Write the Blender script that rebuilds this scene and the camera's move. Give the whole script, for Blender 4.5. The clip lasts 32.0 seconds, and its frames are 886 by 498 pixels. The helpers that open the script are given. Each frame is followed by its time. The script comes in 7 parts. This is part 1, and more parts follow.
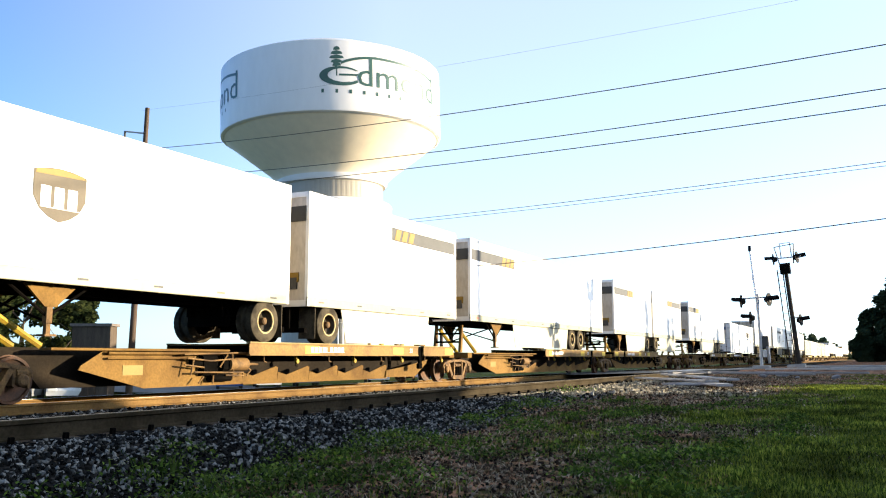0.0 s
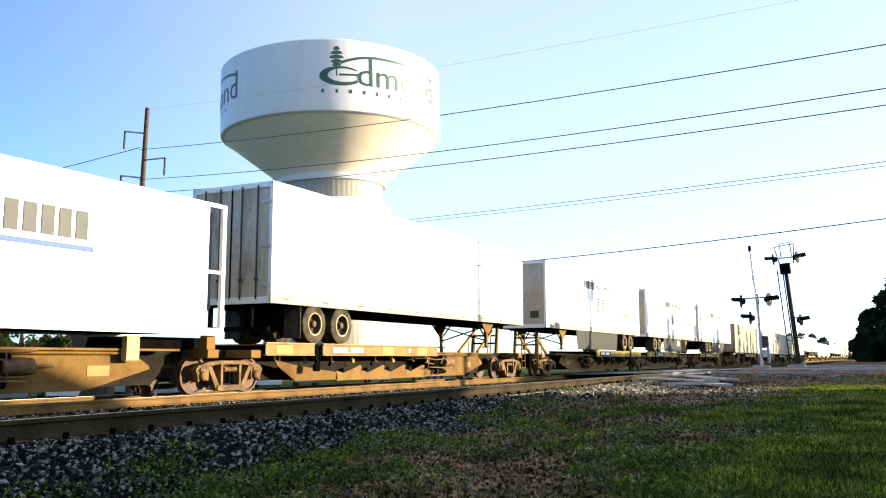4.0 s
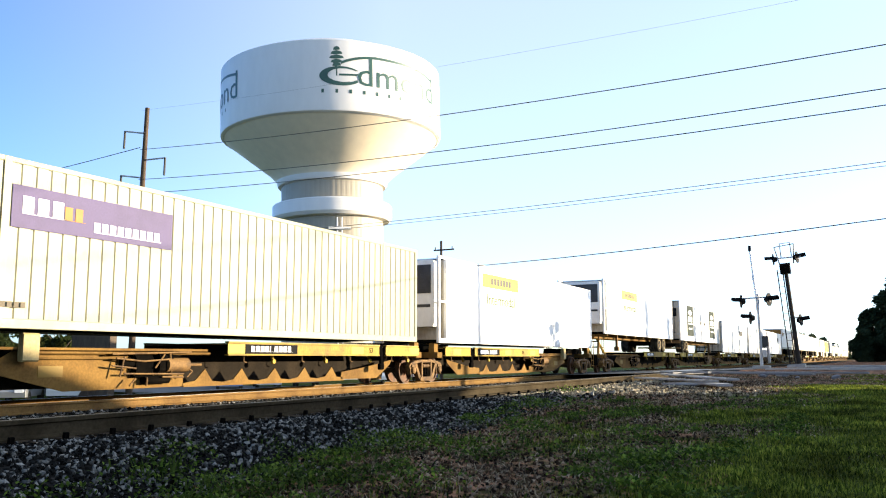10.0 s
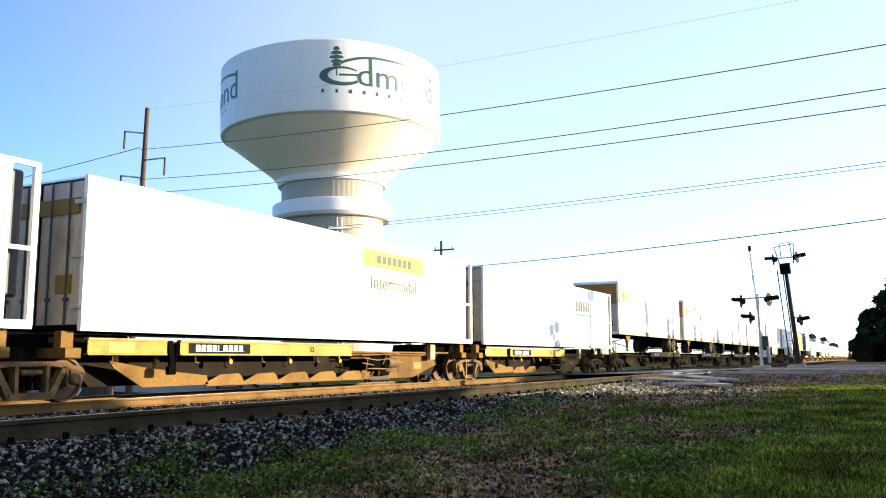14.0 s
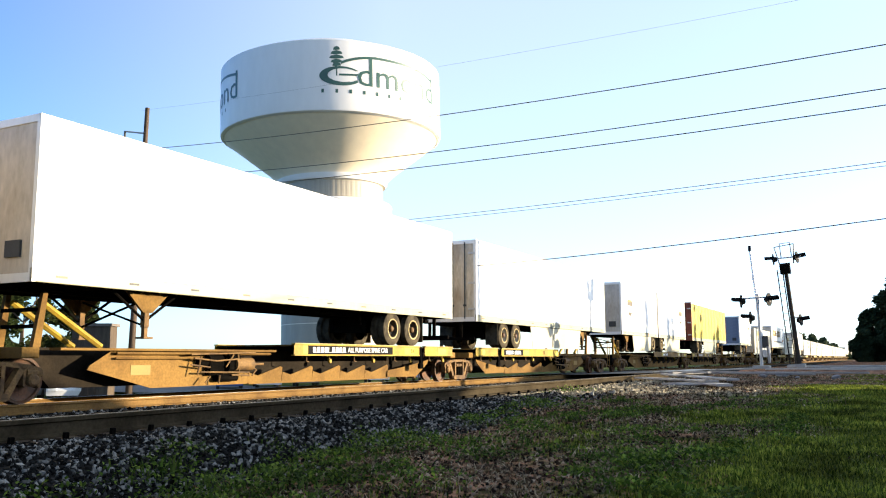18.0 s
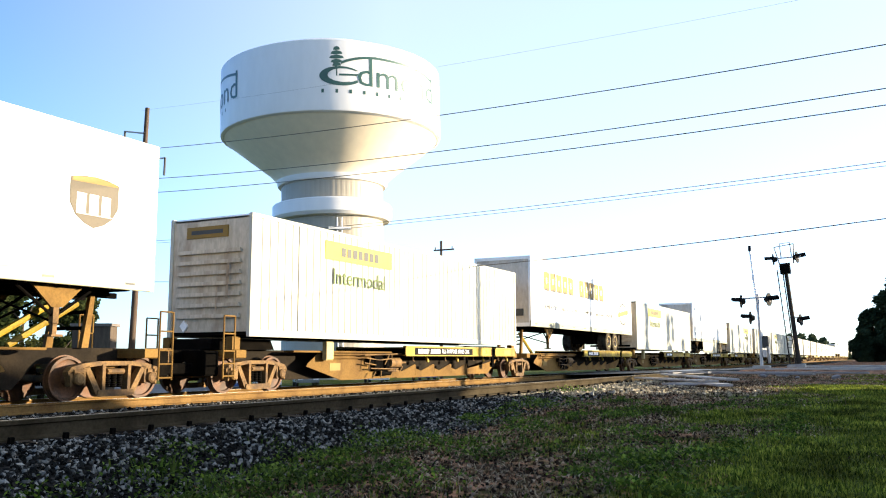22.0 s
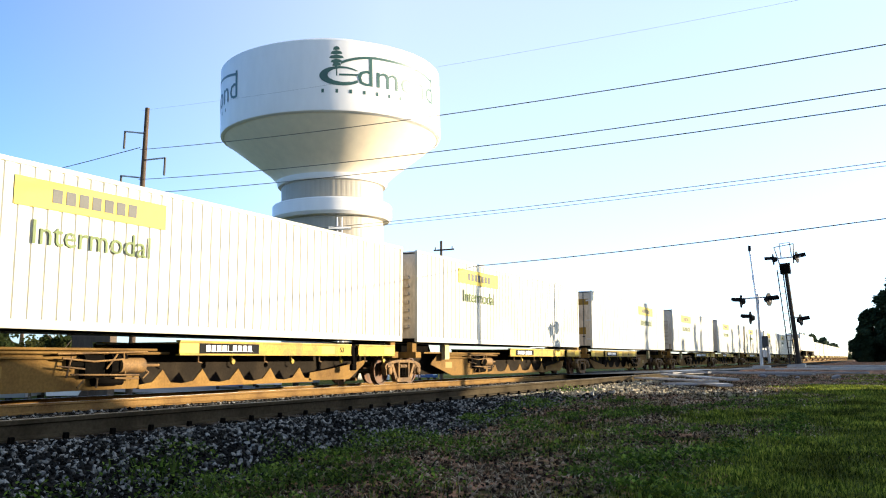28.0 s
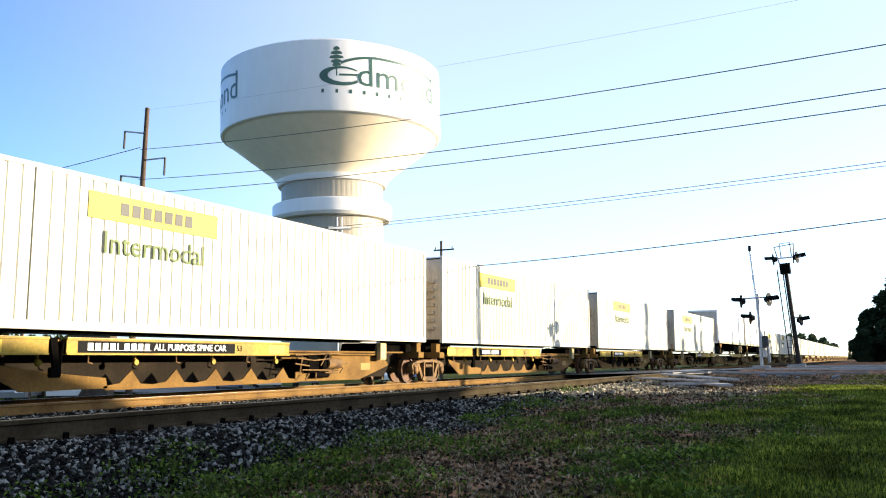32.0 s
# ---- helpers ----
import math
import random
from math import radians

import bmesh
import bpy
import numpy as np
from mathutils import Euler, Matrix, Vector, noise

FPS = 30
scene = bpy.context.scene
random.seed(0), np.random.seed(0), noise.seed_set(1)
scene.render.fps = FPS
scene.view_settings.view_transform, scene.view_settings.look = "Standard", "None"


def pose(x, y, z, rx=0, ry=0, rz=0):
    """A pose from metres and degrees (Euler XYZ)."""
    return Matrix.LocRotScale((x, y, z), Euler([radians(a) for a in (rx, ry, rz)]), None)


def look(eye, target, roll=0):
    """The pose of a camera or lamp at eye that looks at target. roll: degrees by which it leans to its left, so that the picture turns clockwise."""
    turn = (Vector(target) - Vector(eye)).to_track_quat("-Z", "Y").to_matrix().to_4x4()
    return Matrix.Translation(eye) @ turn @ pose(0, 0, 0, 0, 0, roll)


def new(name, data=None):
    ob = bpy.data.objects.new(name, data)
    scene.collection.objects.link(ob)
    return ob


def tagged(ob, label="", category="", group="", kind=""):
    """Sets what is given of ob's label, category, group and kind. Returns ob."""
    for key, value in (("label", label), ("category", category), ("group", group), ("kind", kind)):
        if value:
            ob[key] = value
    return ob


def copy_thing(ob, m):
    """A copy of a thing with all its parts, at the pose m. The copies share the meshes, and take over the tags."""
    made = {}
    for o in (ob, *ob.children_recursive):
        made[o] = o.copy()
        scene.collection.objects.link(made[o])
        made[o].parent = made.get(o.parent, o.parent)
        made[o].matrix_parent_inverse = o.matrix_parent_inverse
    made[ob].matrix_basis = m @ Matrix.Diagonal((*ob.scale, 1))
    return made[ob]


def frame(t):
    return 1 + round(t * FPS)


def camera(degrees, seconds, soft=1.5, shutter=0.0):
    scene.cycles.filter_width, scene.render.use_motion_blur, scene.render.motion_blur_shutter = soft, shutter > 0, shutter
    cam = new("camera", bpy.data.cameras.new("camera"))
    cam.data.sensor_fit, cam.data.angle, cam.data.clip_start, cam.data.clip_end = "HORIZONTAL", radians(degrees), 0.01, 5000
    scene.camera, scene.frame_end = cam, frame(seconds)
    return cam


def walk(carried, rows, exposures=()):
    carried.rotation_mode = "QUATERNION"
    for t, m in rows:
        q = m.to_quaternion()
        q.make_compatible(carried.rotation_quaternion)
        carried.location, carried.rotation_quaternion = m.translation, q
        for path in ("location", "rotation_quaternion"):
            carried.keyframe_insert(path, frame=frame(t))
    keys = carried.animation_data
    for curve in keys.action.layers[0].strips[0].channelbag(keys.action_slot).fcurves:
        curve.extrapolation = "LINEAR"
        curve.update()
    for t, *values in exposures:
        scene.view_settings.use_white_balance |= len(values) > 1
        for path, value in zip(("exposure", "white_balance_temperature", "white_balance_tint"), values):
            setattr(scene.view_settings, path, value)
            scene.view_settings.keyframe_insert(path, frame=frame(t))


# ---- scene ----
cam = camera(55.61, 32.0, soft=1.1)
EYE = (0.0, 0.0, 0.787)
AIM = (-math.sin(radians(27.333)) * math.cos(radians(7.417)), math.cos(radians(27.333)) * math.cos(radians(7.417)), 0.787 + math.sin(radians(7.417)))
walk(cam, [(0.0, look(EYE, AIM, -0.1)), (32.0, look(EYE, AIM, -0.1))], exposures=[(0.0, 1.74, 6500, 15.5), (20.2, 1.74, 6500, 15.5), (21.0, 1.84, 6500, 15.5), (22.0, 1.88, 6500, 15.5), (22.8, 1.76, 6500, 15.5), (32.0, 1.76, 6500, 15.5)])

# ---- light ----
SUN_DIR = Vector((-8.96, -5.73, -1.48)).normalized()
world = bpy.data.worlds.new("sky")
scene.world = world
world.use_nodes = True
wn = world.node_tree.nodes
sky = wn.new("ShaderNodeTexSky")
sky.sky_type = "NISHITA"
sky.sun_disc = False
sky.sun_elevation = math.asin(-SUN_DIR.z)
sky.sun_rotation = math.atan2(-SUN_DIR.x, -SUN_DIR.y)
sky.air_density, sky.dust_density, sky.ozone_density = 0.6, 0.8, 3.2
wn["Background"].inputs["Strength"].default_value = 0.148
# pale haze that thickens evenly round the sky towards the sun's side
wl = world.node_tree.links
where, side, thick, pale, both = (wn.new(k) for k in ("ShaderNodeTexCoord", "ShaderNodeVectorMath", "ShaderNodeMapRange", "ShaderNodeMix", "ShaderNodeMix"))
side.operation = "DOT_PRODUCT"
side.inputs[1].default_value = (0.842, 0.539, 0.0)
thick.inputs["From Min"].default_value, thick.inputs["From Max"].default_value = -0.44, 0.02
for k in (pale, both):
    k.data_type = "RGBA"
pale.inputs[6].default_value, pale.inputs[7].default_value = (0, 0, 0, 1), (0.98, 0.98, 0.48, 1)
both.blend_type = "ADD"
both.inputs[0].default_value = 1.0
wl.new(where.outputs["Generated"], side.inputs[0])
wl.new(side.outputs["Value"], thick.inputs[0])
wl.new(thick.outputs[0], pale.inputs[0])
wl.new(sky.outputs[0], both.inputs[6])
wl.new(pale.outputs[2], both.inputs[7])
wl.new(both.outputs[2], wn["Background"].inputs["Color"])
sun = new("sun", bpy.data.lights.new("sun", "SUN"))
sun.data.energy, sun.data.angle, sun.data.color = 5.0, radians(0.5), (1.0, 0.87, 0.60)
sun.rotation_mode = "QUATERNION"
sun.rotation_quaternion = SUN_DIR.to_track_quat("-Z", "Y")


# ---- materials ----
def mat(name, color, rough=0.6, metal=0.0, scale=3.0, var=0.25, bump=0.15, fine=40.0, second=None, mix=(0.45, 0.65), rnd=0.0, stretch=(1, 1, 1), spec=0.3):
    """A surface with two scales of colour variation, a second colour in patches, and fine relief."""
    m = bpy.data.materials.new(name)
    m.use_nodes = True
    n, l = m.node_tree.nodes, m.node_tree.links
    b = n["Principled BSDF"]
    b.inputs["Roughness"].default_value, b.inputs["Metallic"].default_value = rough, metal
    b.inputs["Specular IOR Level"].default_value = spec
    tc = n.new("ShaderNodeTexCoord")
    mp = n.new("ShaderNodeMapping")
    mp.inputs["Scale"].default_value = stretch
    l.new(tc.outputs["Object"], mp.inputs[0])
    big, small = n.new("ShaderNodeTexNoise"), n.new("ShaderNodeTexNoise")
    big.inputs["Scale"].default_value, small.inputs["Scale"].default_value = scale, fine
    big.inputs["Detail"].default_value, small.inputs["Detail"].default_value = 5.0, 3.0
    for t in (big, small):
        l.new(mp.outputs[0], t.inputs["Vector"])
    ramp = n.new("ShaderNodeValToRGB")
    ramp.color_ramp.elements[0].position, ramp.color_ramp.elements[1].position = mix
    sec = second or tuple(c * (1 - var) for c in color)
    ramp.color_ramp.elements[0].color, ramp.color_ramp.elements[1].color = (*color, 1), (*sec, 1)
    l.new(big.outputs["Fac"], ramp.inputs[0])
    mul = n.new("ShaderNodeMix")
    mul.data_type, mul.blend_type = "RGBA", "MULTIPLY"
    mul.inputs[0].default_value = 1.0
    g = n.new("ShaderNodeMapRange")
    g.inputs["From Min"].default_value, g.inputs["From Max"].default_value = 0.25, 0.75
    g.inputs["To Min"].default_value, g.inputs["To Max"].default_value = 1 - var, 1 + var * 0.5
    l.new(small.outputs["Fac"], g.inputs[0])
    l.new(ramp.outputs[0], mul.inputs[6])
    l.new(g.outputs[0], mul.inputs[7])
    last = mul.outputs[2]
    if rnd:
        oi, mr = n.new("ShaderNodeObjectInfo"), n.new("ShaderNodeMapRange")
        mr.inputs["To Min"].default_value, mr.inputs["To Max"].default_value = 1 - rnd, 1 + rnd * 0.4
        l.new(oi.outputs["Random"], mr.inputs[0])
        m2 = n.new("ShaderNodeMix")
        m2.data_type, m2.blend_type = "RGBA", "MULTIPLY"
        m2.inputs[0].default_value = 1.0
        l.new(last, m2.inputs[6])
        l.new(mr.outputs[0], m2.inputs[7])
        last = m2.outputs[2]
    l.new(last, b.inputs["Base Color"])
    if bump:
        bp = n.new("ShaderNodeBump")
        bp.inputs["Strength"].default_value, bp.inputs["Distance"].default_value = bump, 0.02
        l.new(small.outputs["Fac"], bp.inputs["Height"])
        l.new(bp.outputs[0], b.inputs["Normal"])
    return m


M = dict(
    white=mat("white_paint", (0.80, 0.79, 0.75), 0.45, 0, 0.7, 0.08, 0.05, 9, (0.70, 0.68, 0.62), (0.5, 0.75), 0.08, (1, 1, 0.4)),
    cream=mat("cream_paint", (0.285, 0.277, 0.185), 0.5, 0, 0.8, 0.12, 0.06, 9, (0.24, 0.228, 0.148), (0.5, 0.75), 0.05, (1, 1, 0.4)),
    pale=mat("pale_container_paint", (0.42, 0.41, 0.34), 0.5, 0, 0.8, 0.1, 0.06, 9, (0.36, 0.345, 0.28), (0.5, 0.75), 0.06, (1, 1, 0.4)),
    alu=mat("aluminium_skin", (0.62, 0.62, 0.60), 0.4, 0.5, 0.8, 0.12, 0.05, 12, (0.48, 0.46, 0.42), (0.45, 0.75)),
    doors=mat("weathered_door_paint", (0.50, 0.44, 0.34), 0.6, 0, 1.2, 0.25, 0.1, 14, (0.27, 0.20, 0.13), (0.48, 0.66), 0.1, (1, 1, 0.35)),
    pale_doors=mat("pale_grey_door_paint", (0.66, 0.66, 0.64), 0.5, 0, 1.2, 0.12, 0.08, 14, (0.52, 0.50, 0.46), (0.5, 0.7), 0, (1, 1, 0.35)),
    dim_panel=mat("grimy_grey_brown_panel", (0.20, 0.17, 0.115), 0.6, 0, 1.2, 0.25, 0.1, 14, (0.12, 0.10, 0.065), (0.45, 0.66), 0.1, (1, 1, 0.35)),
    # both grime and the lack of sun on the fronts are in this grey
    front_grey=mat("grimy_shaded_front_wall", (0.50, 0.455, 0.38), 0.6, 0, 0.9, 0.2, 0.08, 10, (0.36, 0.31, 0.235), (0.45, 0.7), 0.12, (1, 1, 0.4)),
    rustwall=mat("rusty_corrugated_steel", (0.42, 0.34, 0.26), 0.7, 0, 1.5, 0.3, 0.1, 14, (0.27, 0.16, 0.095), (0.4, 0.65), 0, (1, 1, 0.3)),
    yellow=mat("yellow_curtain", (0.37, 0.285, 0.022), 0.6, 0, 0.9, 0.12, 0.08, 12, (0.32, 0.24, 0.020)),
    red=mat("red_brown_door", (0.21, 0.05, 0.028), 0.55, 0, 1.2, 0.2, 0.08, 14, (0.14, 0.035, 0.02)),
    blue=mat("blue_grey_door", (0.15, 0.19, 0.26), 0.5, 0, 1.2, 0.15, 0.08, 14, (0.11, 0.14, 0.20)),
    sill_tan=mat("dusty_orange_brown_paint", (0.215, 0.125, 0.030), 0.65, 0, 1.6, 0.28, 0.12, 18, (0.13, 0.07, 0.022), (0.45, 0.7), 0.2, spec=0.2),
    lip=mat("pale_dusty_edge", (0.40, 0.31, 0.14), 0.6, 0, 1.6, 0.25, 0.1, 18, (0.27, 0.19, 0.08), (0.45, 0.7), 0.1, spec=0.2),
    rail_yellow=mat("car_yellow_paint", (0.33, 0.22, 0.020), 0.6, 0, 1.6, 0.28, 0.12, 18, (0.20, 0.12, 0.022), (0.45, 0.7), 0.25, spec=0.2),
    car_tan=mat("dusty_car_paint", (0.175, 0.098, 0.026), 0.8, 0, 1.4, 0.25, 0.15, 20, (0.10, 0.053, 0.016), (0.45, 0.7), 0.2, spec=0.1),
    # blacker than steel: the deep shade under the cars is put into the colour
    dark=mat("shade_black_steel", (0.0030, 0.0027, 0.0024), 0.95, 0, 2.0, 0.35, 0.15, 25, (0.006, 0.005, 0.004), spec=0.01),
    frame=mat("cast_steel_frame", (0.175, 0.098, 0.034), 0.75, 0, 3.0, 0.4, 0.2, 25, (0.075, 0.043, 0.02), (0.45, 0.65), spec=0.2),
    wheel=mat("rusty_wheel_steel", (0.105, 0.042, 0.014), 0.6, 0, 3.0, 0.35, 0.15, 25, (0.05, 0.025, 0.012), spec=0.25),
    # spine's black likewise holds the shade of the recess below the deck
    spine_black=mat("shade_black_spine_paint", (0.014, 0.011, 0.008), 0.9, 0, 1.5, 0.3, 0.1, 25, (0.024, 0.018, 0.012), spec=0.05),
    tyre=mat("dusty_tyre_rubber", (0.075, 0.062, 0.042), 0.9, 0, 4.0, 0.3, 0.2, 40, (0.032, 0.027, 0.02), spec=0.05),
    rim=mat("dusty_wheel_disc", (0.06, 0.048, 0.032), 0.6, 0, 4.0, 0.3, 0.1, 25, (0.022, 0.017, 0.012), spec=0.15),
    rimsilver=mat("bare_silver_wheel_disc", (0.34, 0.32, 0.28), 0.4, 0.4, 4.0, 0.25, 0.1, 25, (0.17, 0.15, 0.12), spec=0.4),
    rimgold=mat("ochre_wheel_disc", (0.30, 0.17, 0.04), 0.55, 0.2, 4.0, 0.25, 0.1, 25, (0.17, 0.09, 0.03)),
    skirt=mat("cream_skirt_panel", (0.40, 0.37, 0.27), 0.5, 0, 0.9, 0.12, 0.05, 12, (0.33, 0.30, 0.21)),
    # dark twin of the skirt: shade below the trailer is put into its colour
    shadow_skirt=mat("shaded_skirt_panel", (0.024, 0.023, 0.014), 0.6, 0, 1.2, 0.2, 0.08, 14, (0.016, 0.0155, 0.010), spec=0.15),
    charcoal=mat("charcoal_grille", (0.04, 0.042, 0.045), 0.5, 0, 2.0, 0.3, 0.2, 30),
    m_grey=mat("grey_marking", (0.05, 0.05, 0.046), 0.6, 0, 2, 0.15, 0.0, 30),
    m_gold=mat("gold_marking", (0.21, 0.125, 0.014), 0.6, 0, 2, 0.1, 0.0, 30),
    m_brown=mat("brown_marking", (0.075, 0.056, 0.03), 0.6, 0, 2, 0.15, 0.0, 30),
    m_yellow=mat("yellow_marking", (0.50, 0.36, 0.03), 0.6, 0, 2, 0.1, 0.0, 30),
    m_green=mat("green_marking", (0.07, 0.105, 0.02), 0.6, 0, 2, 0.15, 0.0, 30),
    m_purple=mat("purple_marking", (0.05, 0.034, 0.11), 0.6, 0, 2, 0.15, 0.0, 30),
    m_blue=mat("blue_marking", (0.04, 0.09, 0.22), 0.6, 0, 2, 0.15, 0.0, 30),
    m_teal=mat("dark_green_marking", (0.02, 0.075, 0.06), 0.42, 0, 2, 0.15, 0.0, 30, spec=0.5),
    m_poster=mat("grey_green_poster", (0.019, 0.026, 0.020), 0.7, 0, 1.2, 0.3, 0.0, 8, (0.034, 0.044, 0.034), (0.4, 0.6), spec=0.1),
    m_orange=mat("orange_marking", (0.3, 0.125, 0.018), 0.6, 0, 2, 0.1, 0.0, 30),
    m_red=mat("red_reflector", (0.5, 0.08, 0.04), 0.5, 0, 2, 0.1, 0.0, 30),
    m_white=mat("white_marking", (0.82, 0.82, 0.80), 0.5, 0, 2, 0.08, 0.0, 30),
    m_black=mat("black_marking", (0.008, 0.008, 0.008), 0.7, 0, 2, 0.15, 0.0, 30, spec=0.05),
    rail=mat("rail_steel", (0.17, 0.10, 0.036), 0.85, 0, 1.5, 0.25, 0.15, 30, (0.11, 0.062, 0.024), spec=0.03),
    # the near track's shade is put into this darker rail colour
    rail_shaded=mat("shaded_rail_steel", (0.050, 0.039, 0.024), 0.9, 0, 1.5, 0.3, 0.15, 30, (0.030, 0.023, 0.014), spec=0.02),
    railtop=mat("polished_rail_head", (0.50, 0.46, 0.42), 0.35, 0.9, 2.0, 0.2, 0.05, 30),
    dullhead=mat("dull_rail_head", (0.20, 0.18, 0.15), 0.55, 0.6, 2.0, 0.35, 0.1, 30, (0.10, 0.085, 0.065), (0.4, 0.6), 0, (1, 0.4, 1)),
    tie=mat("creosoted_wood", (0.035, 0.027, 0.02), 0.95, 0, 3.0, 0.3, 0.3, 18, (0.06, 0.047, 0.035), (0.4, 0.65), 0.3, (1, 6, 6), spec=0.03),
    stone=mat("grey_ballast_stone", (0.25, 0.25, 0.26), 0.85, 0, 2.5, 0.3, 0.3, 30, (0.15, 0.15, 0.165), (0.35, 0.65), 0.3),
    bark=mat("tree_bark", (0.09, 0.065, 0.045), 0.9, 0, 3, 0.3, 0.4, 18, (0.13, 0.10, 0.07), (0.4, 0.6), 0, (4, 4, 0.7)),
    leaf=mat("tree_leaves", (0.024, 0.036, 0.010), 0.75, 0, 0.35, 0.35, 0.0, 2.0, (0.042, 0.048, 0.014), (0.4, 0.6), spec=0.08),
    leafdark=mat("dark_conifer_leaves", (0.018, 0.032, 0.014), 0.8, 0, 0.35, 0.35, 0.0, 2.0, (0.03, 0.045, 0.02), (0.4, 0.6), spec=0.05),
    wood=mat("weathered_pole_wood", (0.085, 0.055, 0.036), 0.85, 0, 2, 0.25, 0.3, 20, (0.05, 0.034, 0.023), (0.4, 0.6), 0, (6, 6, 0.5)),
    cable=mat("cable", (0.13, 0.11, 0.08), 0.8, 0.0, 3, 0.1, 0.0, 20),
    galv=mat("galvanised_steel", (0.50, 0.50, 0.49), 0.5, 0.3, 3, 0.15, 0.06, 25, (0.38, 0.38, 0.37)),
    dark_mast=mat("dark_brown_mast_paint", (0.035, 0.028, 0.022), 0.7, 0, 3, 0.2, 0.06, 25, (0.025, 0.02, 0.016), spec=0.1),
    asphalt=mat("asphalt", (0.095, 0.094, 0.092), 0.9, 0, 0.6, 0.25, 0.3, 60, (0.13, 0.125, 0.118)),
    concrete=mat("pale_concrete", (0.42, 0.41, 0.38), 0.85, 0, 1.0, 0.2, 0.25, 30, (0.32, 0.31, 0.29)),
    plank=mat("grey_weathered_timber", (0.36, 0.35, 0.34), 0.85, 0, 2, 0.3, 0.25, 20, (0.22, 0.21, 0.20), (0.4, 0.65), 0.35, (1, 1, 5)),
    tank=mat("tank_white_paint", (0.72, 0.70, 0.68), 0.35, 0, 0.06, 0.05, 0.02, 1.2, (0.67, 0.65, 0.63), (0.5, 0.75), 0, (1, 1, 0.3)),
    # light bounced off the ground is put into the cone's beige, not the column's
    tan=mat("bounce_lit_beige_paint", (0.78, 0.68, 0.52), 0.45, 0, 0.08, 0.07, 0.02, 1.2, (0.72, 0.63, 0.48), (0.5, 0.75), 0, (1, 1, 0.3), 0.4),
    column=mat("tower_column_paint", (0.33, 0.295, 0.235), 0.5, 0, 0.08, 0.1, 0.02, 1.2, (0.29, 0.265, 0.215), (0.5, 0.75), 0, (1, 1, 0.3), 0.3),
    streak=mat("rust_streak", (0.30, 0.225, 0.15), 0.8, 0, 2.0, 0.4, 0.1, 20, (0.40, 0.33, 0.25), (0.35, 0.6), 0, (1, 1, 0.3), spec=0.1),
    lens=mat("red_signal_lens", (0.015, 0.006, 0.006), 0.5, 0, 5, 0.1, 0.0, 40, spec=0.1),
    glass=mat("dark_car_glass", (0.03, 0.035, 0.04), 0.08, 0, 5, 0.1, 0.0, 40),
    carwhite=mat("white_car_paint", (0.75, 0.75, 0.74), 0.25, 0, 1, 0.05, 0.0, 20),
    carblue=mat("blue_car_paint", (0.06, 0.12, 0.30), 0.25, 0, 1, 0.05, 0.0, 20),
    cargrey=mat("grey_car_paint", (0.30, 0.31, 0.32), 0.25, 0.3, 1, 0.05, 0.0, 20),
    brick=mat("dark_brown_boards", (0.085, 0.062, 0.042), 0.85, 0, 1.0, 0.3, 0.2, 12, (0.06, 0.042, 0.03), (0.4, 0.65), 0, (6, 6, 0.5)),
    roof=mat("brown_shingle", (0.13, 0.11, 0.095), 0.9, 0, 1.0, 0.3, 0.3, 12, (0.18, 0.15, 0.13)),
    stucco=mat("pale_shed_siding", (0.55, 0.53, 0.48), 0.7, 0, 0.8, 0.15, 0.1, 12, (0.46, 0.44, 0.39)),
)


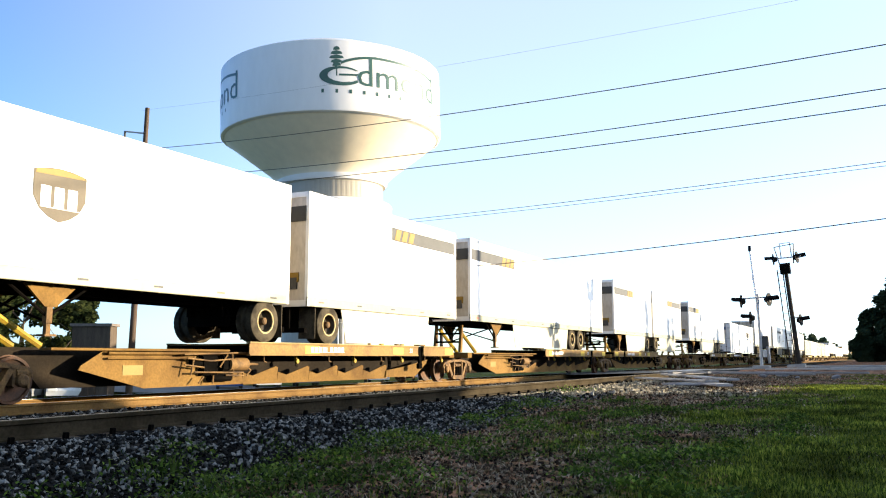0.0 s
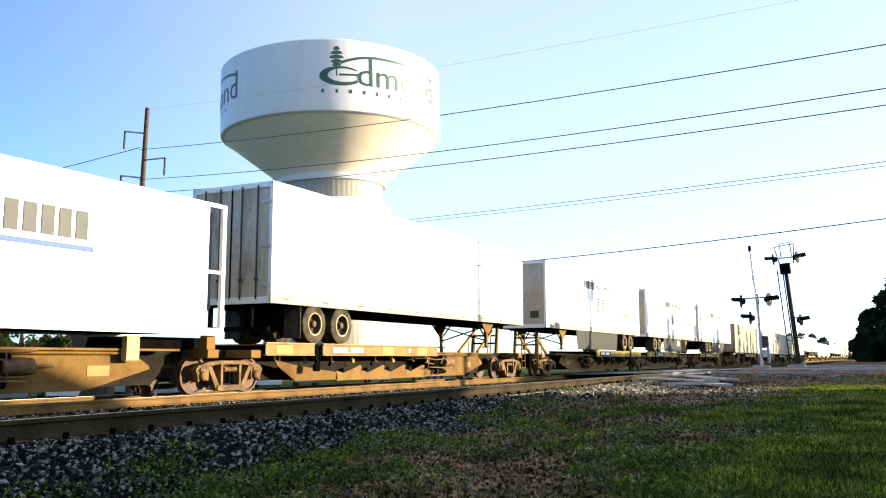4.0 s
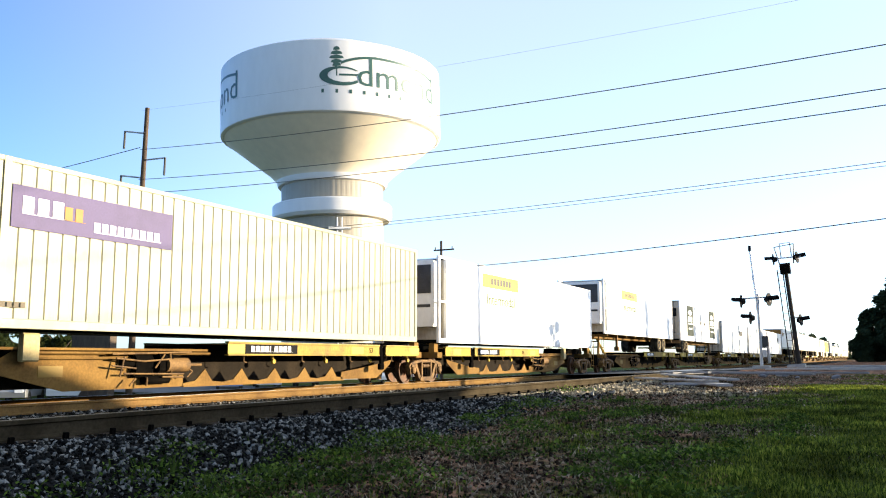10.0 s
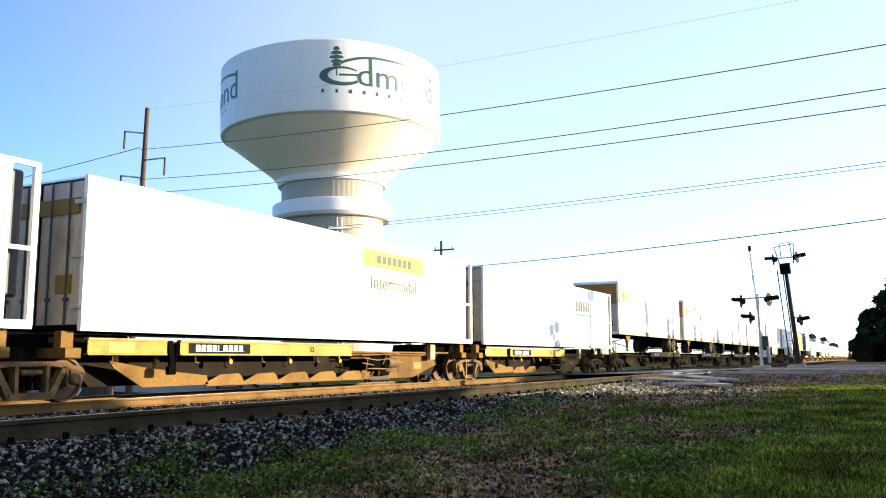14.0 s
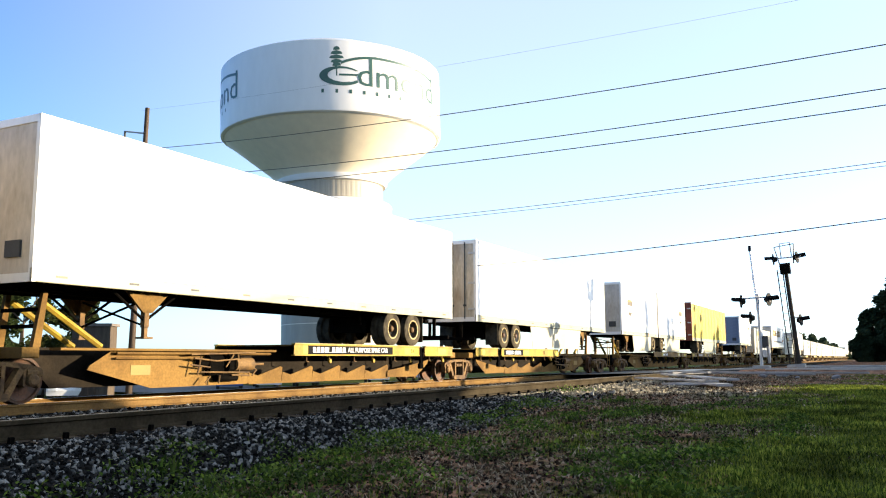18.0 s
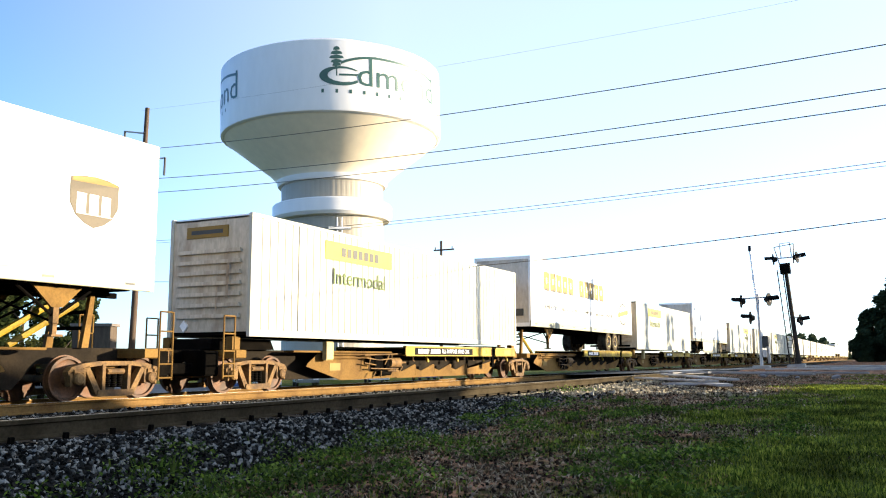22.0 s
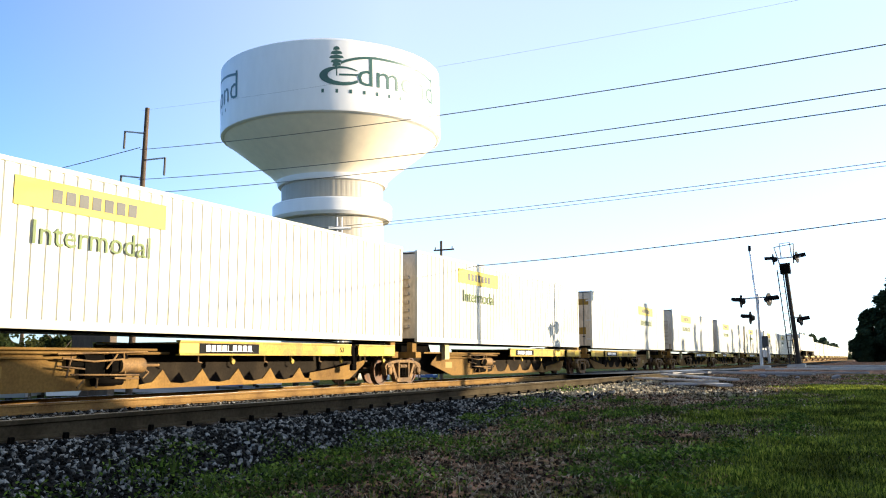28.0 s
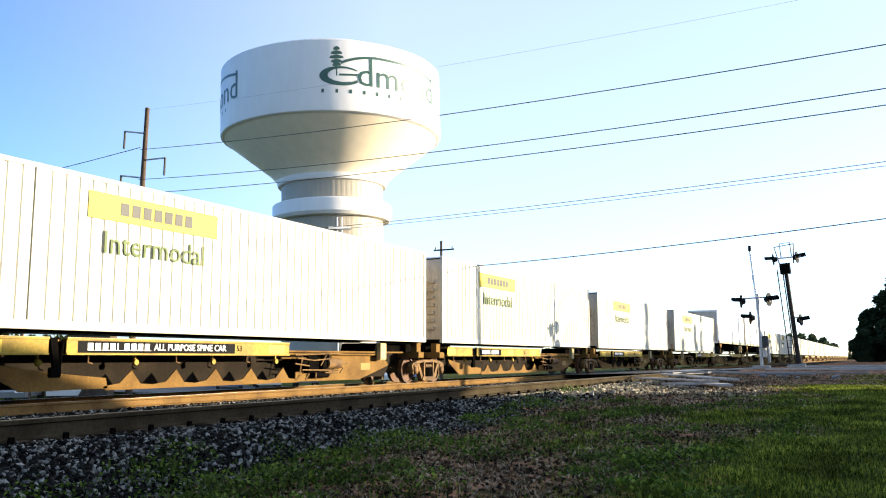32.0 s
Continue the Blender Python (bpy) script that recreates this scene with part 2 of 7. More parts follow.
# ---- mesh helpers ----
class Geo:
    """Plain lists of corners and faces for one mesh."""

    def __init__(self):
        self.v, self.f = [], []

    def quad(self, *p):
        i = len(self.v)
        self.v += [tuple(q) for q in p]
        self.f.append(tuple(range(i, i + len(p))))
        return self

    def box(self, x0, x1, y0, y1, z0, z1):
        i = len(self.v)
        self.v += [(x0, y0, z0), (x1, y0, z0), (x1, y1, z0), (x0, y1, z0), (x0, y0, z1), (x1, y0, z1), (x1, y1, z1), (x0, y1, z1)]
        self.f += [tuple(i + k for k in q) for q in ((0, 3, 2, 1), (4, 5, 6, 7), (0, 1, 5, 4), (1, 2, 6, 5), (2, 3, 7, 6), (3, 0, 4, 7))]
        return self

    def bevel_box(self, x0, x1, y0, y1, z0, z1, c=0.02):
        """A box with its long edges chamfered."""
        a = [(x0 + c, z0), (x1 - c, z0), (x1, z0 + c), (x1, z1 - c), (x1 - c, z1), (x0 + c, z1), (x0, z1 - c), (x0, z0 + c)]
        return self.prism([(x, z) for x, z in a], y0, y1)

    def prism(self, outline, y0, y1):
        """An outline of (x, z), carried from y0 to y1."""
        i, n = len(self.v), len(outline)
        self.v += [(x, y0, z) for x, z in outline] + [(x, y1, z) for x, z in outline]
        self.f += [(i + k, i + (k + 1) % n, i + n + (k + 1) % n, i + n + k) for k in range(n)]
        self.f += [tuple(i + n - 1 - k for k in range(n)), tuple(i + n + k for k in range(n))]
        return self

    def slab(self, outline, x0, x1):
        """An outline of (y, z), carried from x0 to x1."""
        i, n = len(self.v), len(outline)
        self.v += [(x0, y, z) for y, z in outline] + [(x1, y, z) for y, z in outline]
        self.f += [(i + k, i + (k + 1) % n, i + n + (k + 1) % n, i + n + k) for k in range(n)]
        self.f += [tuple(i + n - 1 - k for k in range(n)), tuple(i + n + k for k in range(n))]
        return self

    def tube(self, a, b, r0, r1=None, n=8):
        a, b = Vector(a), Vector(b)
        r1 = r0 if r1 is None else r1
        d = (b - a).normalized()
        s = d.orthogonal().normalized()
        t = d.cross(s)
        i = len(self.v)
        for c, r in ((a, r0), (b, r1)):
            for k in range(n):
                w = 2 * math.pi * k / n
                self.v.append(tuple(c + (s * math.cos(w) + t * math.sin(w)) * r))
        self.f += [(i + k, i + (k + 1) % n, i + n + (k + 1) % n, i + n + k) for k in range(n)]
        self.f += [tuple(i + n - 1 - k for k in range(n)), tuple(i + n + k for k in range(n))]
        return self

    def lathe_x(self, profile, cy=0.0, cz=0.0, n=24):
        """A profile of (x, radius), turned round an axis along x."""
        i, m = len(self.v), len(profile)
        for k in range(n):
            w = 2 * math.pi * k / n
            self.v += [(x, cy + r * math.cos(w), cz + r * math.sin(w)) for x, r in profile]
        for k in range(n):
            k2 = (k + 1) % n
            self.f += [(i + k * m + j, i + k * m + j + 1, i + k2 * m + j + 1, i + k2 * m + j) for j in range(m - 1)]
        return self

    def lathe_z(self, profile, cx=0.0, cy=0.0, n=48, flute=None):
        """A profile of (z, radius), turned round an upright axis; flute(angle) scales the radius."""
        i, m = len(self.v), len(profile)
        for k in range(n):
            w = 2 * math.pi * k / n
            s = flute(k) if flute else 1.0
            self.v += [(cx + r * s * math.cos(w), cy + r * s * math.sin(w), z) for z, r in profile]
        for k in range(n):
            k2 = (k + 1) % n
            self.f += [(i + k * m + j, i + k2 * m + j, i + k2 * m + j + 1, i + k * m + j + 1) for j in range(m - 1)]
        return self

    def mesh(self, name, smooth=False):
        me = bpy.data.meshes.new(name)
        me.from_pydata(self.v, [], self.f)
        bm = bmesh.new()
        bm.from_mesh(me)
        bmesh.ops.recalc_face_normals(bm, faces=bm.faces[:])
        bm.to_mesh(me)
        bm.free()
        if smooth:
            me.polygons.foreach_set("use_smooth", [True] * len(me.polygons))
            me.set_sharp_from_angle(angle=radians(35))
        me.update()
        return me


CACHE = {}


def part(name, geo, material, parent=None, label="", at=None, key=None, smooth=False):
    """Links one mesh as a thing, a part or a sub-part; alike parts share their mesh under a key. geo: a Geo, or a function that makes one."""
    k = (key, material.name) if key else None
    if k and k in CACHE:
        me = CACHE[k]
    else:
        g = geo() if callable(geo) else geo
        me = g.mesh(name, smooth)
        me.materials.append(material)
        if k:
            CACHE[k] = me
    ob = new(name, me)
    if parent:
        ob.parent = parent
    if at is not None:
        ob.matrix_basis = at if isinstance(at, Matrix) else Matrix.Translation(at)
    if label:
        ob["label"] = label
    return ob


def thing(name, label, category, group="", at=None):
    e = new(name)
    e.empty_display_size = 0.3
    if at is not None:
        e.matrix_basis = at if isinstance(at, Matrix) else Matrix.Translation(at)
    return tagged(e, label, category, group)


def lettering(name, words, size, material, parent, at, stretch=1.0, label=""):
    """Raised letters in the built-in font, as a mesh."""
    k = ("text", words, size, stretch, material.name)
    if k not in CACHE:
        cu = bpy.data.curves.new("words", "FONT")
        cu.body, cu.size, cu.extrude, cu.align_x, cu.align_y = words, size, 0.004, "CENTER", "CENTER"
        cu.resolution_u = 2
        tmp = bpy.data.objects.new("words", cu)
        scene.collection.objects.link(tmp)
        bpy.context.view_layer.update()
        me = bpy.data.meshes.new_from_object(tmp.evaluated_get(bpy.context.evaluated_depsgraph_get()))
        bpy.data.objects.remove(tmp)
        me.transform(Matrix.Diagonal((stretch, 1, 1, 1)))
        me.materials.clear()
        me.materials.append(material)
        CACHE[k] = me
    ob = new(name, CACHE[k])
    ob.parent = parent
    ob.matrix_basis = at
    if label:
        ob["label"] = label
    return ob


SIDE = Matrix(((0, 0, 1, 0), (1, 0, 0, 0), (0, 1, 0, 0), (0, 0, 0, 1)))   # letters on the side that faces +x, read towards +y
FACE = Matrix(((1, 0, 0, 0), (0, 0, -1, 0), (0, 1, 0, 0), (0, 0, 0, 1)))  # letters on the end that faces -y

TRACK_X, SPEED = -14.255, 22.168
HALF = 1.295
MOVERS = []   # (thing, place along the train)
ROLLERS = []  # wheelsets


# ---- ground ----
def ground_height(x, y):
    """Low grass by the camera, rising to the road; lower ground behind the tracks."""
    g = float(np.interp(y, (-50, 5, 18, 28, 36, 53, 70, 120), (-0.28, -0.28, 0.15, 0.24, 0.29, 0.29, 0.2, 0.1)))
    if x < -8.5:
        g = min(g, -0.28) - 0.35 * min(1, max(0, (-16.5 - x) / 2.0)) - 0.80 * min(1, max(0, (-19.0 - x) / 9.0))
    elif x < -5.2:
        g = min(g, 0.14 + (x + 5.2) * 0.1)
    g += 0.03 * noise.noise(Vector((x * 0.5, y * 0.5, 0))) + 0.012 * noise.noise(Vector((x * 2.1, y * 2.1, 3)))
    return g


def bed_height(x, y):
    """The ballast surface."""
    r = 0.02 * noise.noise(Vector((x * 3, y * 3, 9))) + 0.01 * noise.noise(Vector((x * 9, y * 9, 9)))
    if x > -6.15:
        return 0.02 - (x + 6.15) * 0.27 + r + max(0, min(0.10, (y - 12) * 0.012)) - max(0, x + 5.3) * 0.5
    if x > -10.2:
        return 0.02 - 0.22 * min(1, max(0, (-6.6 - x) / 2.8)) + r
    if x > -16.0:
        return -0.20 + r
    return -0.20 - (-16.0 - x) * 0.45 + r


def sheet(fn, xs, ys):
    g = Geo()
    g.v = [(x, y, fn(x, y)) for y in ys for x in xs]
    n = len(xs)
    g.f = [(j * n + i, j * n + i + 1, (j + 1) * n + i + 1, (j + 1) * n + i) for j in range(len(ys) - 1) for i in range(n - 1)]
    return g


def spread(*spans):
    out = []
    for a, b, step in spans:
        n = max(1, round((b - a) / step))
        out += [a + (b - a) * k / n for k in range(n)]
    return out + [spans[-1][1]]


def soil_material():
    """Mown grass with bare red-brown patches towards the ballast."""
    m = bpy.data.materials.new("grass_and_dirt")
    m.use_nodes = True
    n, l = m.node_tree.nodes, m.node_tree.links
    b = n["Principled BSDF"]
    b.inputs["Roughness"].default_value = 0.95
    b.inputs["Specular IOR Level"].default_value = 0.03
    tc = n.new("ShaderNodeTexCoord")
    def tex(scale, detail=6):
        t = n.new("ShaderNodeTexNoise")
        t.inputs["Scale"].default_value, t.inputs["Detail"].default_value = scale, detail
        l.new(tc.outputs["Object"], t.inputs["Vector"])
        return t
    def ramp(src, p0, c0, p1, c1):
        r = n.new("ShaderNodeValToRGB")
        r.color_ramp.elements[0].position, r.color_ramp.elements[1].position = p0, p1
        r.color_ramp.elements[0].color, r.color_ramp.elements[1].color = (*c0, 1), (*c1, 1)
        l.new(src, r.inputs[0])
        return r.outputs[0]
    def mix(f, a, c):
        k = n.new("ShaderNodeMix")
        k.data_type = "RGBA"
        l.new(f, k.inputs[0]), l.new(a, k.inputs[6]), l.new(c, k.inputs[7])
        return k.outputs[2]
    fine, mid, big = tex(60), tex(5), tex(0.55)
    grass = ramp(fine.outputs["Fac"], 0.38, (0.010, 0.017, 0.003), 0.66, (0.12, 0.15, 0.028))
    dirt = ramp(mid.outputs["Fac"], 0.40, (0.034, 0.017, 0.010), 0.62, (0.34, 0.178, 0.104))
    sep = n.new("ShaderNodeSeparateXYZ")
    l.new(tc.outputs["Object"], sep.inputs[0])
    # bare towards the ballast, grassy to the open side
    mr = n.new("ShaderNodeMapRange")
    mr.inputs["From Min"].default_value, mr.inputs["From Max"].default_value = -5.6, 0.4
    mr.inputs["To Min"].default_value, mr.inputs["To Max"].default_value = 0.30, -0.26
    l.new(sep.outputs[0], mr.inputs[0])
    # bare earth towards the road, green again behind the tracks
    far, lot = n.new("ShaderNodeMapRange"), n.new("ShaderNodeMapRange")
    far.inputs["From Min"].default_value, far.inputs["From Max"].default_value = 20.0, 22.0
    far.inputs["To Max"].default_value = 0.45
    lot.inputs["From Min"].default_value, lot.inputs["From Max"].default_value = -19.0, -17.0
    lot.inputs["To Min"].default_value, lot.inputs["To Max"].default_value = -0.9, 0.0
    l.new(sep.outputs[1], far.inputs[0]), l.new(sep.outputs[0], lot.inputs[0])
    extra, base = n.new("ShaderNodeMath"), mr
    l.new(far.outputs[0], extra.inputs[0]), l.new(lot.outputs[0], extra.inputs[1])
    mr = n.new("ShaderNodeMath")
    l.new(base.outputs[0], mr.inputs[0]), l.new(extra.outputs[0], mr.inputs[1])
    add = n.new("ShaderNodeMath")
    l.new(big.outputs["Fac"], add.inputs[0]), l.new(mr.outputs[0], add.inputs[1])
    add2 = n.new("ShaderNodeMath")
    mm = n.new("ShaderNodeMath")
    mm.operation = "MULTIPLY"
    mm.inputs[1].default_value = 0.35
    l.new(mid.outputs["Fac"], mm.inputs[0])
    l.new(add.outputs[0], add2.inputs[0]), l.new(mm.outputs[0], add2.inputs[1])
    f = n.new("ShaderNodeMapRange")
    f.inputs["From Min"].default_value, f.inputs["From Max"].default_value = 0.62, 0.80
    l.new(add2.outputs[0], f.inputs[0])
    l.new(mix(f.outputs[0], grass, dirt), b.inputs["Base Color"])
    bp = n.new("ShaderNodeBump")
    bp.inputs["Strength"].default_value, bp.inputs["Distance"].default_value = 0.5, 0.04
    l.new(fine.outputs["Fac"], bp.inputs["Height"]), l.new(bp.outputs[0], b.inputs["Normal"])
    return m


M["soil"] = soil_material()
gx = spread((-3000, -200, 400), (-200, -40, 20), (-40, -10, 1.5), (-10, 6, 0.25), (6, 40, 2), (40, 200, 20), (200, 3000, 400))
gy = spread((-3000, -100, 400), (-100, -10, 10), (-10, 2, 1.0), (2, 30, 0.3), (30, 60, 1.0), (60, 400, 12), (400, 4000, 400))
tagged(part("ground", sheet(ground_height, gx, gy), M["soil"], smooth=True), "grass and bare red dirt beside the railway", "ground", kind="structure")


def crushed_material():
    m = bpy.data.materials.new("crushed_ballast")
    m.use_nodes = True
    n, l = m.node_tree.nodes, m.node_tree.links
    b = n["Principled BSDF"]
    b.inputs["Roughness"].default_value = 0.9
    b.inputs["Specular IOR Level"].default_value = 0.05
    tc = n.new("ShaderNodeTexCoord")
    vo, no = n.new("ShaderNodeTexVoronoi"), n.new("ShaderNodeTexNoise")
    vo.inputs["Scale"].default_value, no.inputs["Scale"].default_value = 16.0, 0.8
    l.new(tc.outputs["Object"], vo.inputs["Vector"]), l.new(tc.outputs["Object"], no.inputs["Vector"])
    # darker than the loose stones: shade in their gaps is put into this colour
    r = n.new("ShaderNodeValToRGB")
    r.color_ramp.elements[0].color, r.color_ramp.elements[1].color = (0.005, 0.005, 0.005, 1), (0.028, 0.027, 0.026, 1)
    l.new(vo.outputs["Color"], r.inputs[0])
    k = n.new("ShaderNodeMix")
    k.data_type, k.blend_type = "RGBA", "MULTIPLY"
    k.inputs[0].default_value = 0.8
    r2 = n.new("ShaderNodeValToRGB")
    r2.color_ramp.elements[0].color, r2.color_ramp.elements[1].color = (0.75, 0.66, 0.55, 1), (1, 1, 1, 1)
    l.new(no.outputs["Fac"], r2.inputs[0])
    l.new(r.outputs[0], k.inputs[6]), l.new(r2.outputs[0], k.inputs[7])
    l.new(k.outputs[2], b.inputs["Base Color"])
    bp = n.new("ShaderNodeBump")
    bp.inputs["Strength"].default_value, bp.inputs["Distance"].default_value = 0.9, 0.05
    l.new(vo.outputs["Distance"], bp.inputs["Height"]), l.new(bp.outputs[0], b.inputs["Normal"])
    return m


M["crushed"] = crushed_material()
bx = spread((-18.5, -10.2, 0.5), (-10.2, -4.9, 0.12))
by = spread((-120, 0, 6), (0, 31, 0.15), (31, 60, 1), (60, 900, 20))
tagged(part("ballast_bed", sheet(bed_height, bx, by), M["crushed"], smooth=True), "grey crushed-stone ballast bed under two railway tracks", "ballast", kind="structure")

# ---- rails ----
RAIL = [(-0.07, 0), (0.07, 0), (0.07, 0.012), (0.012, 0.035), (0.010, 0.13), (0.036, 0.143), (0.036, 0.175), (0.026, 0.182), (-0.026, 0.182), (-0.036, 0.175), (-0.036, 0.143), (-0.010, 0.13), (-0.012, 0.035), (-0.07, 0.012)]


def rail(x, top, label, steel="rail"):
    g = Geo().prism([(a * 1.0, b) for a, b in RAIL], -130, 900)
    r = part("rail", g, M[steel], at=(x, 0, top - 0.182))
    tagged(r, label, "rail", "rails of the two tracks")
    part("rail_head", Geo().box(-0.024, 0.024, -130, 900, 0.1825, 0.1845), M["railtop" if steel == "rail" else "dullhead"], r, "bright worn running surface" if steel == "rail" else "dull running surface")


rail(-7.0, 0.24, "dark steel rail of the empty near track", "rail_shaded")
rail(-8.47, 0.125, "dark steel rail of the empty near track", "rail_shaded")
rail(TRACK_X + 0.7525, 0.0, "worn steel rail under the passing train")
rail(TRACK_X - 0.7525, 0.0, "worn steel rail under the passing train")


# ---- the train ----
def wheelset(truck, y):
    ws = new("wheelset")
    ws.parent = truck
    ws.matrix_basis = Matrix.Translation((0, y, 0.42))
    def wheel_geo(s):
        disc = [(0.66, 0.0), (0.82, 0.0), (0.82, 0.10), (0.765, 0.13), (0.745, 0.30), (0.76, 0.355), (0.80, 0.365), (0.80, 0.415), (0.70, 0.42), (0.70, 0.445), (0.668, 0.445), (0.668, 0.355), (0.70, 0.30), (0.70, 0.13), (0.66, 0.10), (0.66, 0.0)]
        return Geo().lathe_x([(x * s, r) for x, r in disc], n=28)
    for s in (1, -1):
        part("wheel", lambda: wheel_geo(s), M["wheel"], ws, key=("wheel", s), smooth=True)
    part("axle", lambda: Geo().lathe_x([(-0.95, 0.0), (-0.95, 0.075), (0.95, 0.075), (0.95, 0.0)], n=12), M["frame"], ws, key="axle", smooth=True)
    ROLLERS.append((ws, y, truck))
    return ws


def side_frame_geo(x):
    """Cast side frame: arched top bar, slim sloping legs, spring seat, and two pedestal ends with openings between them."""
    g = Geo()
    x0, x1 = x - 0.075, x + 0.075
    top = [(-1.10, 0.55), (-1.02, 0.64), (-0.78, 0.70), (-0.40, 0.745), (0.40, 0.745), (0.78, 0.70), (1.02, 0.64), (1.10, 0.55), (1.08, 0.47), (0.99, 0.55), (0.76, 0.615), (0.40, 0.66), (-0.40, 0.66), (-0.76, 0.615), (-0.99, 0.55), (-1.08, 0.47)]
    g.slab(top, x0, x1)
    for s in (1, -1):
        g.slab([(s * 0.74, 0.63), (s * 0.63, 0.65), (s * 0.36, 0.20), (s * 0.38, 0.10), (s * 0.46, 0.12)], x0, x1)
        g.slab([(s * 0.27, 0.68), (s * 0.345, 0.68), (s * 0.335, 0.18), (s * 0.265, 0.18)], x0, x1 + 0.02)
        g.slab([(s * 0.70, 0.60), (s * 0.76, 0.62), (s * 0.745, 0.30), (s * 0.705, 0.33)], x0, x1)
        g.slab([(s * 1.0, 0.56), (s * 1.06, 0.52), (s * 1.03, 0.28), (s * 0.99, 0.30)], x0, x1)
        g.bevel_box(x0 - 0.02, x1 + 0.03, s * 0.875 - 0.105, s * 0.875 + 0.105, 0.50, 0.60, 0.025)
    g.slab([(-0.42, 0.20), (0.42, 0.20), (0.45, 0.10), (0.36, 0.075), (-0.36, 0.075), (-0.45, 0.10)], x0, x1 + 0.03)
    return g


def spring_geo(x):
    g = Geo()
    for k in (-0.15, 0.0, 0.15):
        prof = []
        for j in range(7):
            z = 0.245 + j * 0.042
            prof += [(z, 0.052), (z + 0.018, 0.070), (z + 0.036, 0.052)]
        g.lathe_z(prof, x, k, 10)
    return g


def make_truck():
    t = thing("freight_truck", "rusty cast-steel truck with two wheelsets under a spine car", "rail truck", "trucks of the train")
    for s in (1, -1):
        part("side_frame", lambda: side_frame_geo(s * 1.0), M["frame"], t, "dusty brown cast side frame", key=("sf", s))
        part("spring_nest", lambda: spring_geo(s * 1.0), M["dark"], t, key=("sp", s), smooth=True)
        for k in (-0.875, 0.875):
            part("bearing_cap", lambda: Geo().lathe_x([(s * 1.04, 0.0), (s * 1.155, 0.0), (s * 1.155, 0.075), (s * 1.13, 0.11), (s * 1.04, 0.115)], k, 0.42, 14), M["frame"], t, key=("cap", s, k), smooth=True)
    part("bolster", lambda: Geo().bevel_box(-1.09, 1.09, -0.2, 0.2, 0.50, 0.60, 0.03).bevel_box(-0.9, 0.9, -0.2, 0.2, 0.61, 0.74, 0.03), M["frame"], t, key="bolster")
    part("brake_beam", lambda: Geo().tube((-0.8, -0.36, 0.40), (0.8, -0.36, 0.40), 0.04).tube((-0.8, 0.36, 0.40), (0.8, 0.36, 0.40), 0.04), M["dark"], t, key="beam")
    for y in (-0.875, 0.875):
        wheelset(t, y)
    return t


def deck_sill(s, y0, y1):
    """Channel along the edge of the tyre deck."""
    x = s * HALF
    o = [(-0.10, 1.16), (0.02, 1.16), (0.02, 1.13), (0.0, 1.125), (0.0, 0.895), (0.02, 0.89), (0.02, 0.86), (-0.10, 0.86), (-0.10, 0.88), (-0.02, 0.89), (-0.02, 1.13), (-0.10, 1.14)]
    return Geo().prism([(x + s * a, z) for a, z in o], y0, y1)


def saw_plate(s, y0, y1, style, step=1.3):
    """Lower side plate whose toothed top edge puts a zigzag shadow into the shape: long slanted teeth, sharp separate
    peaks, or flat humps.
    """
    n = max(2, round((y1 - y0) / step))
    w = (y1 - y0) / n
    x = s * 0.86
    g = Geo()
    for k in range(n):
        y = y0 + k * w
        if style == "peak":
            g.slab([(y, 0.20), (y + w, 0.20), (y + w, 0.27), (y + w * 0.76, 0.29), (y + w * 0.56, 0.56), (y + w * 0.32, 0.31), (y, 0.26)], x - s * 0.03, x)
        elif style == "hump":
            g.slab([(y, 0.20), (y + w, 0.20), (y + w, 0.27), (y + w * 0.95, 0.38), (y + w * 0.86, 0.45), (y + w * 0.38, 0.43), (y + w * 0.10, 0.30), (y, 0.26)], x - s * 0.03, x)
        else:
            g.slab([(y, 0.20), (y + w * 0.30, 0.20), (y + w * 0.30, 0.385), (y + w * 0.04, 0.46)], x - s * 0.03, x)
            g.slab([(y + w * 0.30, 0.20), (y + w, 0.20), (y + w * 1.03, 0.57), (y + w * 0.97, 0.60), (y + w * 0.30, 0.385)], x - s * 0.03, x)
    g.box(min(x - s * 0.05, x + s * 0.05), max(x - s * 0.05, x + s * 0.05), y0, y1, 0.185, 0.21)
    return g


def sill_lever_geo():
    """Tie-down lever that hangs in the break of the edge channel."""
    g = Geo().slab([(-0.13, 1.16), (0.02, 1.16), (0.10, 0.62), (-0.02, 0.60)], HALF - 0.10, HALF - 0.03)
    return g.bevel_box(HALF - 0.12, HALF - 0.02, -0.08, 0.12, 0.46, 0.64, 0.03).tube((HALF - 0.05, 0.16, 1.14), (HALF - 0.05, 0.10, 0.55), 0.022, n=6)


BRAKE_CASES = ((0.80, 1.02, -0.55, -0.10, 0.42, 0.86, 0.05), (0.82, 1.05, 0.05, 0.42, 0.50, 0.90, 0.06), (0.84, 1.0, -0.85, -0.5, 0.62, 0.80, 0.04), (0.86, 1.04, -0.30, 0.36, 0.28, 0.44, 0.05))


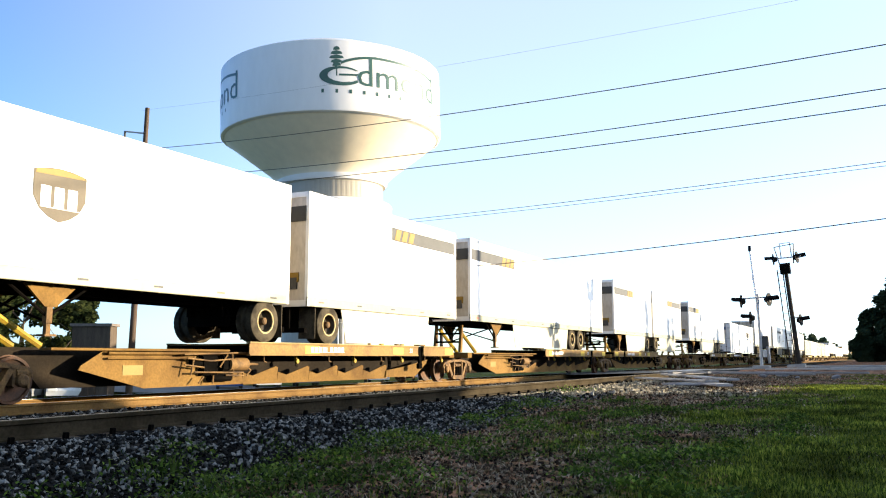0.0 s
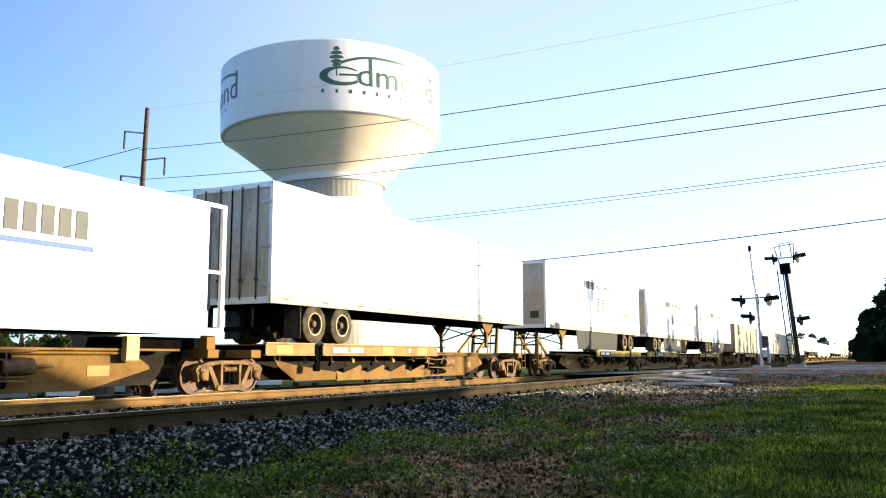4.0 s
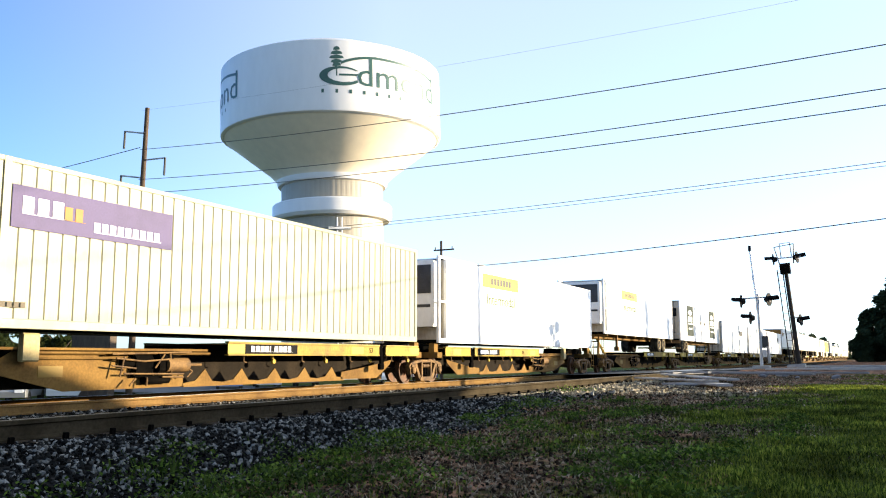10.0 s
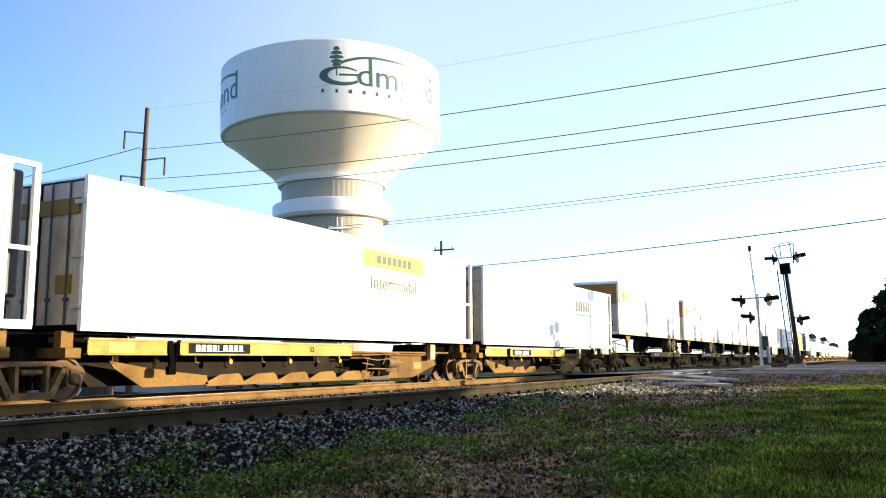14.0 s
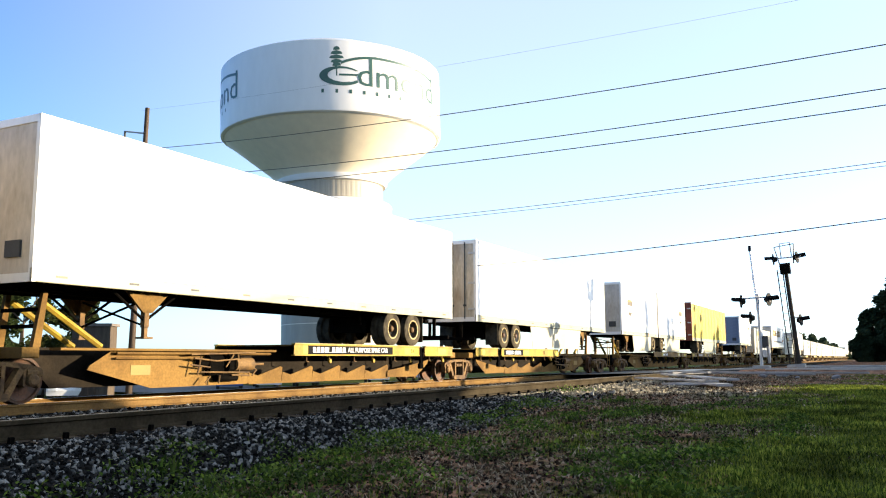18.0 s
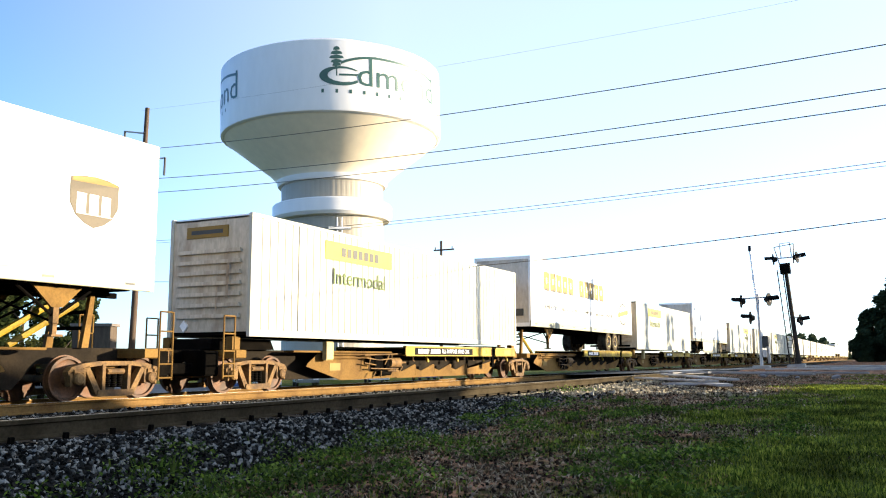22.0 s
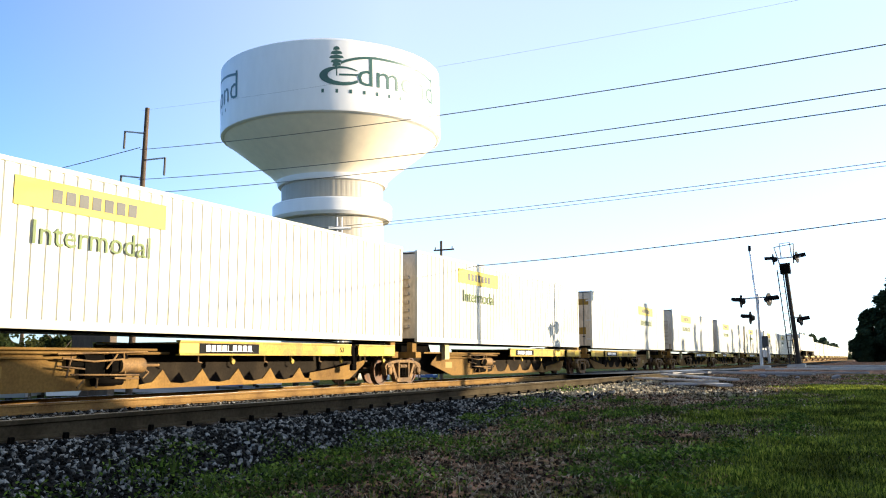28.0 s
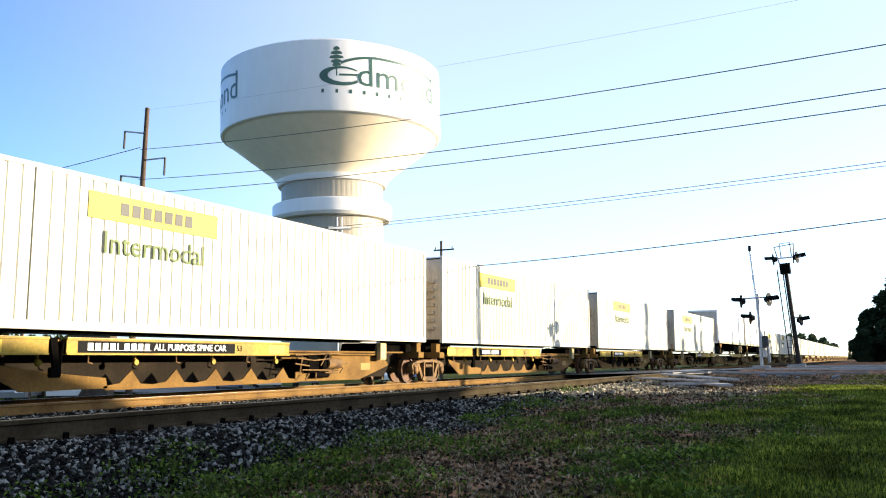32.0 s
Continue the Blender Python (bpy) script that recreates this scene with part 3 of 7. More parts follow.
def brake_pipes_geo(m):
    g = Geo()
    for a, b, c, d in ((-1.2, 0.88, 0.9, 0.93), (-0.9, 0.50, 0.7, 0.47), (0.1, 0.42, 0.7, 0.40), (-0.6, 0.40, -0.75, 0.26), (0.3, 0.9, 0.35, 0.5), (-0.3, 0.42, -0.32, 0.24), (0.62, 0.7, 0.95, 0.52), (0.95, 0.52, 0.80, 0.40), (-1.1, 0.80, -0.4, 0.74), (-0.4, 0.74, 0.3, 0.78), (-1.2, 0.66, -0.6, 0.60), (-0.1, 0.60, 0.15, 0.88), (-1.0, 0.44, -0.9, 0.84)):
        g.tube((1.07, m + a, b), (1.07, m + c, d), 0.018, n=6)
    return g


def make_platform(length, kind, deck_low, near=True, t0=-0.12, t1=-0.12, style="slant", sill="rail_yellow"):
    """One unit of an articulated spine car: box spine, wide tyre deck at one end, bare spine with hitch at the other.
    deck_low: the deck lies towards the leading end. kind: box, trailer or twin. t0, t1: the truck centres inside either end."""
    if kind == "box":
        label = "yellow and dusty brown articulated spine car unit carrying a container"
    elif kind == "twin":
        label = "yellow and dusty brown articulated spine car unit carrying short trailers"
    else:
        label = "yellow and dusty brown articulated spine car unit carrying a road trailer"
    p = thing("spine_car_unit", label, "railway car", "spine car units of the train")
    L = length
    key = (round(L, 2), kind, deck_low, t0, t1, style)
    fl = (lambda y: y) if deck_low else (lambda y: L - y)
    rng = lambda a, b: (min(fl(a), fl(b)), max(fl(a), fl(b)))
    d0, w1 = (t0, L - t1) if deck_low else (t1, L - t0)
    turn = lambda pts: [(fl(y), z) for y, z in pts]
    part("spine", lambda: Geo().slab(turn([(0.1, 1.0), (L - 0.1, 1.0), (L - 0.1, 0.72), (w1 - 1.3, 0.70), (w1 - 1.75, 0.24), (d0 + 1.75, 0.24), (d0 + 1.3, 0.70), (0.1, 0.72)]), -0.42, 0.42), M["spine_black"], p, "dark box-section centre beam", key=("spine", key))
    top = d0 + (11.3 if kind == "twin" else 9.7)
    a, b = rng(d0 + 0.95, top)
    part("deck_plate", lambda: Geo().box(-HALF + 0.1, HALF - 0.1, a, b, 1.10, 1.135), M["car_tan"], p, key=("plate", key))
    for s in (1, -1):
        for u, v in ((d0 + 0.95, d0 + 2.9), (d0 + 3.27, top)):
            u, v = rng(u, v)
            part("deck_sill", lambda: deck_sill(s, u, v), M[sill], p, "chipped yellow edge channel" if sill == "rail_yellow" else "dusty orange-brown edge channel", key=("ds", s, u, v))
            # dust and the highlight on the channel's top flange, both painted as a pale strip
            if near and s > 0:
                part("sill_lip", lambda: Geo().bevel_box(HALF - 0.10, HALF + 0.024, u, v, 1.161, 1.178, 0.004), M["lip"], p, "pale upper edge, dusty and highlighted", key=("lip", u, v))
        x = s * 0.86
        u, v = rng(d0 + 4.5, w1 - 6.78)
        part("saw_tooth_plate", lambda: saw_plate(s, u, v, style), M["car_tan"], p, "dusty tan lower plate, toothed like the cross-bearers' shadow", key=("saw", s, u, v, style))
        part("ramp_plate", lambda: Geo().slab(turn([(d0 + 2.7, 0.21), (d0 + 4.6, 0.22), (d0 + 4.55, 0.42), (d0 + 3.7, 0.50), (d0 + 2.7, 0.62), (d0 + 1.85, 0.75), (d0 + 1.95, 0.61)]), x - s * 0.03, x), M["car_tan"], p, "dusty tan plate sloping up to the truck", key=("ramp", s, key))
        part("end_plate", lambda: Geo().slab(turn([(w1 - 6.8, 0.20), (w1 - 3.8, 0.19), (w1 - 2.2, 0.58), (w1 - 2.25, 0.66), (w1 - 2.75, 0.94), (w1 - 5.2, 0.94), (w1 - 5.7, 0.62), (w1 - 6.8, 0.44)]), x - s * 0.03, x), M["car_tan"], p, "sloping dusty tan side plate", key=("ep", s, key))
        u, v = rng(w1 - 1.5, top + 0.3)
        part("edge_strip", lambda: Geo().bevel_box(min(x + s * 0.12, x - s * 0.2), max(x + s * 0.12, x - s * 0.2), u, v, 0.945, 0.995, 0.01), M["car_tan"], p, "narrow tan walkway edge", key=("es", s, u, v))
    for k in range(8 if near else 0):
        y = a + 0.5 + k * (b - a - 1.0) / 7
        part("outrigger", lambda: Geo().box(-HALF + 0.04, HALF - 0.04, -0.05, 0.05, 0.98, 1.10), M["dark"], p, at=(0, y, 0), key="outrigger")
        if k % 2 == 1:
            part("side_light_bracket", lambda: Geo().lathe_x([(0.95, 0.0), (1.0, 0.0), (1.0, 0.06), (0.95, 0.07)], 0, 0.72, 10).box(0.90, 0.96, -0.02, 0.02, 0.72, 0.9), M["rail_yellow"], p, at=(0, y + 0.4, 0), key="bracket")
        else:
            part("tie_hook", lambda: Geo().tube((1.16, 0, 0.9), (1.16, 0, 0.72), 0.016, n=5).tube((1.16, 0, 0.72), (1.16, 0.10, 0.70), 0.016, n=5), M["frame"], p, "small steel hook", at=(0, y + 0.2, 0), key="hook")
    # brake gear in front of the bare end's plate
    m = fl(w1 - 5.9)
    part("brake_cylinder", lambda: Geo().tube((0.98, m + 0.25, 0.66), (0.98, m + 0.85, 0.66), 0.15, 0.15, 14).tube((0.98, m + 0.85, 0.66), (0.98, m + 1.3, 0.66), 0.03), M["frame"], p, "dusty brake cylinder", key=("brk", m), smooth=True)
    if near:
        for n, (xa, xb, ya, yb, za, zb, c) in enumerate(BRAKE_CASES):
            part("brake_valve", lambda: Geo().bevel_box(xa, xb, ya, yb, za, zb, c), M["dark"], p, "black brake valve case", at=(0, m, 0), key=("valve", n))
    part("brake_pipework", lambda: brake_pipes_geo(m), M["frame"], p, "dusty orange-brown pipes and levers", key=("vpipe", m))
    if near:
        part("tie_down_lever", sill_lever_geo, M["dark"], p, "black hanging lever", at=(0, fl(d0 + 3.08), 0), key="lever")
    u, v = rng(w1 - 7.5, w1 - 2.8)
    part("brake_pipe", lambda: Geo().tube((0.95, u, 0.90), (0.95, v, 0.90), 0.03, n=6).tube((0.93, u, 0.80), (0.93, (u + v) / 2, 0.80), 0.022, n=6), M["car_tan"], p, key=("pipe", u))
    part("placard", lambda: Geo().box(0.862, 0.87, -0.26, 0.26, 0.46, 0.66), M["m_gold"], p, "yellow placard", at=(0, fl(w1 - 3.5), 0), key="placard")
    if kind == "box":
        if near:
            for u, v in ((0.16, 2.5), (L - 2.5, L - 0.16)):
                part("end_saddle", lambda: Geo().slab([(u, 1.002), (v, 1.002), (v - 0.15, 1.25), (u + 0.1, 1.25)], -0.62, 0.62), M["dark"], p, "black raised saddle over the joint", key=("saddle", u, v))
        for y in (0.55, L - 0.55):
            for s in (1, -1):
                part("pedestal", lambda: Geo().bevel_box(-0.10, 0.10, -0.13, 0.13, 0.98, 1.295, 0.02), M["car_tan"], p, "dusty container pedestal", at=(s * 0.98, y, 0), key="ped")
        part("folded_pedestal", lambda: Geo().bevel_box(0.98, 1.12, -0.16, 0.16, 0.74, 1.24, 0.03), M["lip"], p, "pale folded-down pedestal", at=(0, fl(w1 - 2.9), 0), key="fped")
    for y in (0.6, L - 0.6):
        part("end_bolster", lambda: Geo().bevel_box(-1.2, 1.2, -0.17, 0.17, 0.80, 0.99, 0.02), M["car_tan"], p, at=(0, y, 0), key="endbol")
    return p


def hitch(p, y, back):
    """Raised trailer hitch: two upright legs, a top plate and a sloping brace. back: +1 when the brace runs towards +y."""
    h = new("trailer_hitch")
    h.parent = p
    h["label"] = "yellow trailer hitch stanchion, raised"
    h.matrix_basis = Matrix.Translation((0, y, 0))
    for s in (1, -1):
        part("hitch_leg", lambda: Geo().slab([(-0.10, 1.0), (0.06, 1.0), (0.16, 2.02), (0.06, 2.02)], s * 0.52 - 0.05, s * 0.52 + 0.05), M["car_tan"], h, key=("hleg", s))
        part("hitch_brace", lambda: Geo().tube((s * 0.40, 0.12 * back, 1.86), (s * 0.40, 1.55 * back, 1.03), 0.065, n=6), M["rail_yellow"], h, key=("hbr", s, back))
    part("hitch_plate", lambda: Geo().slab([(-0.42, 2.04), (0.50, 2.04), (0.44, 2.12), (-0.36, 2.12)], -0.62, 0.62), M["dark"], h, key="hpl")
    part("hitch_step", lambda: Geo().box(-0.50, 0.50, -0.03, 0.03, 1.35, 1.42).box(-0.50, 0.50, -0.03, 0.03, 1.66, 1.73), M["dark"], h, key="hst")


def corrugated(x, y0, y1, z0, z1, pitch=0.29, deep=0.021):
    g = Geo()
    s = 1 if x > 0 else -1
    n = int((y1 - y0) / pitch)
    w = (y1 - y0) / n
    pts = []
    for k in range(n):
        a = y0 + k * w
        pts += [(a, x), (a + w * 0.70, x), (a + w * 0.77, x - s * deep), (a + w * 0.93, x - s * deep)]
    pts.append((y1, x))
    i = len(g.v)
    g.v += [(px, py, z0) for py, px in pts] + [(px, py, z1) for py, px in pts]
    m = len(pts)
    g.f += [(k, k + 1, m + k + 1, m + k) for k in range(m - 1)]
    return g


def plate(u0, u1, z0, z1, x=HALF):
    return Geo().box(x + 0.003, x + 0.009, u0, u1, z0, z1)


def shield_geo(u, z, w, h, x=HALF + 0.003, grow=0.0):
    o = [(-0.5, 0.42), (-0.25, 0.48), (0, 0.5), (0.25, 0.48), (0.5, 0.42), (0.5, -0.05), (0.38, -0.28), (0.2, -0.42), (0, -0.5), (-0.2, -0.42), (-0.38, -0.28), (-0.5, -0.05)]
    return Geo().slab([(u + a * w, z + b * h) for a, b in o], x, x + 0.008 + grow)


def box_ends(c, L, z0, z1, front, rear):
    """End walls: 'doors' with lock rods, 'panel' with pressed bars, 'unit' with a refrigeration unit, or plain."""
    for y, s, kind in ((0.0, -1, front), (L, 1, rear)):
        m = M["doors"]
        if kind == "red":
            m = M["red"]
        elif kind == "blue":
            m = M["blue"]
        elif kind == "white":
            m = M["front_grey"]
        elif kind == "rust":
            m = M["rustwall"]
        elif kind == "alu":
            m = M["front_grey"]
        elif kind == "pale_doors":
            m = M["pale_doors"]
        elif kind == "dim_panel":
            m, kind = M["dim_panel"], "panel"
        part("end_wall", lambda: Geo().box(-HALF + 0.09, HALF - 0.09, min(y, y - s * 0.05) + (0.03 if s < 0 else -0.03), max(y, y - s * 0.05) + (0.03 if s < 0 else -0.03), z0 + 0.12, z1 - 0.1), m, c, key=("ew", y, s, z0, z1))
        if s > 0:
            continue
        if kind in ("doors", "red", "pale_doors"):
            for x in (-0.85, -0.35, 0.35, 0.85):
                part("lock_rod", lambda: Geo().tube((0, -0.02, z0 + 0.1), (0, -0.02, z1 - 0.08), 0.022, n=6).box(-0.06, 0.06, -0.035, 0.0, z0 + 0.55, z0 + 0.62), M["m_grey"], c, at=(x, 0, 0), key=("rod", z0))
            part("door_gap", lambda: Geo().box(-0.012, 0.012, -0.004, 0.03, z0 + 0.1, z1 - 0.08), M["m_black"], c, key=("gap", z0))
            for z in (z0 + 0.45, z0 + 1.4, z1 - 0.5):
                for s2 in (1, -1):
                    part("hinge", lambda: Geo().bevel_box(-0.13, 0.13, -0.03, 0.0, -0.04, 0.04, 0.01), M["galv"], c, at=(s2 * 1.12, 0, z), key="hinge")
        elif kind == "panel":
            for k in range(7):
                z = z0 + 0.45 + k * 0.26
                part("pressed_bar", lambda: Geo().prism([(-1.0, 0), (1.0, 0), (0.97, 0.09), (-0.97, 0.09)], -0.055, 0.03), m, c, at=(0, 0.0, z), key="bar")
            for x, w, a, b in ((0.62, 0.05, 0.9, 1.75), (0.30, 0.03, 0.6, 1.2)):
                part("rust_stain", lambda: Geo().prism([(x - w, z0 + a), (x + w * 0.6, z0 + a), (x + w, z0 + b), (x - w * 0.5, z0 + b)], -0.058, -0.054), M["streak"], c, "brown rust streak", key=("stain", x, z0))
            part("diamond_placard", lambda: Geo().prism([(0, z0 + 0.12), (0.13, z0 + 0.27), (0, z0 + 0.42), (-0.13, z0 + 0.27)], -0.012, 0.03), M["m_white"], c, "faded diamond placard", at=(-0.75, 0, 0), key=("dia", z0))
            part("name_plate", lambda: Geo().box(-0.75, 0.55, -0.008, 0.035, z1 - 0.52, z1 - 0.24), M["m_gold"], c, "faded yellow plate with dark bars", key=("np", z1))
            part("name_marking", lambda: Geo().box(-0.6, 0.4, -0.012, -0.007, z1 - 0.43, z1 - 0.33), M["m_grey"], c, key=("nb", z1))
        elif kind == "rust":
            part("rib_panel", lambda: ribs_geo(z0, z1), m, c, "rust-streaked upright ribs", key=("ribs", z0))
        elif kind == "unit":
            part("cooling_unit", lambda: Geo().prism([(-1.0, z0 + 0.55), (1.0, z0 + 0.55), (1.05, z0 + 0.7), (1.05, z1 - 0.2), (0.95, z1 - 0.12), (-0.95, z1 - 0.12), (-1.05, z1 - 0.2), (-1.05, z0 + 0.7)], -0.42, 0.03), M["white"], c, "white refrigeration unit", key=("cu", z0))
            part("grille", lambda: Geo().box(-0.92, 0.92, -0.44, -0.415, z1 - 1.25, z1 - 0.28), M["charcoal"], c, "black intake grille", key=("gr", z1))
            part("unit_stripe", lambda: Geo().box(-0.2, 0.9, -0.432, -0.418, z0 + 1.2, z0 + 1.3), M["m_grey"], c, key=("us", z0))
        elif kind in ("alu", "white", "blue"):
            part("corner_box", lambda: Geo().box(0.55, 0.95, -0.02, 0.03, z0 + 0.45, z0 + 0.75), M["m_grey"], c, "grey connection box", key=("cb", z0))
            if kind == "blue":
                for k in range(8):
                    part("door_slat", lambda: Geo().bevel_box(-1.05, 1.05, -0.012, 0.03, 0.0, 0.325, 0.012), M["blue"], c, at=(0, 0, z0 + 0.25 + k * 0.33), key="rslat")


def ribs_geo(z0, z1):
    g = Geo()
    for k in range(9):
        x = -1.04 + k * 0.26
        g.box(x - 0.06, x + 0.06, -0.012, 0.03, z0 + 0.2, z1 - 0.16)
    return g


def make_box(L=16.15, front="panel", rear="plain", skin="white", z0=1.30, H=2.92, reefer=False, name="intermodal_container", label="white corrugated intermodal container on a spine car"):
    """A container: corrugated or smooth side skins between posts and rails, roof, and end walls."""
    c = thing(name, label, "container", "containers on the train")
    m, z1 = M[skin], z0 + H
    for s in (1, -1):
        if reefer:
            part("side_wall", lambda: Geo().box(min(s * HALF, s * (HALF - 0.04)), max(s * HALF, s * (HALF - 0.04)), 0.10, L - 0.10, z0 + 0.16, z1 - 0.09), m, c, key=("rw", s, L, z0))
        else:
            part("side_wall", lambda: corrugated(s * (HALF - 0.012), 0.12, L - 0.12, z0 + 0.16, z1 - 0.09), m, c, key=("cw", s, L, z0))
        part("bottom_rail", lambda: Geo().bevel_box(min(s * HALF, s * (HALF - 0.09)), max(s * HALF, s * (HALF - 0.09)), 0.1, L - 0.1, z0, z0 + 0.165, 0.01), m, c, key=("br", s, L, z0))
        part("top_rail", lambda: Geo().bevel_box(min(s * HALF, s * (HALF - 0.07)), max(s * HALF, s * (HALF - 0.07)), 0.1, L - 0.1, z1 - 0.095, z1, 0.012), m, c, key=("tr", s, L, z0))
        for y in (0.0, L - 0.11):
            part("corner_post", lambda: Geo().bevel_box(min(s * HALF, s * (HALF - 0.10)), max(s * HALF, s * (HALF - 0.10)), 0, 0.11, z0, z1, 0.012), m, c, at=(0, y, 0), key=("cp", s, z0, H))
        if not reefer:
            for y in (1.9, L - 2.0):
                part("lift_post", lambda: Geo().bevel_box(min(s * (HALF + 0.004), s * (HALF - 0.04)), max(s * (HALF + 0.004), s * (HALF - 0.04)), -0.07, 0.07, z0, z1, 0.008), m, c, at=(0, y, 0), key=("lp", s, z0, H))
    part("roof", lambda: Geo().box(-HALF + 0.04, HALF - 0.04, 0.05, L - 0.05, z1 - 0.05, z1 - 0.012), M["alu"], c, key=("roof", L, z1))
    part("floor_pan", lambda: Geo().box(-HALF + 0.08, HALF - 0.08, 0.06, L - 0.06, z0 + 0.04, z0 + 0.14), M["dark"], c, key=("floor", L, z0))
    box_ends(c, L, z0, z1, front, rear)
    if reefer:
        yb = 0.0 if front == "unit" else L
        sg = -1 if front == "unit" else 1
        for s in (1, -1):
            part("guard_frame", lambda: Geo().bevel_box(min(s * HALF, s * (HALF - 0.09)), max(s * HALF, s * (HALF - 0.09)), min(yb + sg * 0.44, yb + sg * 0.55), max(yb + sg * 0.44, yb + sg * 0.55), z0, z1, 0.01).box(min(s * HALF, s * (HALF - 0.06)), max(s * HALF, s * (HALF - 0.06)), min(yb, yb + sg * 0.5), max(yb, yb + sg * 0.5), z1 - 0.09, z1).box(min(s * HALF, s * (HALF - 0.06)), max(s * HALF, s * (HALF - 0.06)), min(yb, yb + sg * 0.5), max(yb, yb + sg * 0.5), z0, z0 + 0.15).box(min(s * HALF, s * (HALF - 0.06)), max(s * HALF, s * (HALF - 0.06)), min(yb, yb + sg * 0.5), max(yb, yb + sg * 0.5), z0 + 1.35, z0 + 1.42), m, c, "white guard frame round the cooling unit", key=("gf", s, yb, z0))
        if front != "unit":
            part("cooling_unit", lambda: Geo().bevel_box(-1.0, 1.0, L, L + 0.42, z0 + 0.55, z1 - 0.12, 0.05), M["charcoal"], c, key=("cur", L, z0))
    return c


def tyre_pair(parent, y, s, z=1.675, r=0.50, rim="rim"):
    w = new("wheel")
    w.parent = parent
    w.matrix_basis = Matrix.Translation((0, y, z))
    o = [(1.24, 0.27), (1.245, 0.33), (1.24, r - 0.05), (1.215, r), (1.05, r), (1.02, r - 0.04), (0.96, r - 0.04), (0.93, r), (0.76, r), (0.735, r - 0.05), (0.73, 0.30)]
    part("tyre", lambda: Geo().lathe_x([(s * a, b) for a, b in o], n=26), M["tyre"], w, "dusty black double tyre", key=("tyre", s, r), smooth=True)
    d = [(1.235, 0.29), (1.21, 0.26), (1.10, 0.235), (1.06, 0.16), (1.10, 0.12), (1.13, 0.09), (1.13, 0.0)]
    part("rim", lambda: Geo().lathe_x([(s * a, b) for a, b in d], n=22), M[rim], w, "dusty wheel disc", key=("rim", s), smooth=True)
    part("rim_flange", lambda: Geo().lathe_x([(s * a, b) for a, b in ((1.225, 0.262), (1.247, 0.268), (1.250, 0.300), (1.240, 0.306))], n=24), M["lip"], w, "pale worn rim edge", key=("flange", s), smooth=True)
    part("hub", lambda: Geo().lathe_x([(s * a, b) for a, b in ((1.10, 0.10), (1.22, 0.085), (1.24, 0.06), (1.24, 0.0))], n=12), M["frame"] if rim == "rim" else M["wheel"], w, "dusty hub cap", key=("hub", s), smooth=True)


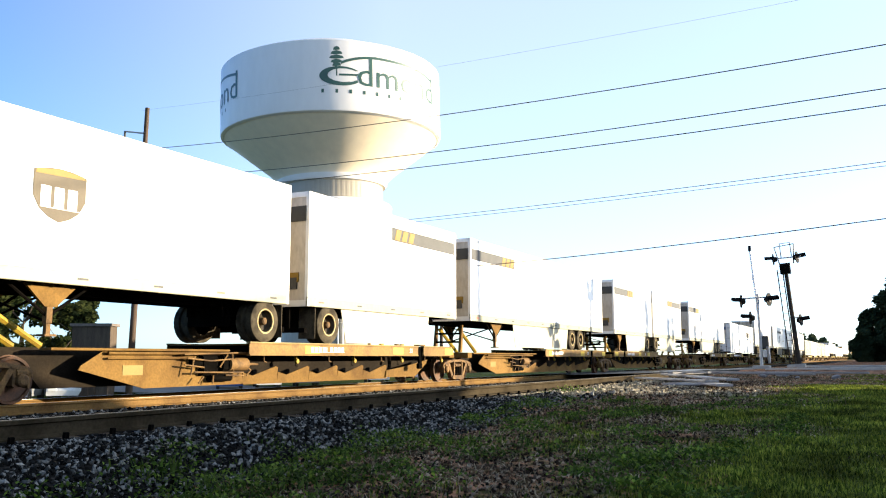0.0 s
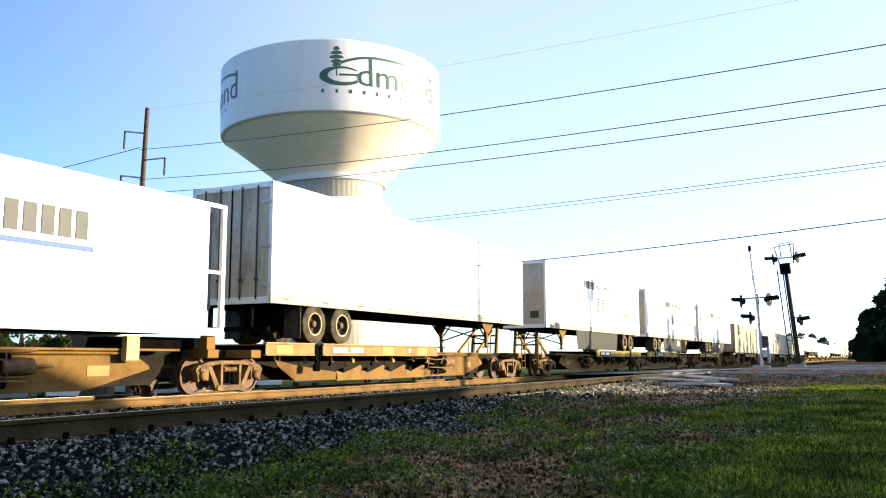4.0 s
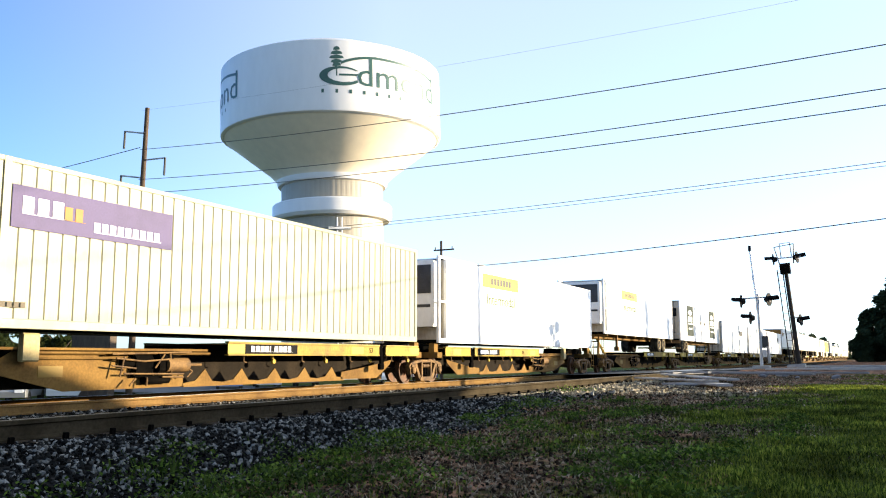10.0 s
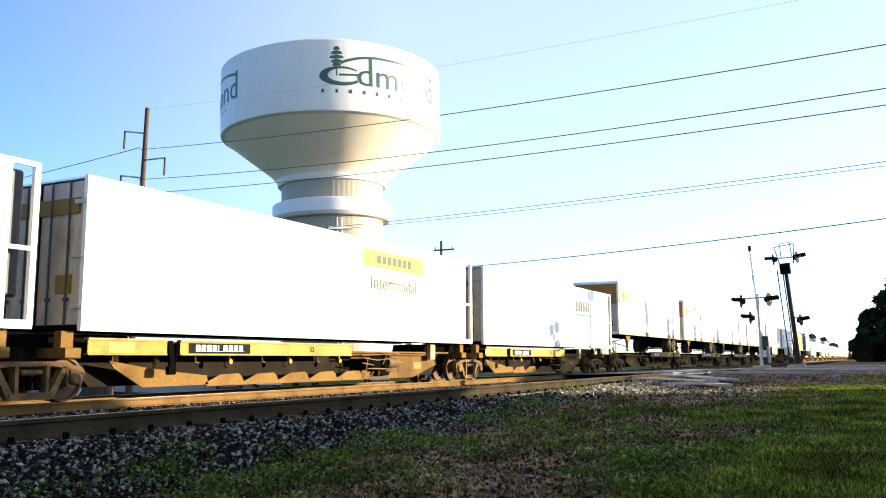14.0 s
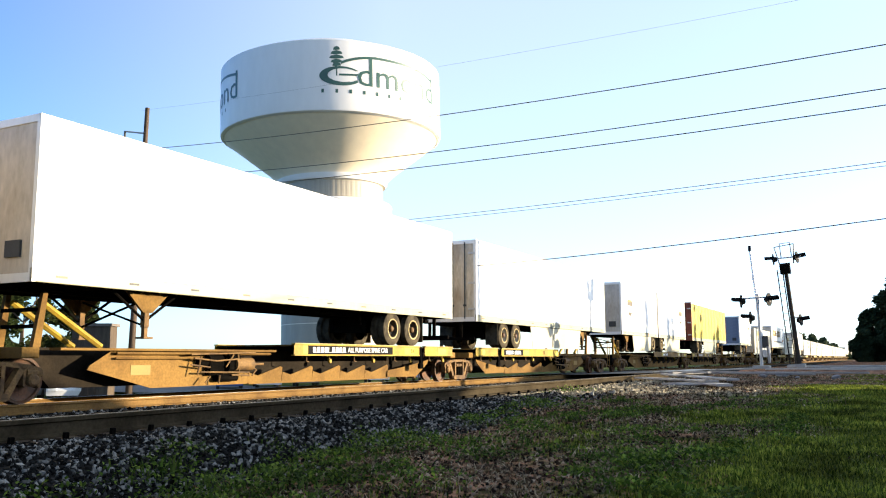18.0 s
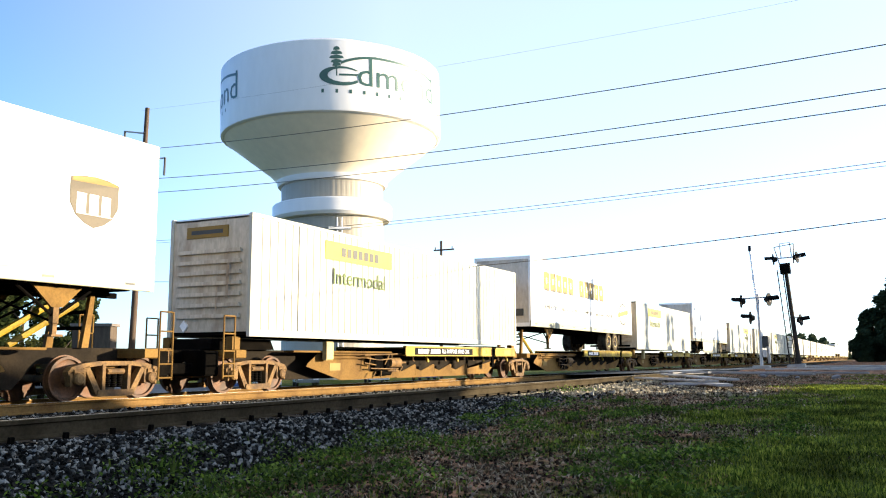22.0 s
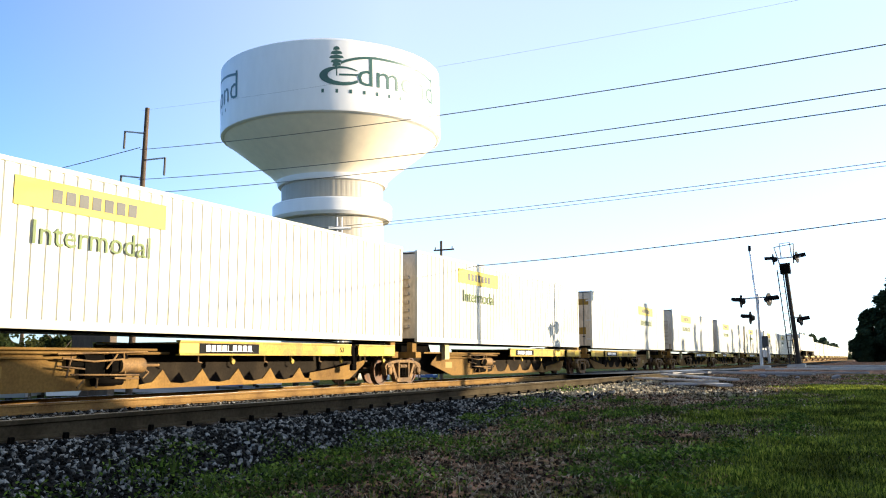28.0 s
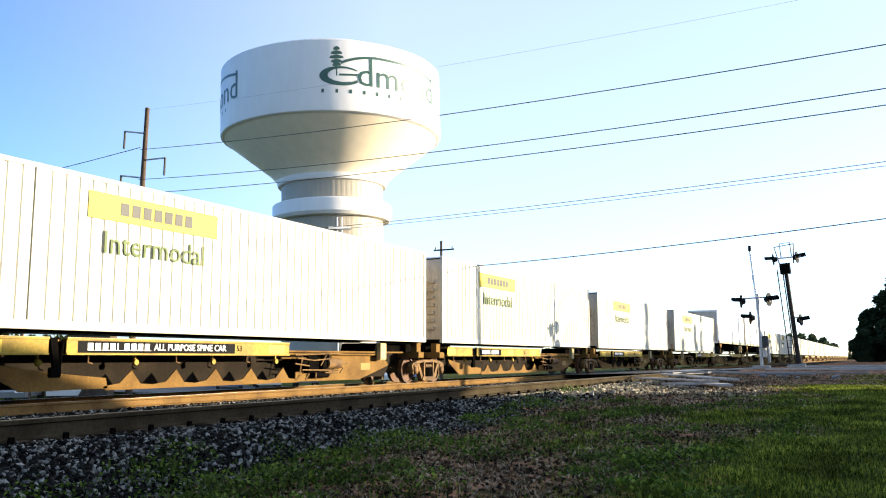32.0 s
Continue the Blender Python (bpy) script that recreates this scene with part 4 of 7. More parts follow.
def make_trailer(L=16.15, nose_low=True, axles=2, front="alu", skin="white", z0=2.12, z1=5.12, rim="rim", skirt=None, skirt_mat="skirt", slider=1.9, label="white road trailer tied down on a spine car", band=None):
    """A van trailer on the car: riveted skin, rails, tandem or single axle, landing legs. nose_low: the nose points to the train's head."""
    c = thing("road_trailer", label, "trailer", "road trailers on the train")
    m = M[skin]
    fy = (lambda y: y) if nose_low else (lambda y: L - y)
    rg = lambda a, b: (min(fy(a), fy(b)), max(fy(a), fy(b)))
    for s in (1, -1):
        part("side_wall", lambda: seam_wall(s, L, z0, z1), m, c, key=("tw", s, L, z0, z1))
        part("bottom_rail", lambda: Geo().bevel_box(min(s * (HALF + 0.012), s * (HALF - 0.05)), max(s * (HALF + 0.012), s * (HALF - 0.05)), 0.0, L, z0, z0 + 0.24, 0.012), M["cream"], c, "metal bottom rail", key=("tbr", s, L, z0))
        part("top_rail", lambda: Geo().bevel_box(min(s * (HALF + 0.01), s * (HALF - 0.06)), max(s * (HALF + 0.01), s * (HALF - 0.06)), 0.0, L, z1 - 0.10, z1, 0.012), M["white"] if skin == "yellow" else m, c, key=("ttr", s, L, z1))
        if s > 0:
            n = max(4, int(L / 1.5))
            for k in range(n):
                part("reflector", lambda: Geo().box(HALF + 0.0125, HALF + 0.017, -0.12, 0.12, z0 + 0.10, z0 + 0.14), M["m_red"] if k % 3 == 0 else M["m_grey"], c, at=(0, 0.6 + k * (L - 1.2) / (n - 1), 0), key=("refl", z0, k % 3 == 0))
    part("roof", lambda: Geo().box(-HALF + 0.03, HALF - 0.03, 0.03, L - 0.03, z1 - 0.06, z1 - 0.01), M["alu"], c, key=("troof", L, z1))
    part("floor_frame", lambda: floor_geo(L, z0), M["dark"], c, "dark cross-member floor", key=("tfl", L, z0))
    for y in (0.0, L - 0.08):
        for s in (1, -1):
            part("corner_post", lambda: Geo().bevel_box(min(s * (HALF + 0.013), s * (HALF - 0.09)), max(s * (HALF + 0.013), s * (HALF - 0.09)), 0, 0.08, z0, z1, 0.012), m if skin != "yellow" else M["red"], c, at=(0, y, 0), key=("tcp", s, z0, z1))
    part("header", lambda: Geo().box(-HALF + 0.09, HALF - 0.09, 0.0, 0.05, z1 - 0.14, z1 - 0.004), m if skin != "yellow" else M["red"], c, key=("tef", z0, z1))
    part("sill", lambda: Geo().box(-HALF + 0.09, HALF - 0.09, 0.0, 0.05, z0, z0 + 0.16), m if skin != "yellow" else M["red"], c, key=("tes", z0, z1))
    box_ends(c, L, z0, z1, front, "plain")
    # running gear
    ys = [slider] if axles == 1 else [slider, slider + 1.25]
    for d in ys:
        y = fy(L - d)
        for s in (1, -1):
            tyre_pair(c, y, s, rim=rim)
        part("axle_beam", lambda: Geo().tube((-1.1, 0, 1.675), (1.1, 0, 1.675), 0.07, n=10), M["dark"], c, at=(0, y, 0), key="taxle")
    a, b = rg(L - slider + 0.65, L - ys[-1] - 0.75)
    part("bogie_frame", lambda: Geo().box(-0.55, -0.43, a, b, 1.78, z0).box(0.43, 0.55, a, b, 1.78, z0).box(-0.6, 0.6, a + 0.1, a + 0.25, 1.55, 2.0).box(-0.6, 0.6, b - 0.25, b - 0.1, 1.55, 2.0), M["dark"], c, key=("bf", L, slider, axles, nose_low))
    a, b = rg(L - 0.30, L - 0.42)
    for s in (1, -1):
        part("mud_flap", lambda: Geo().box(-0.26, 0.26, -0.01, 0.01, 1.30, 2.1), M["tyre"], c, at=(s * 0.98, fy(L - slider + 0.62), 0), key="flap")
    part("underride_bar", lambda: Geo().box(-1.2, 1.2, -0.05, 0.05, 1.45, 1.56).box(-0.7, -0.6, -0.04, 0.04, 1.5, 2.15).box(0.6, 0.7, -0.04, 0.04, 1.5, 2.15), M["dark"], c, at=(0, fy(L - 0.08), 0), key="under")
    g = fy(2.9 if L > 10 else 2.0)
    for s in (1, -1):
        part("landing_leg", lambda: Geo().bevel_box(-0.06, 0.06, -0.06, 0.06, 1.42, 2.15, 0.01).bevel_box(-0.045, 0.045, -0.045, 0.045, 1.22, 1.44, 0.01).box(-0.12, 0.12, -0.12, 0.12, 1.19, 1.23), M["frame"], c, at=(s * 0.95, g, 0), key="lleg")
        part("leg_brace", lambda: Geo().tube((0, 0, 1.55), (0, 0.85, 2.12), 0.03, n=6).tube((0, 0, 1.55), (0, -0.85, 2.12), 0.03, n=6), M["dark"], c, at=(s * 0.95, g, 0), key="lbr")
        part("leg_gusset", lambda: Geo().slab([(-0.55, 2.12), (0.55, 2.12), (0.12, 1.72), (-0.12, 1.72)], -0.03, 0.03), M["car_tan"], c, at=(s * 1.0, g, 0), key="lgus")
    part("leg_cross_brace", lambda: Geo().tube((-0.95, 0, 1.45), (0.95, 0, 2.0), 0.025, n=6).tube((-0.95, 0, 2.0), (0.95, 0, 1.45), 0.025, n=6), M["dark"], c, at=(0, g, 0), key="lcross")
    if skirt:
        a, b = rg(*skirt)
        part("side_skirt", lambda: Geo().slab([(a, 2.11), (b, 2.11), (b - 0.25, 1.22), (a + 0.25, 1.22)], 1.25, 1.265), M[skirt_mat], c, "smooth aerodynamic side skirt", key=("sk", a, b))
    return c


def seam_wall(s, L, z0, z1):
    """Side skin in riveted sheets about 1.2 m wide with a raised lap at each seam."""
    x = s * HALF
    n = int(L / 1.22)
    o = [(0.04, x - s * 0.04), (0.04, x)]
    for k in range(1, n):
        y = k * L / n
        o += [(y - 0.028, x), (y - 0.024, x + s * 0.005), (y + 0.024, x + s * 0.005), (y + 0.028, x)]
    o += [(L - 0.04, x), (L - 0.04, x - s * 0.04)]
    m, a, b = len(o), z0 + 0.2, z1 - 0.08
    g = Geo()
    g.v = [(px, py, a) for py, px in o] + [(px, py, b) for py, px in o]
    g.f = [(k, (k + 1) % m, m + (k + 1) % m, m + k) for k in range(m)]
    return g


def floor_geo(L, z0):
    g = Geo().box(-HALF + 0.05, HALF - 0.05, 0.05, L - 0.05, z0 + 0.08, z0 + 0.16)
    for k in range(int(L / 0.45)):
        y = 0.3 + k * 0.45
        g.box(-HALF + 0.05, HALF - 0.05, y - 0.03, y + 0.03, z0 - 0.02, z0 + 0.09)
    g.box(-0.5, -0.4, 0.2, L - 0.2, z0 - 0.12, z0 - 0.01).box(0.4, 0.5, 0.2, L - 0.2, z0 - 0.12, z0 - 0.01)
    return g


def make_chassis(L, wheels_low=True, axles=(1.0, 2.2), rim="rim"):
    """A skeletal container chassis under a container."""
    c = thing("container_chassis", "rusty skeletal road chassis under a white refrigerated container", "chassis", "container chassis on the train")
    fy = (lambda y: y) if wheels_low else (lambda y: L - y)
    part("beam_frame", lambda: Geo().box(-0.5, -0.38, 0.1, L - 0.1, 1.86, 2.06).box(0.38, 0.5, 0.1, L - 0.1, 1.86, 2.06), M["car_tan"], c, "dusty orange-brown beams", key=("chb", L))
    for k in range(9):
        y = 0.3 + k * (L - 0.6) / 8
        part("cross_member", lambda: Geo().box(-1.2, 1.2, -0.06, 0.06, 1.96, 2.08), M["car_tan"], c, at=(0, y, 0), key="chx")
    for d in axles:
        for s in (1, -1):
            tyre_pair(c, fy(d), s, rim=rim)
        part("axle_beam", lambda: Geo().tube((-1.1, 0, 1.675), (1.1, 0, 1.675), 0.07, n=10), M["dark"], c, at=(0, fy(d), 0), key="taxle")
    part("bogie_frame", lambda: Geo().box(-0.6, 0.6, -1.4, 1.4, 1.72, 1.86), M["dark"], c, at=(0, fy(sum(axles) / 2), 0), key="chbf")
    for s in (1, -1):
        part("landing_leg", lambda: Geo().bevel_box(-0.06, 0.06, -0.06, 0.06, 1.42, 2.0, 0.01).box(-0.12, 0.12, -0.12, 0.12, 1.19, 1.43), M["frame"], c, at=(s * 0.95, fy(L - 2.9), 0), key="chleg")
    part("rear_bar", lambda: Geo().box(-1.2, 1.2, -0.05, 0.05, 1.45, 1.56).box(-1.2, 1.2, -0.08, 0.08, 1.86, 2.06), M["frame"], c, at=(0, fy(0.1), 0), key="chrear")
    return c


# ---- what the train carries: front end along the train, kind, and look ----
LOADS = [
    ("pup", 8.2, dict(slider=0.8, nose_low=True, front="alu")), ("pup", 17.5, dict(slider=1.05, nose_low=False, front="alu", skirt=(1.9, 6.95))),
    ("van", 27.2, dict(slider=3.5, nose_low=True, front="alu", skirt=(4.0, 10.7))),
    ("pup", 45.65, dict(slider=1.0, nose_low=True, front="alu", skirt=(2.4, 6.95))), ("pup", 54.7, dict(slider=0.85, nose_low=False, front="alu", skirt=(1.9, 6.95))),
    ("van", 66.3, dict(slider=2.9, nose_low=True, front="alu", skirt=(4.2, 10.9))),
    ("box", 86.4, dict(front="pale_doors", reefer=True)),
    ("van", 104.7, dict(nose_low=False, front="doors")),
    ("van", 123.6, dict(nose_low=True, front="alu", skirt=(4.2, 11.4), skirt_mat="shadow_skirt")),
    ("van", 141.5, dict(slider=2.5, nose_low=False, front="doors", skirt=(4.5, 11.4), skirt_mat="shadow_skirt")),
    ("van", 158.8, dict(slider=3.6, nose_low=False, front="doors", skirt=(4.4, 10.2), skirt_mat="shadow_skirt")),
    ("box", 177.8, dict(front="rust", skin="cream")),
    ("box", 195.1, dict(front="unit", reefer=True)),
    ("box", 212.2, dict(front="dim_panel", skin="cream")),
    ("box", 228.8, dict(front="dim_panel", skin="cream")),
    ("box", 247.0, dict(front="unit", reefer=True)),
    ("chassis", 266.0, dict(front="unit", reefer=True, wheels_low=False)),
    ("chassis", 284.8, dict(front="doors", reefer=True, wheels_low=True)),
    ("box", 303.3, dict(front="doors", reefer=True)),
    ("box", 321.0, dict(front="doors", reefer=True)),
    ("box", 338.7, dict(front="doors", reefer=True)),
    ("van", 356.9, dict(nose_low=True, front="white")),
    ("van", 374.7, dict(slider=3.6, nose_low=True, front="alu")),
    ("van", 391.3, dict(slider=3.4, nose_low=True, front="rust")),
    ("van", 408.6, dict(slider=2.6, nose_low=True, front="alu")),
    ("van", 426.7, dict(slider=2.7, nose_low=False, front="doors", skirt=(4.05, 10.7))),
    ("pup", 446.2, dict(slider=0.95, nose_low=True, front="alu", skirt=(2.4, 6.95))), ("pup", 455.2, dict(slider=1.0, nose_low=False, front="alu", skirt=(1.9, 6.95))),
    ("van", 466.3, dict(slider=2.55, nose_low=False, front="red", skin="yellow", skirt_mat="cream", skirt=(5.25, 11.3))),
    ("pup", 491.5, dict(slider=0.8, nose_low=False, front="blue")),
    ("box", 503.0, dict(front="panel")),
    ("van", 520.8, dict(slider=3.33, nose_low=True, front="white")),
    ("box", 538.2, dict(front="panel")),
    ("van", 555.5, dict(slider=3.3, nose_low=True, front="white", skirt=(4.0, 10.9))),
    ("box", 573.7, dict(front="doors")), ("box", 592.2, dict(front="panel")), ("box", 609.7, dict(front="panel")),
    ("box", 626.9, dict(front="panel")), ("box", 644.0, dict(front="panel")), ("box", 662.3, dict(front="doors")),
    ("box", 681.2, dict(front="panel")), ("box", 699.7, dict(front="panel")), ("box", 717.1, dict(front="panel")),
    ("box", 734.4, dict(front="panel")), ("box", 752.0, dict(front="panel")),
    ("box", 770.4, dict(front="panel")), ("van", 788.6, dict(nose_low=True, front="white")), ("van", 806.2, dict(nose_low=True, front="alu")),
    ("box", 823.8, dict(front="panel")), ("box", 841.4, dict(front="panel")),
]
place = 860.4
while place < 1160:
    for k in range(5):
        LOADS.append(("box", place + k * 17.6, dict(front="panel" if k % 2 else "doors")))
    place += 5 * 17.6 + 1.4
# index of the load that begins a new car
BREAKS = {5, 8, 11, 16, 21, 26, 30, 35, 40, 45} | set(range(50, len(LOADS), 5))
DECK_LOW = {3, 6, 7, 9, 10, 15, 17, 18, 19, 20, 25, 28, 29, 34, 39, 41, 42, 43, 44}
SECOND = {1, 4, 27}   # second short trailer on the same unit


def load_length(k):
    return 8.53 if k == "pup" else 16.15


def make_load(i, kind, opts):
    o = dict(opts)
    if kind == "box":
        lab = {"cream": "cream corrugated intermodal container on a spine car", "pale": "pale ribbed intermodal container riding on a spine car"}[o.get("skin", "pale")]
        if not o.get("reefer"):
            o.setdefault("skin", "pale")
        if o.get("reefer"):
            lab = "smooth white refrigerated container riding on a spine car"
        return make_box(label=lab, **o)
    if kind == "chassis":
        low = o.pop("wheels_low")
        ch = make_chassis(16.15, low) if low else make_chassis(16.15, low, (2.75, 4.0), "rimsilver")
        MOVERS.append((ch, LOADS[i][1]))
        return make_box(z0=2.08, H=2.95, label="smooth white refrigerated container on a road chassis", **o)
    if kind == "pup":
        return make_trailer(L=8.53, axles=1, label="short white road trailer with a single axle on a spine car", **o)
    lab = "long white road trailer with tandem axles on a spine car"
    if o.get("skin") == "yellow":
        lab = "long yellow curtain-sided road trailer with red-brown rear doors"
    if i == 22:
        o["rim"] = "rimgold"
    elif i in (5, 25, 31, 33):
        o["rim"] = "rimsilver"
    return make_trailer(label=lab, **o)


CARGO = []
for i, (kind, s, opts) in enumerate(LOADS):
    c = make_load(i, kind, opts)
    CARGO.append(c)
    MOVERS.append((c, s))

# joints between units, and the units themselves
units = []
i = 0
while i < len(LOADS):
    j = i + 1 if (i + 1) in SECOND else i
    units.append((i, j))
    i = j + 1
ends = [s + load_length(k) for k, s, _ in LOADS]
joints = []
for a, b in zip(units, units[1:]):
    lo, hi = ends[a[1]], LOADS[b[0]][1]
    if b[0] in BREAKS:
        joints.append(("end", hi - 1.5))
    elif b[0] == 29:
        joints.append(("art", 483.6))
    else:
        joints.append(("art", (lo + hi) / 2))
joints = [("end", LOADS[0][1] - 1.5)] + joints + [("end", ends[-1] + 1.5)]
for n, (a, b) in enumerate(units):
    k0, k1 = joints[n], joints[n + 1]
    y0 = k0[1] + (0.75 if k0[0] == "end" else 0.12)
    y1 = k1[1] - (0.75 if k1[0] == "end" else 0.12)
    kind = LOADS[a][0]
    pk = "box" if kind == "box" else ("twin" if kind == "pup" else "trailer")
    brown = a < 8 or 26 <= a < 30
    style = "peak" if 11 <= a <= 15 or a >= 35 else ("hump" if 16 <= a <= 20 else "slant")
    u = make_platform(round(y1 - y0, 2), pk, a in DECK_LOW, a < 46, 1.35 if k0[0] == "end" else -0.12, 1.35 if k1[0] == "end" else -0.12, style, "sill_tan" if brown else "rail_yellow")
    MOVERS.append((u, y0))
    for q in range(a, b + 1):
        kd, s, o = LOADS[q]
        if kd in ("van", "pup"):
            if o["nose_low"]:
                hitch(u, s + 0.75 - y0, 1)
            else:
                hitch(u, s + load_length(kd) - 0.95 - y0, -1)
        elif kd == "chassis":
            if o["wheels_low"]:
                hitch(u, s + 16.15 - 0.95 - y0, -1)
            else:
                hitch(u, s + 0.75 - y0, 1)
    if a == 29:
        hitch(u, 0.9, 1)
    if a < 46:
        L = y1 - y0
        m = 6.2 if a in DECK_LOW else L - 6.2
        g = Geo()
        o = [(m - 2.6, 0.945)]
        for k in range(9):
            y = m - 2.6 + k * 0.17
            o += [(y, 0.95), (y, 1.08), (y + (0.12 if k != 4 else 0.02), 1.08), (y + (0.12 if k != 4 else 0.02), 0.95)]
        g.slab(o + [(m - 1.07, 0.95), (m - 1.07, 0.945)], HALF + 0.009, HALF + 0.012)
        part("stencil_marking", g, M["m_white"], u, "stencilled bars in place of a number")
        if not brown:
            part("stencil_panel", lambda: Geo().box(HALF + 0.001, HALF + 0.007, -0.98, 0.98, 0.90, 1.118), M["m_black"], u, "black lettering panel", at=(0, m - 1.83, 0), key="stpan")
        lo, hi = (1.0, 9.2) if a in DECK_LOW else (L - 9.2, L - 1.0)
        for q in (0.04, 0.62, 0.97):
            part("reflector_patch", lambda: Geo().box(HALF + 0.001, HALF + 0.003, -0.3, 0.3, 0.91, 1.11), M["m_yellow"], u, "fresh yellow patch", at=(0, lo + (hi - lo) * q + 0.4 * math.sin(a * 3 + q * 9), 0), key="rpatch")
        if a in (6, 13, 22, 24, 30, 33, 40, 42):
            lettering("lettering", "ALL PURPOSE SPINE CAR", 0.19, M["m_white"], u, Matrix.Translation((HALF + 0.011, m + 0.05, 1.01)) @ SIDE)
            part("words_panel", lambda: Geo().box(HALF + 0.001, HALF + 0.006, -1.35, 1.35, 0.90, 1.118), M["m_black"], u, "black lettering panel", at=(0, m + 0.05, 0), key="wdpan")
        lettering("lettering", "53", 0.19, M["m_white"] if brown else M["m_black"], u, Matrix.Translation((HALF + 0.005, 7.75 if a in DECK_LOW else L - 3.6, 1.01)) @ SIDE)
for kind, s in joints:
    for d in ((-2.1, 2.1) if kind == "end" else (0.0,)):
        MOVERS.append((make_truck(), s + d))
    if kind == "end":
        cp = thing("coupler", "dark knuckle couplers joined between two spine cars", "coupler", "couplers of the train")
        part("draft_gear", lambda: Geo().bevel_box(-0.16, 0.16, -0.8, 0.8, 0.70, 0.98, 0.03), M["dark"], cp, key="draft")
        part("end_frame", lambda: Geo().bevel_box(-0.85, 0.85, -0.98, -0.55, 0.40, 0.97, 0.04).bevel_box(-0.85, 0.85, 0.55, 0.98, 0.40, 0.97, 0.04).bevel_box(-0.5, 0.5, -0.6, 0.6, 0.45, 0.69, 0.03), M["dark"], cp, "black end frames with pipes", key="endframe")
        part("knuckle", lambda: Geo().bevel_box(-0.2, 0.2, -0.22, 0.22, 0.66, 1.02, 0.05), M["frame"], cp, key="knuckle")
        part("air_hose", lambda: Geo().tube((0.3, -0.5, 0.7), (0.25, 0.0, 0.42), 0.03, n=6).tube((0.25, 0.0, 0.42), (0.3, 0.5, 0.7), 0.03, n=6), M["tyre"], cp, key="hose")
        for d in (-0.95, 0.95):
            for sx in (1, -1):
                st = part("end_ladder", lambda: Geo().tube((-0.02, -0.18, 0.35), (-0.02, -0.18, 1.75), 0.02, n=6).tube((-0.02, 0.18, 0.35), (-0.02, 0.18, 1.75), 0.02, n=6).tube((-0.02, -0.18, 0.40), (-0.02, 0.18, 0.40), 0.018, n=6).tube((-0.02, -0.18, 0.68), (-0.02, 0.18, 0.68), 0.018, n=6).tube((-0.02, -0.18, 0.96), (-0.02, 0.18, 0.96), 0.018, n=6).tube((-0.02, -0.18, 1.35), (-0.02, 0.18, 1.35), 0.018, n=6).tube((-0.02, -0.18, 1.75), (-0.02, 0.18, 1.75), 0.018, n=6), M["car_tan"], cp, "dusty yellow grab-iron ladder", at=(sx * 1.2, d, 0), key="ladder")
        MOVERS.append((cp, s))


# ---- markings on the loads: makers' and carriers' marks as plain shapes, plain words lettered ----
def bars(name, u0, u1, z0, z1, n, material, parent, x=HALF, slant=0.0, label=""):
    """A row of upright bars in place of a name."""
    g = Geo()
    w = (u1 - u0) / n
    o = [(u0, z0 - 0.008)]
    for k in range(n):
        a = u0 + k * w
        o += [(a, z0), (a + slant, z1), (a + w * 0.72 + slant, z1), (a + w * 0.72, z0)]
    o += [(u1, z0), (u1, z0 - 0.008)]
    g.slab(o, x + 0.010, x + 0.016)
    ob = part(name, g, material, parent, label)
    return ob


def side_words(words, size, u, z, material, parent, x=HALF, stretch=1.0):
    return lettering("lettering", words, size, material, parent, Matrix.Translation((x + 0.012, u, z)) @ SIDE, stretch)


def shield_mark(c, u, z=3.70):
    part("shield", shield_geo(u, z, 1.10, 0.98), M["m_brown"], c, "brown shield with a golden top", key=("shield", u, z))
    part("shield_top", Geo().slab([(u - 0.52, z + 0.34), (u + 0.52, z + 0.37), (u + 0.50, z + 0.42), (u, z + 0.48), (u - 0.50, z + 0.42)], HALF + 0.012, HALF + 0.016), M["m_gold"], c, "golden top edge")
    bars("shield_marking", u - 0.40, u + 0.44, z - 0.24, z + 0.14, 3, M["m_white"], c, label="white bars")


def band_mark(c, low, face=True):
    u0, u1 = (0.0, 4.15) if low else (4.2, 8.4)
    part("side_band", Geo().slab([(u0, 4.34), (u1, 4.34), (u1, 4.74), (u0, 4.74)], HALF + 0.003, HALF + 0.008), M["m_grey"], c, "dark grey stripe")
    g0, g1 = (2.85, 4.1) if low else (4.35, 5.6)
    bars("side_marking", g0, g1, 4.38, 4.70, 3, M["m_gold"], c, slant=0.12, label="golden slanted bars")
    if face:
        part("end_band", Geo().box(-1.22, 1.22, -0.012, 0.02, 4.34, 4.74), M["m_grey"], c, "dark grey stripe on the end")
        g = Geo()
        for k in range(3):
            g.prism([(-0.75 + k * 0.42, 4.40), (-0.45 + k * 0.42, 4.40), (-0.37 + k * 0.42, 4.68), (-0.67 + k * 0.42, 4.68)], -0.02, -0.012)
        part("end_marking", g, M["m_gold"], c, "golden slanted bars")
        part("placard", Geo().prism([(0.0, 2.5), (0.22, 2.72), (0.0, 2.94), (-0.22, 2.72)], -0.012, 0.02), M["m_white"], c, "white diamond placard", at=(-0.5, 0, 0))
        part("warning_label", Geo().box(0.6, 1.0, -0.012, 0.02, 2.75, 3.0), M["m_gold"], c, "yellow warning label")


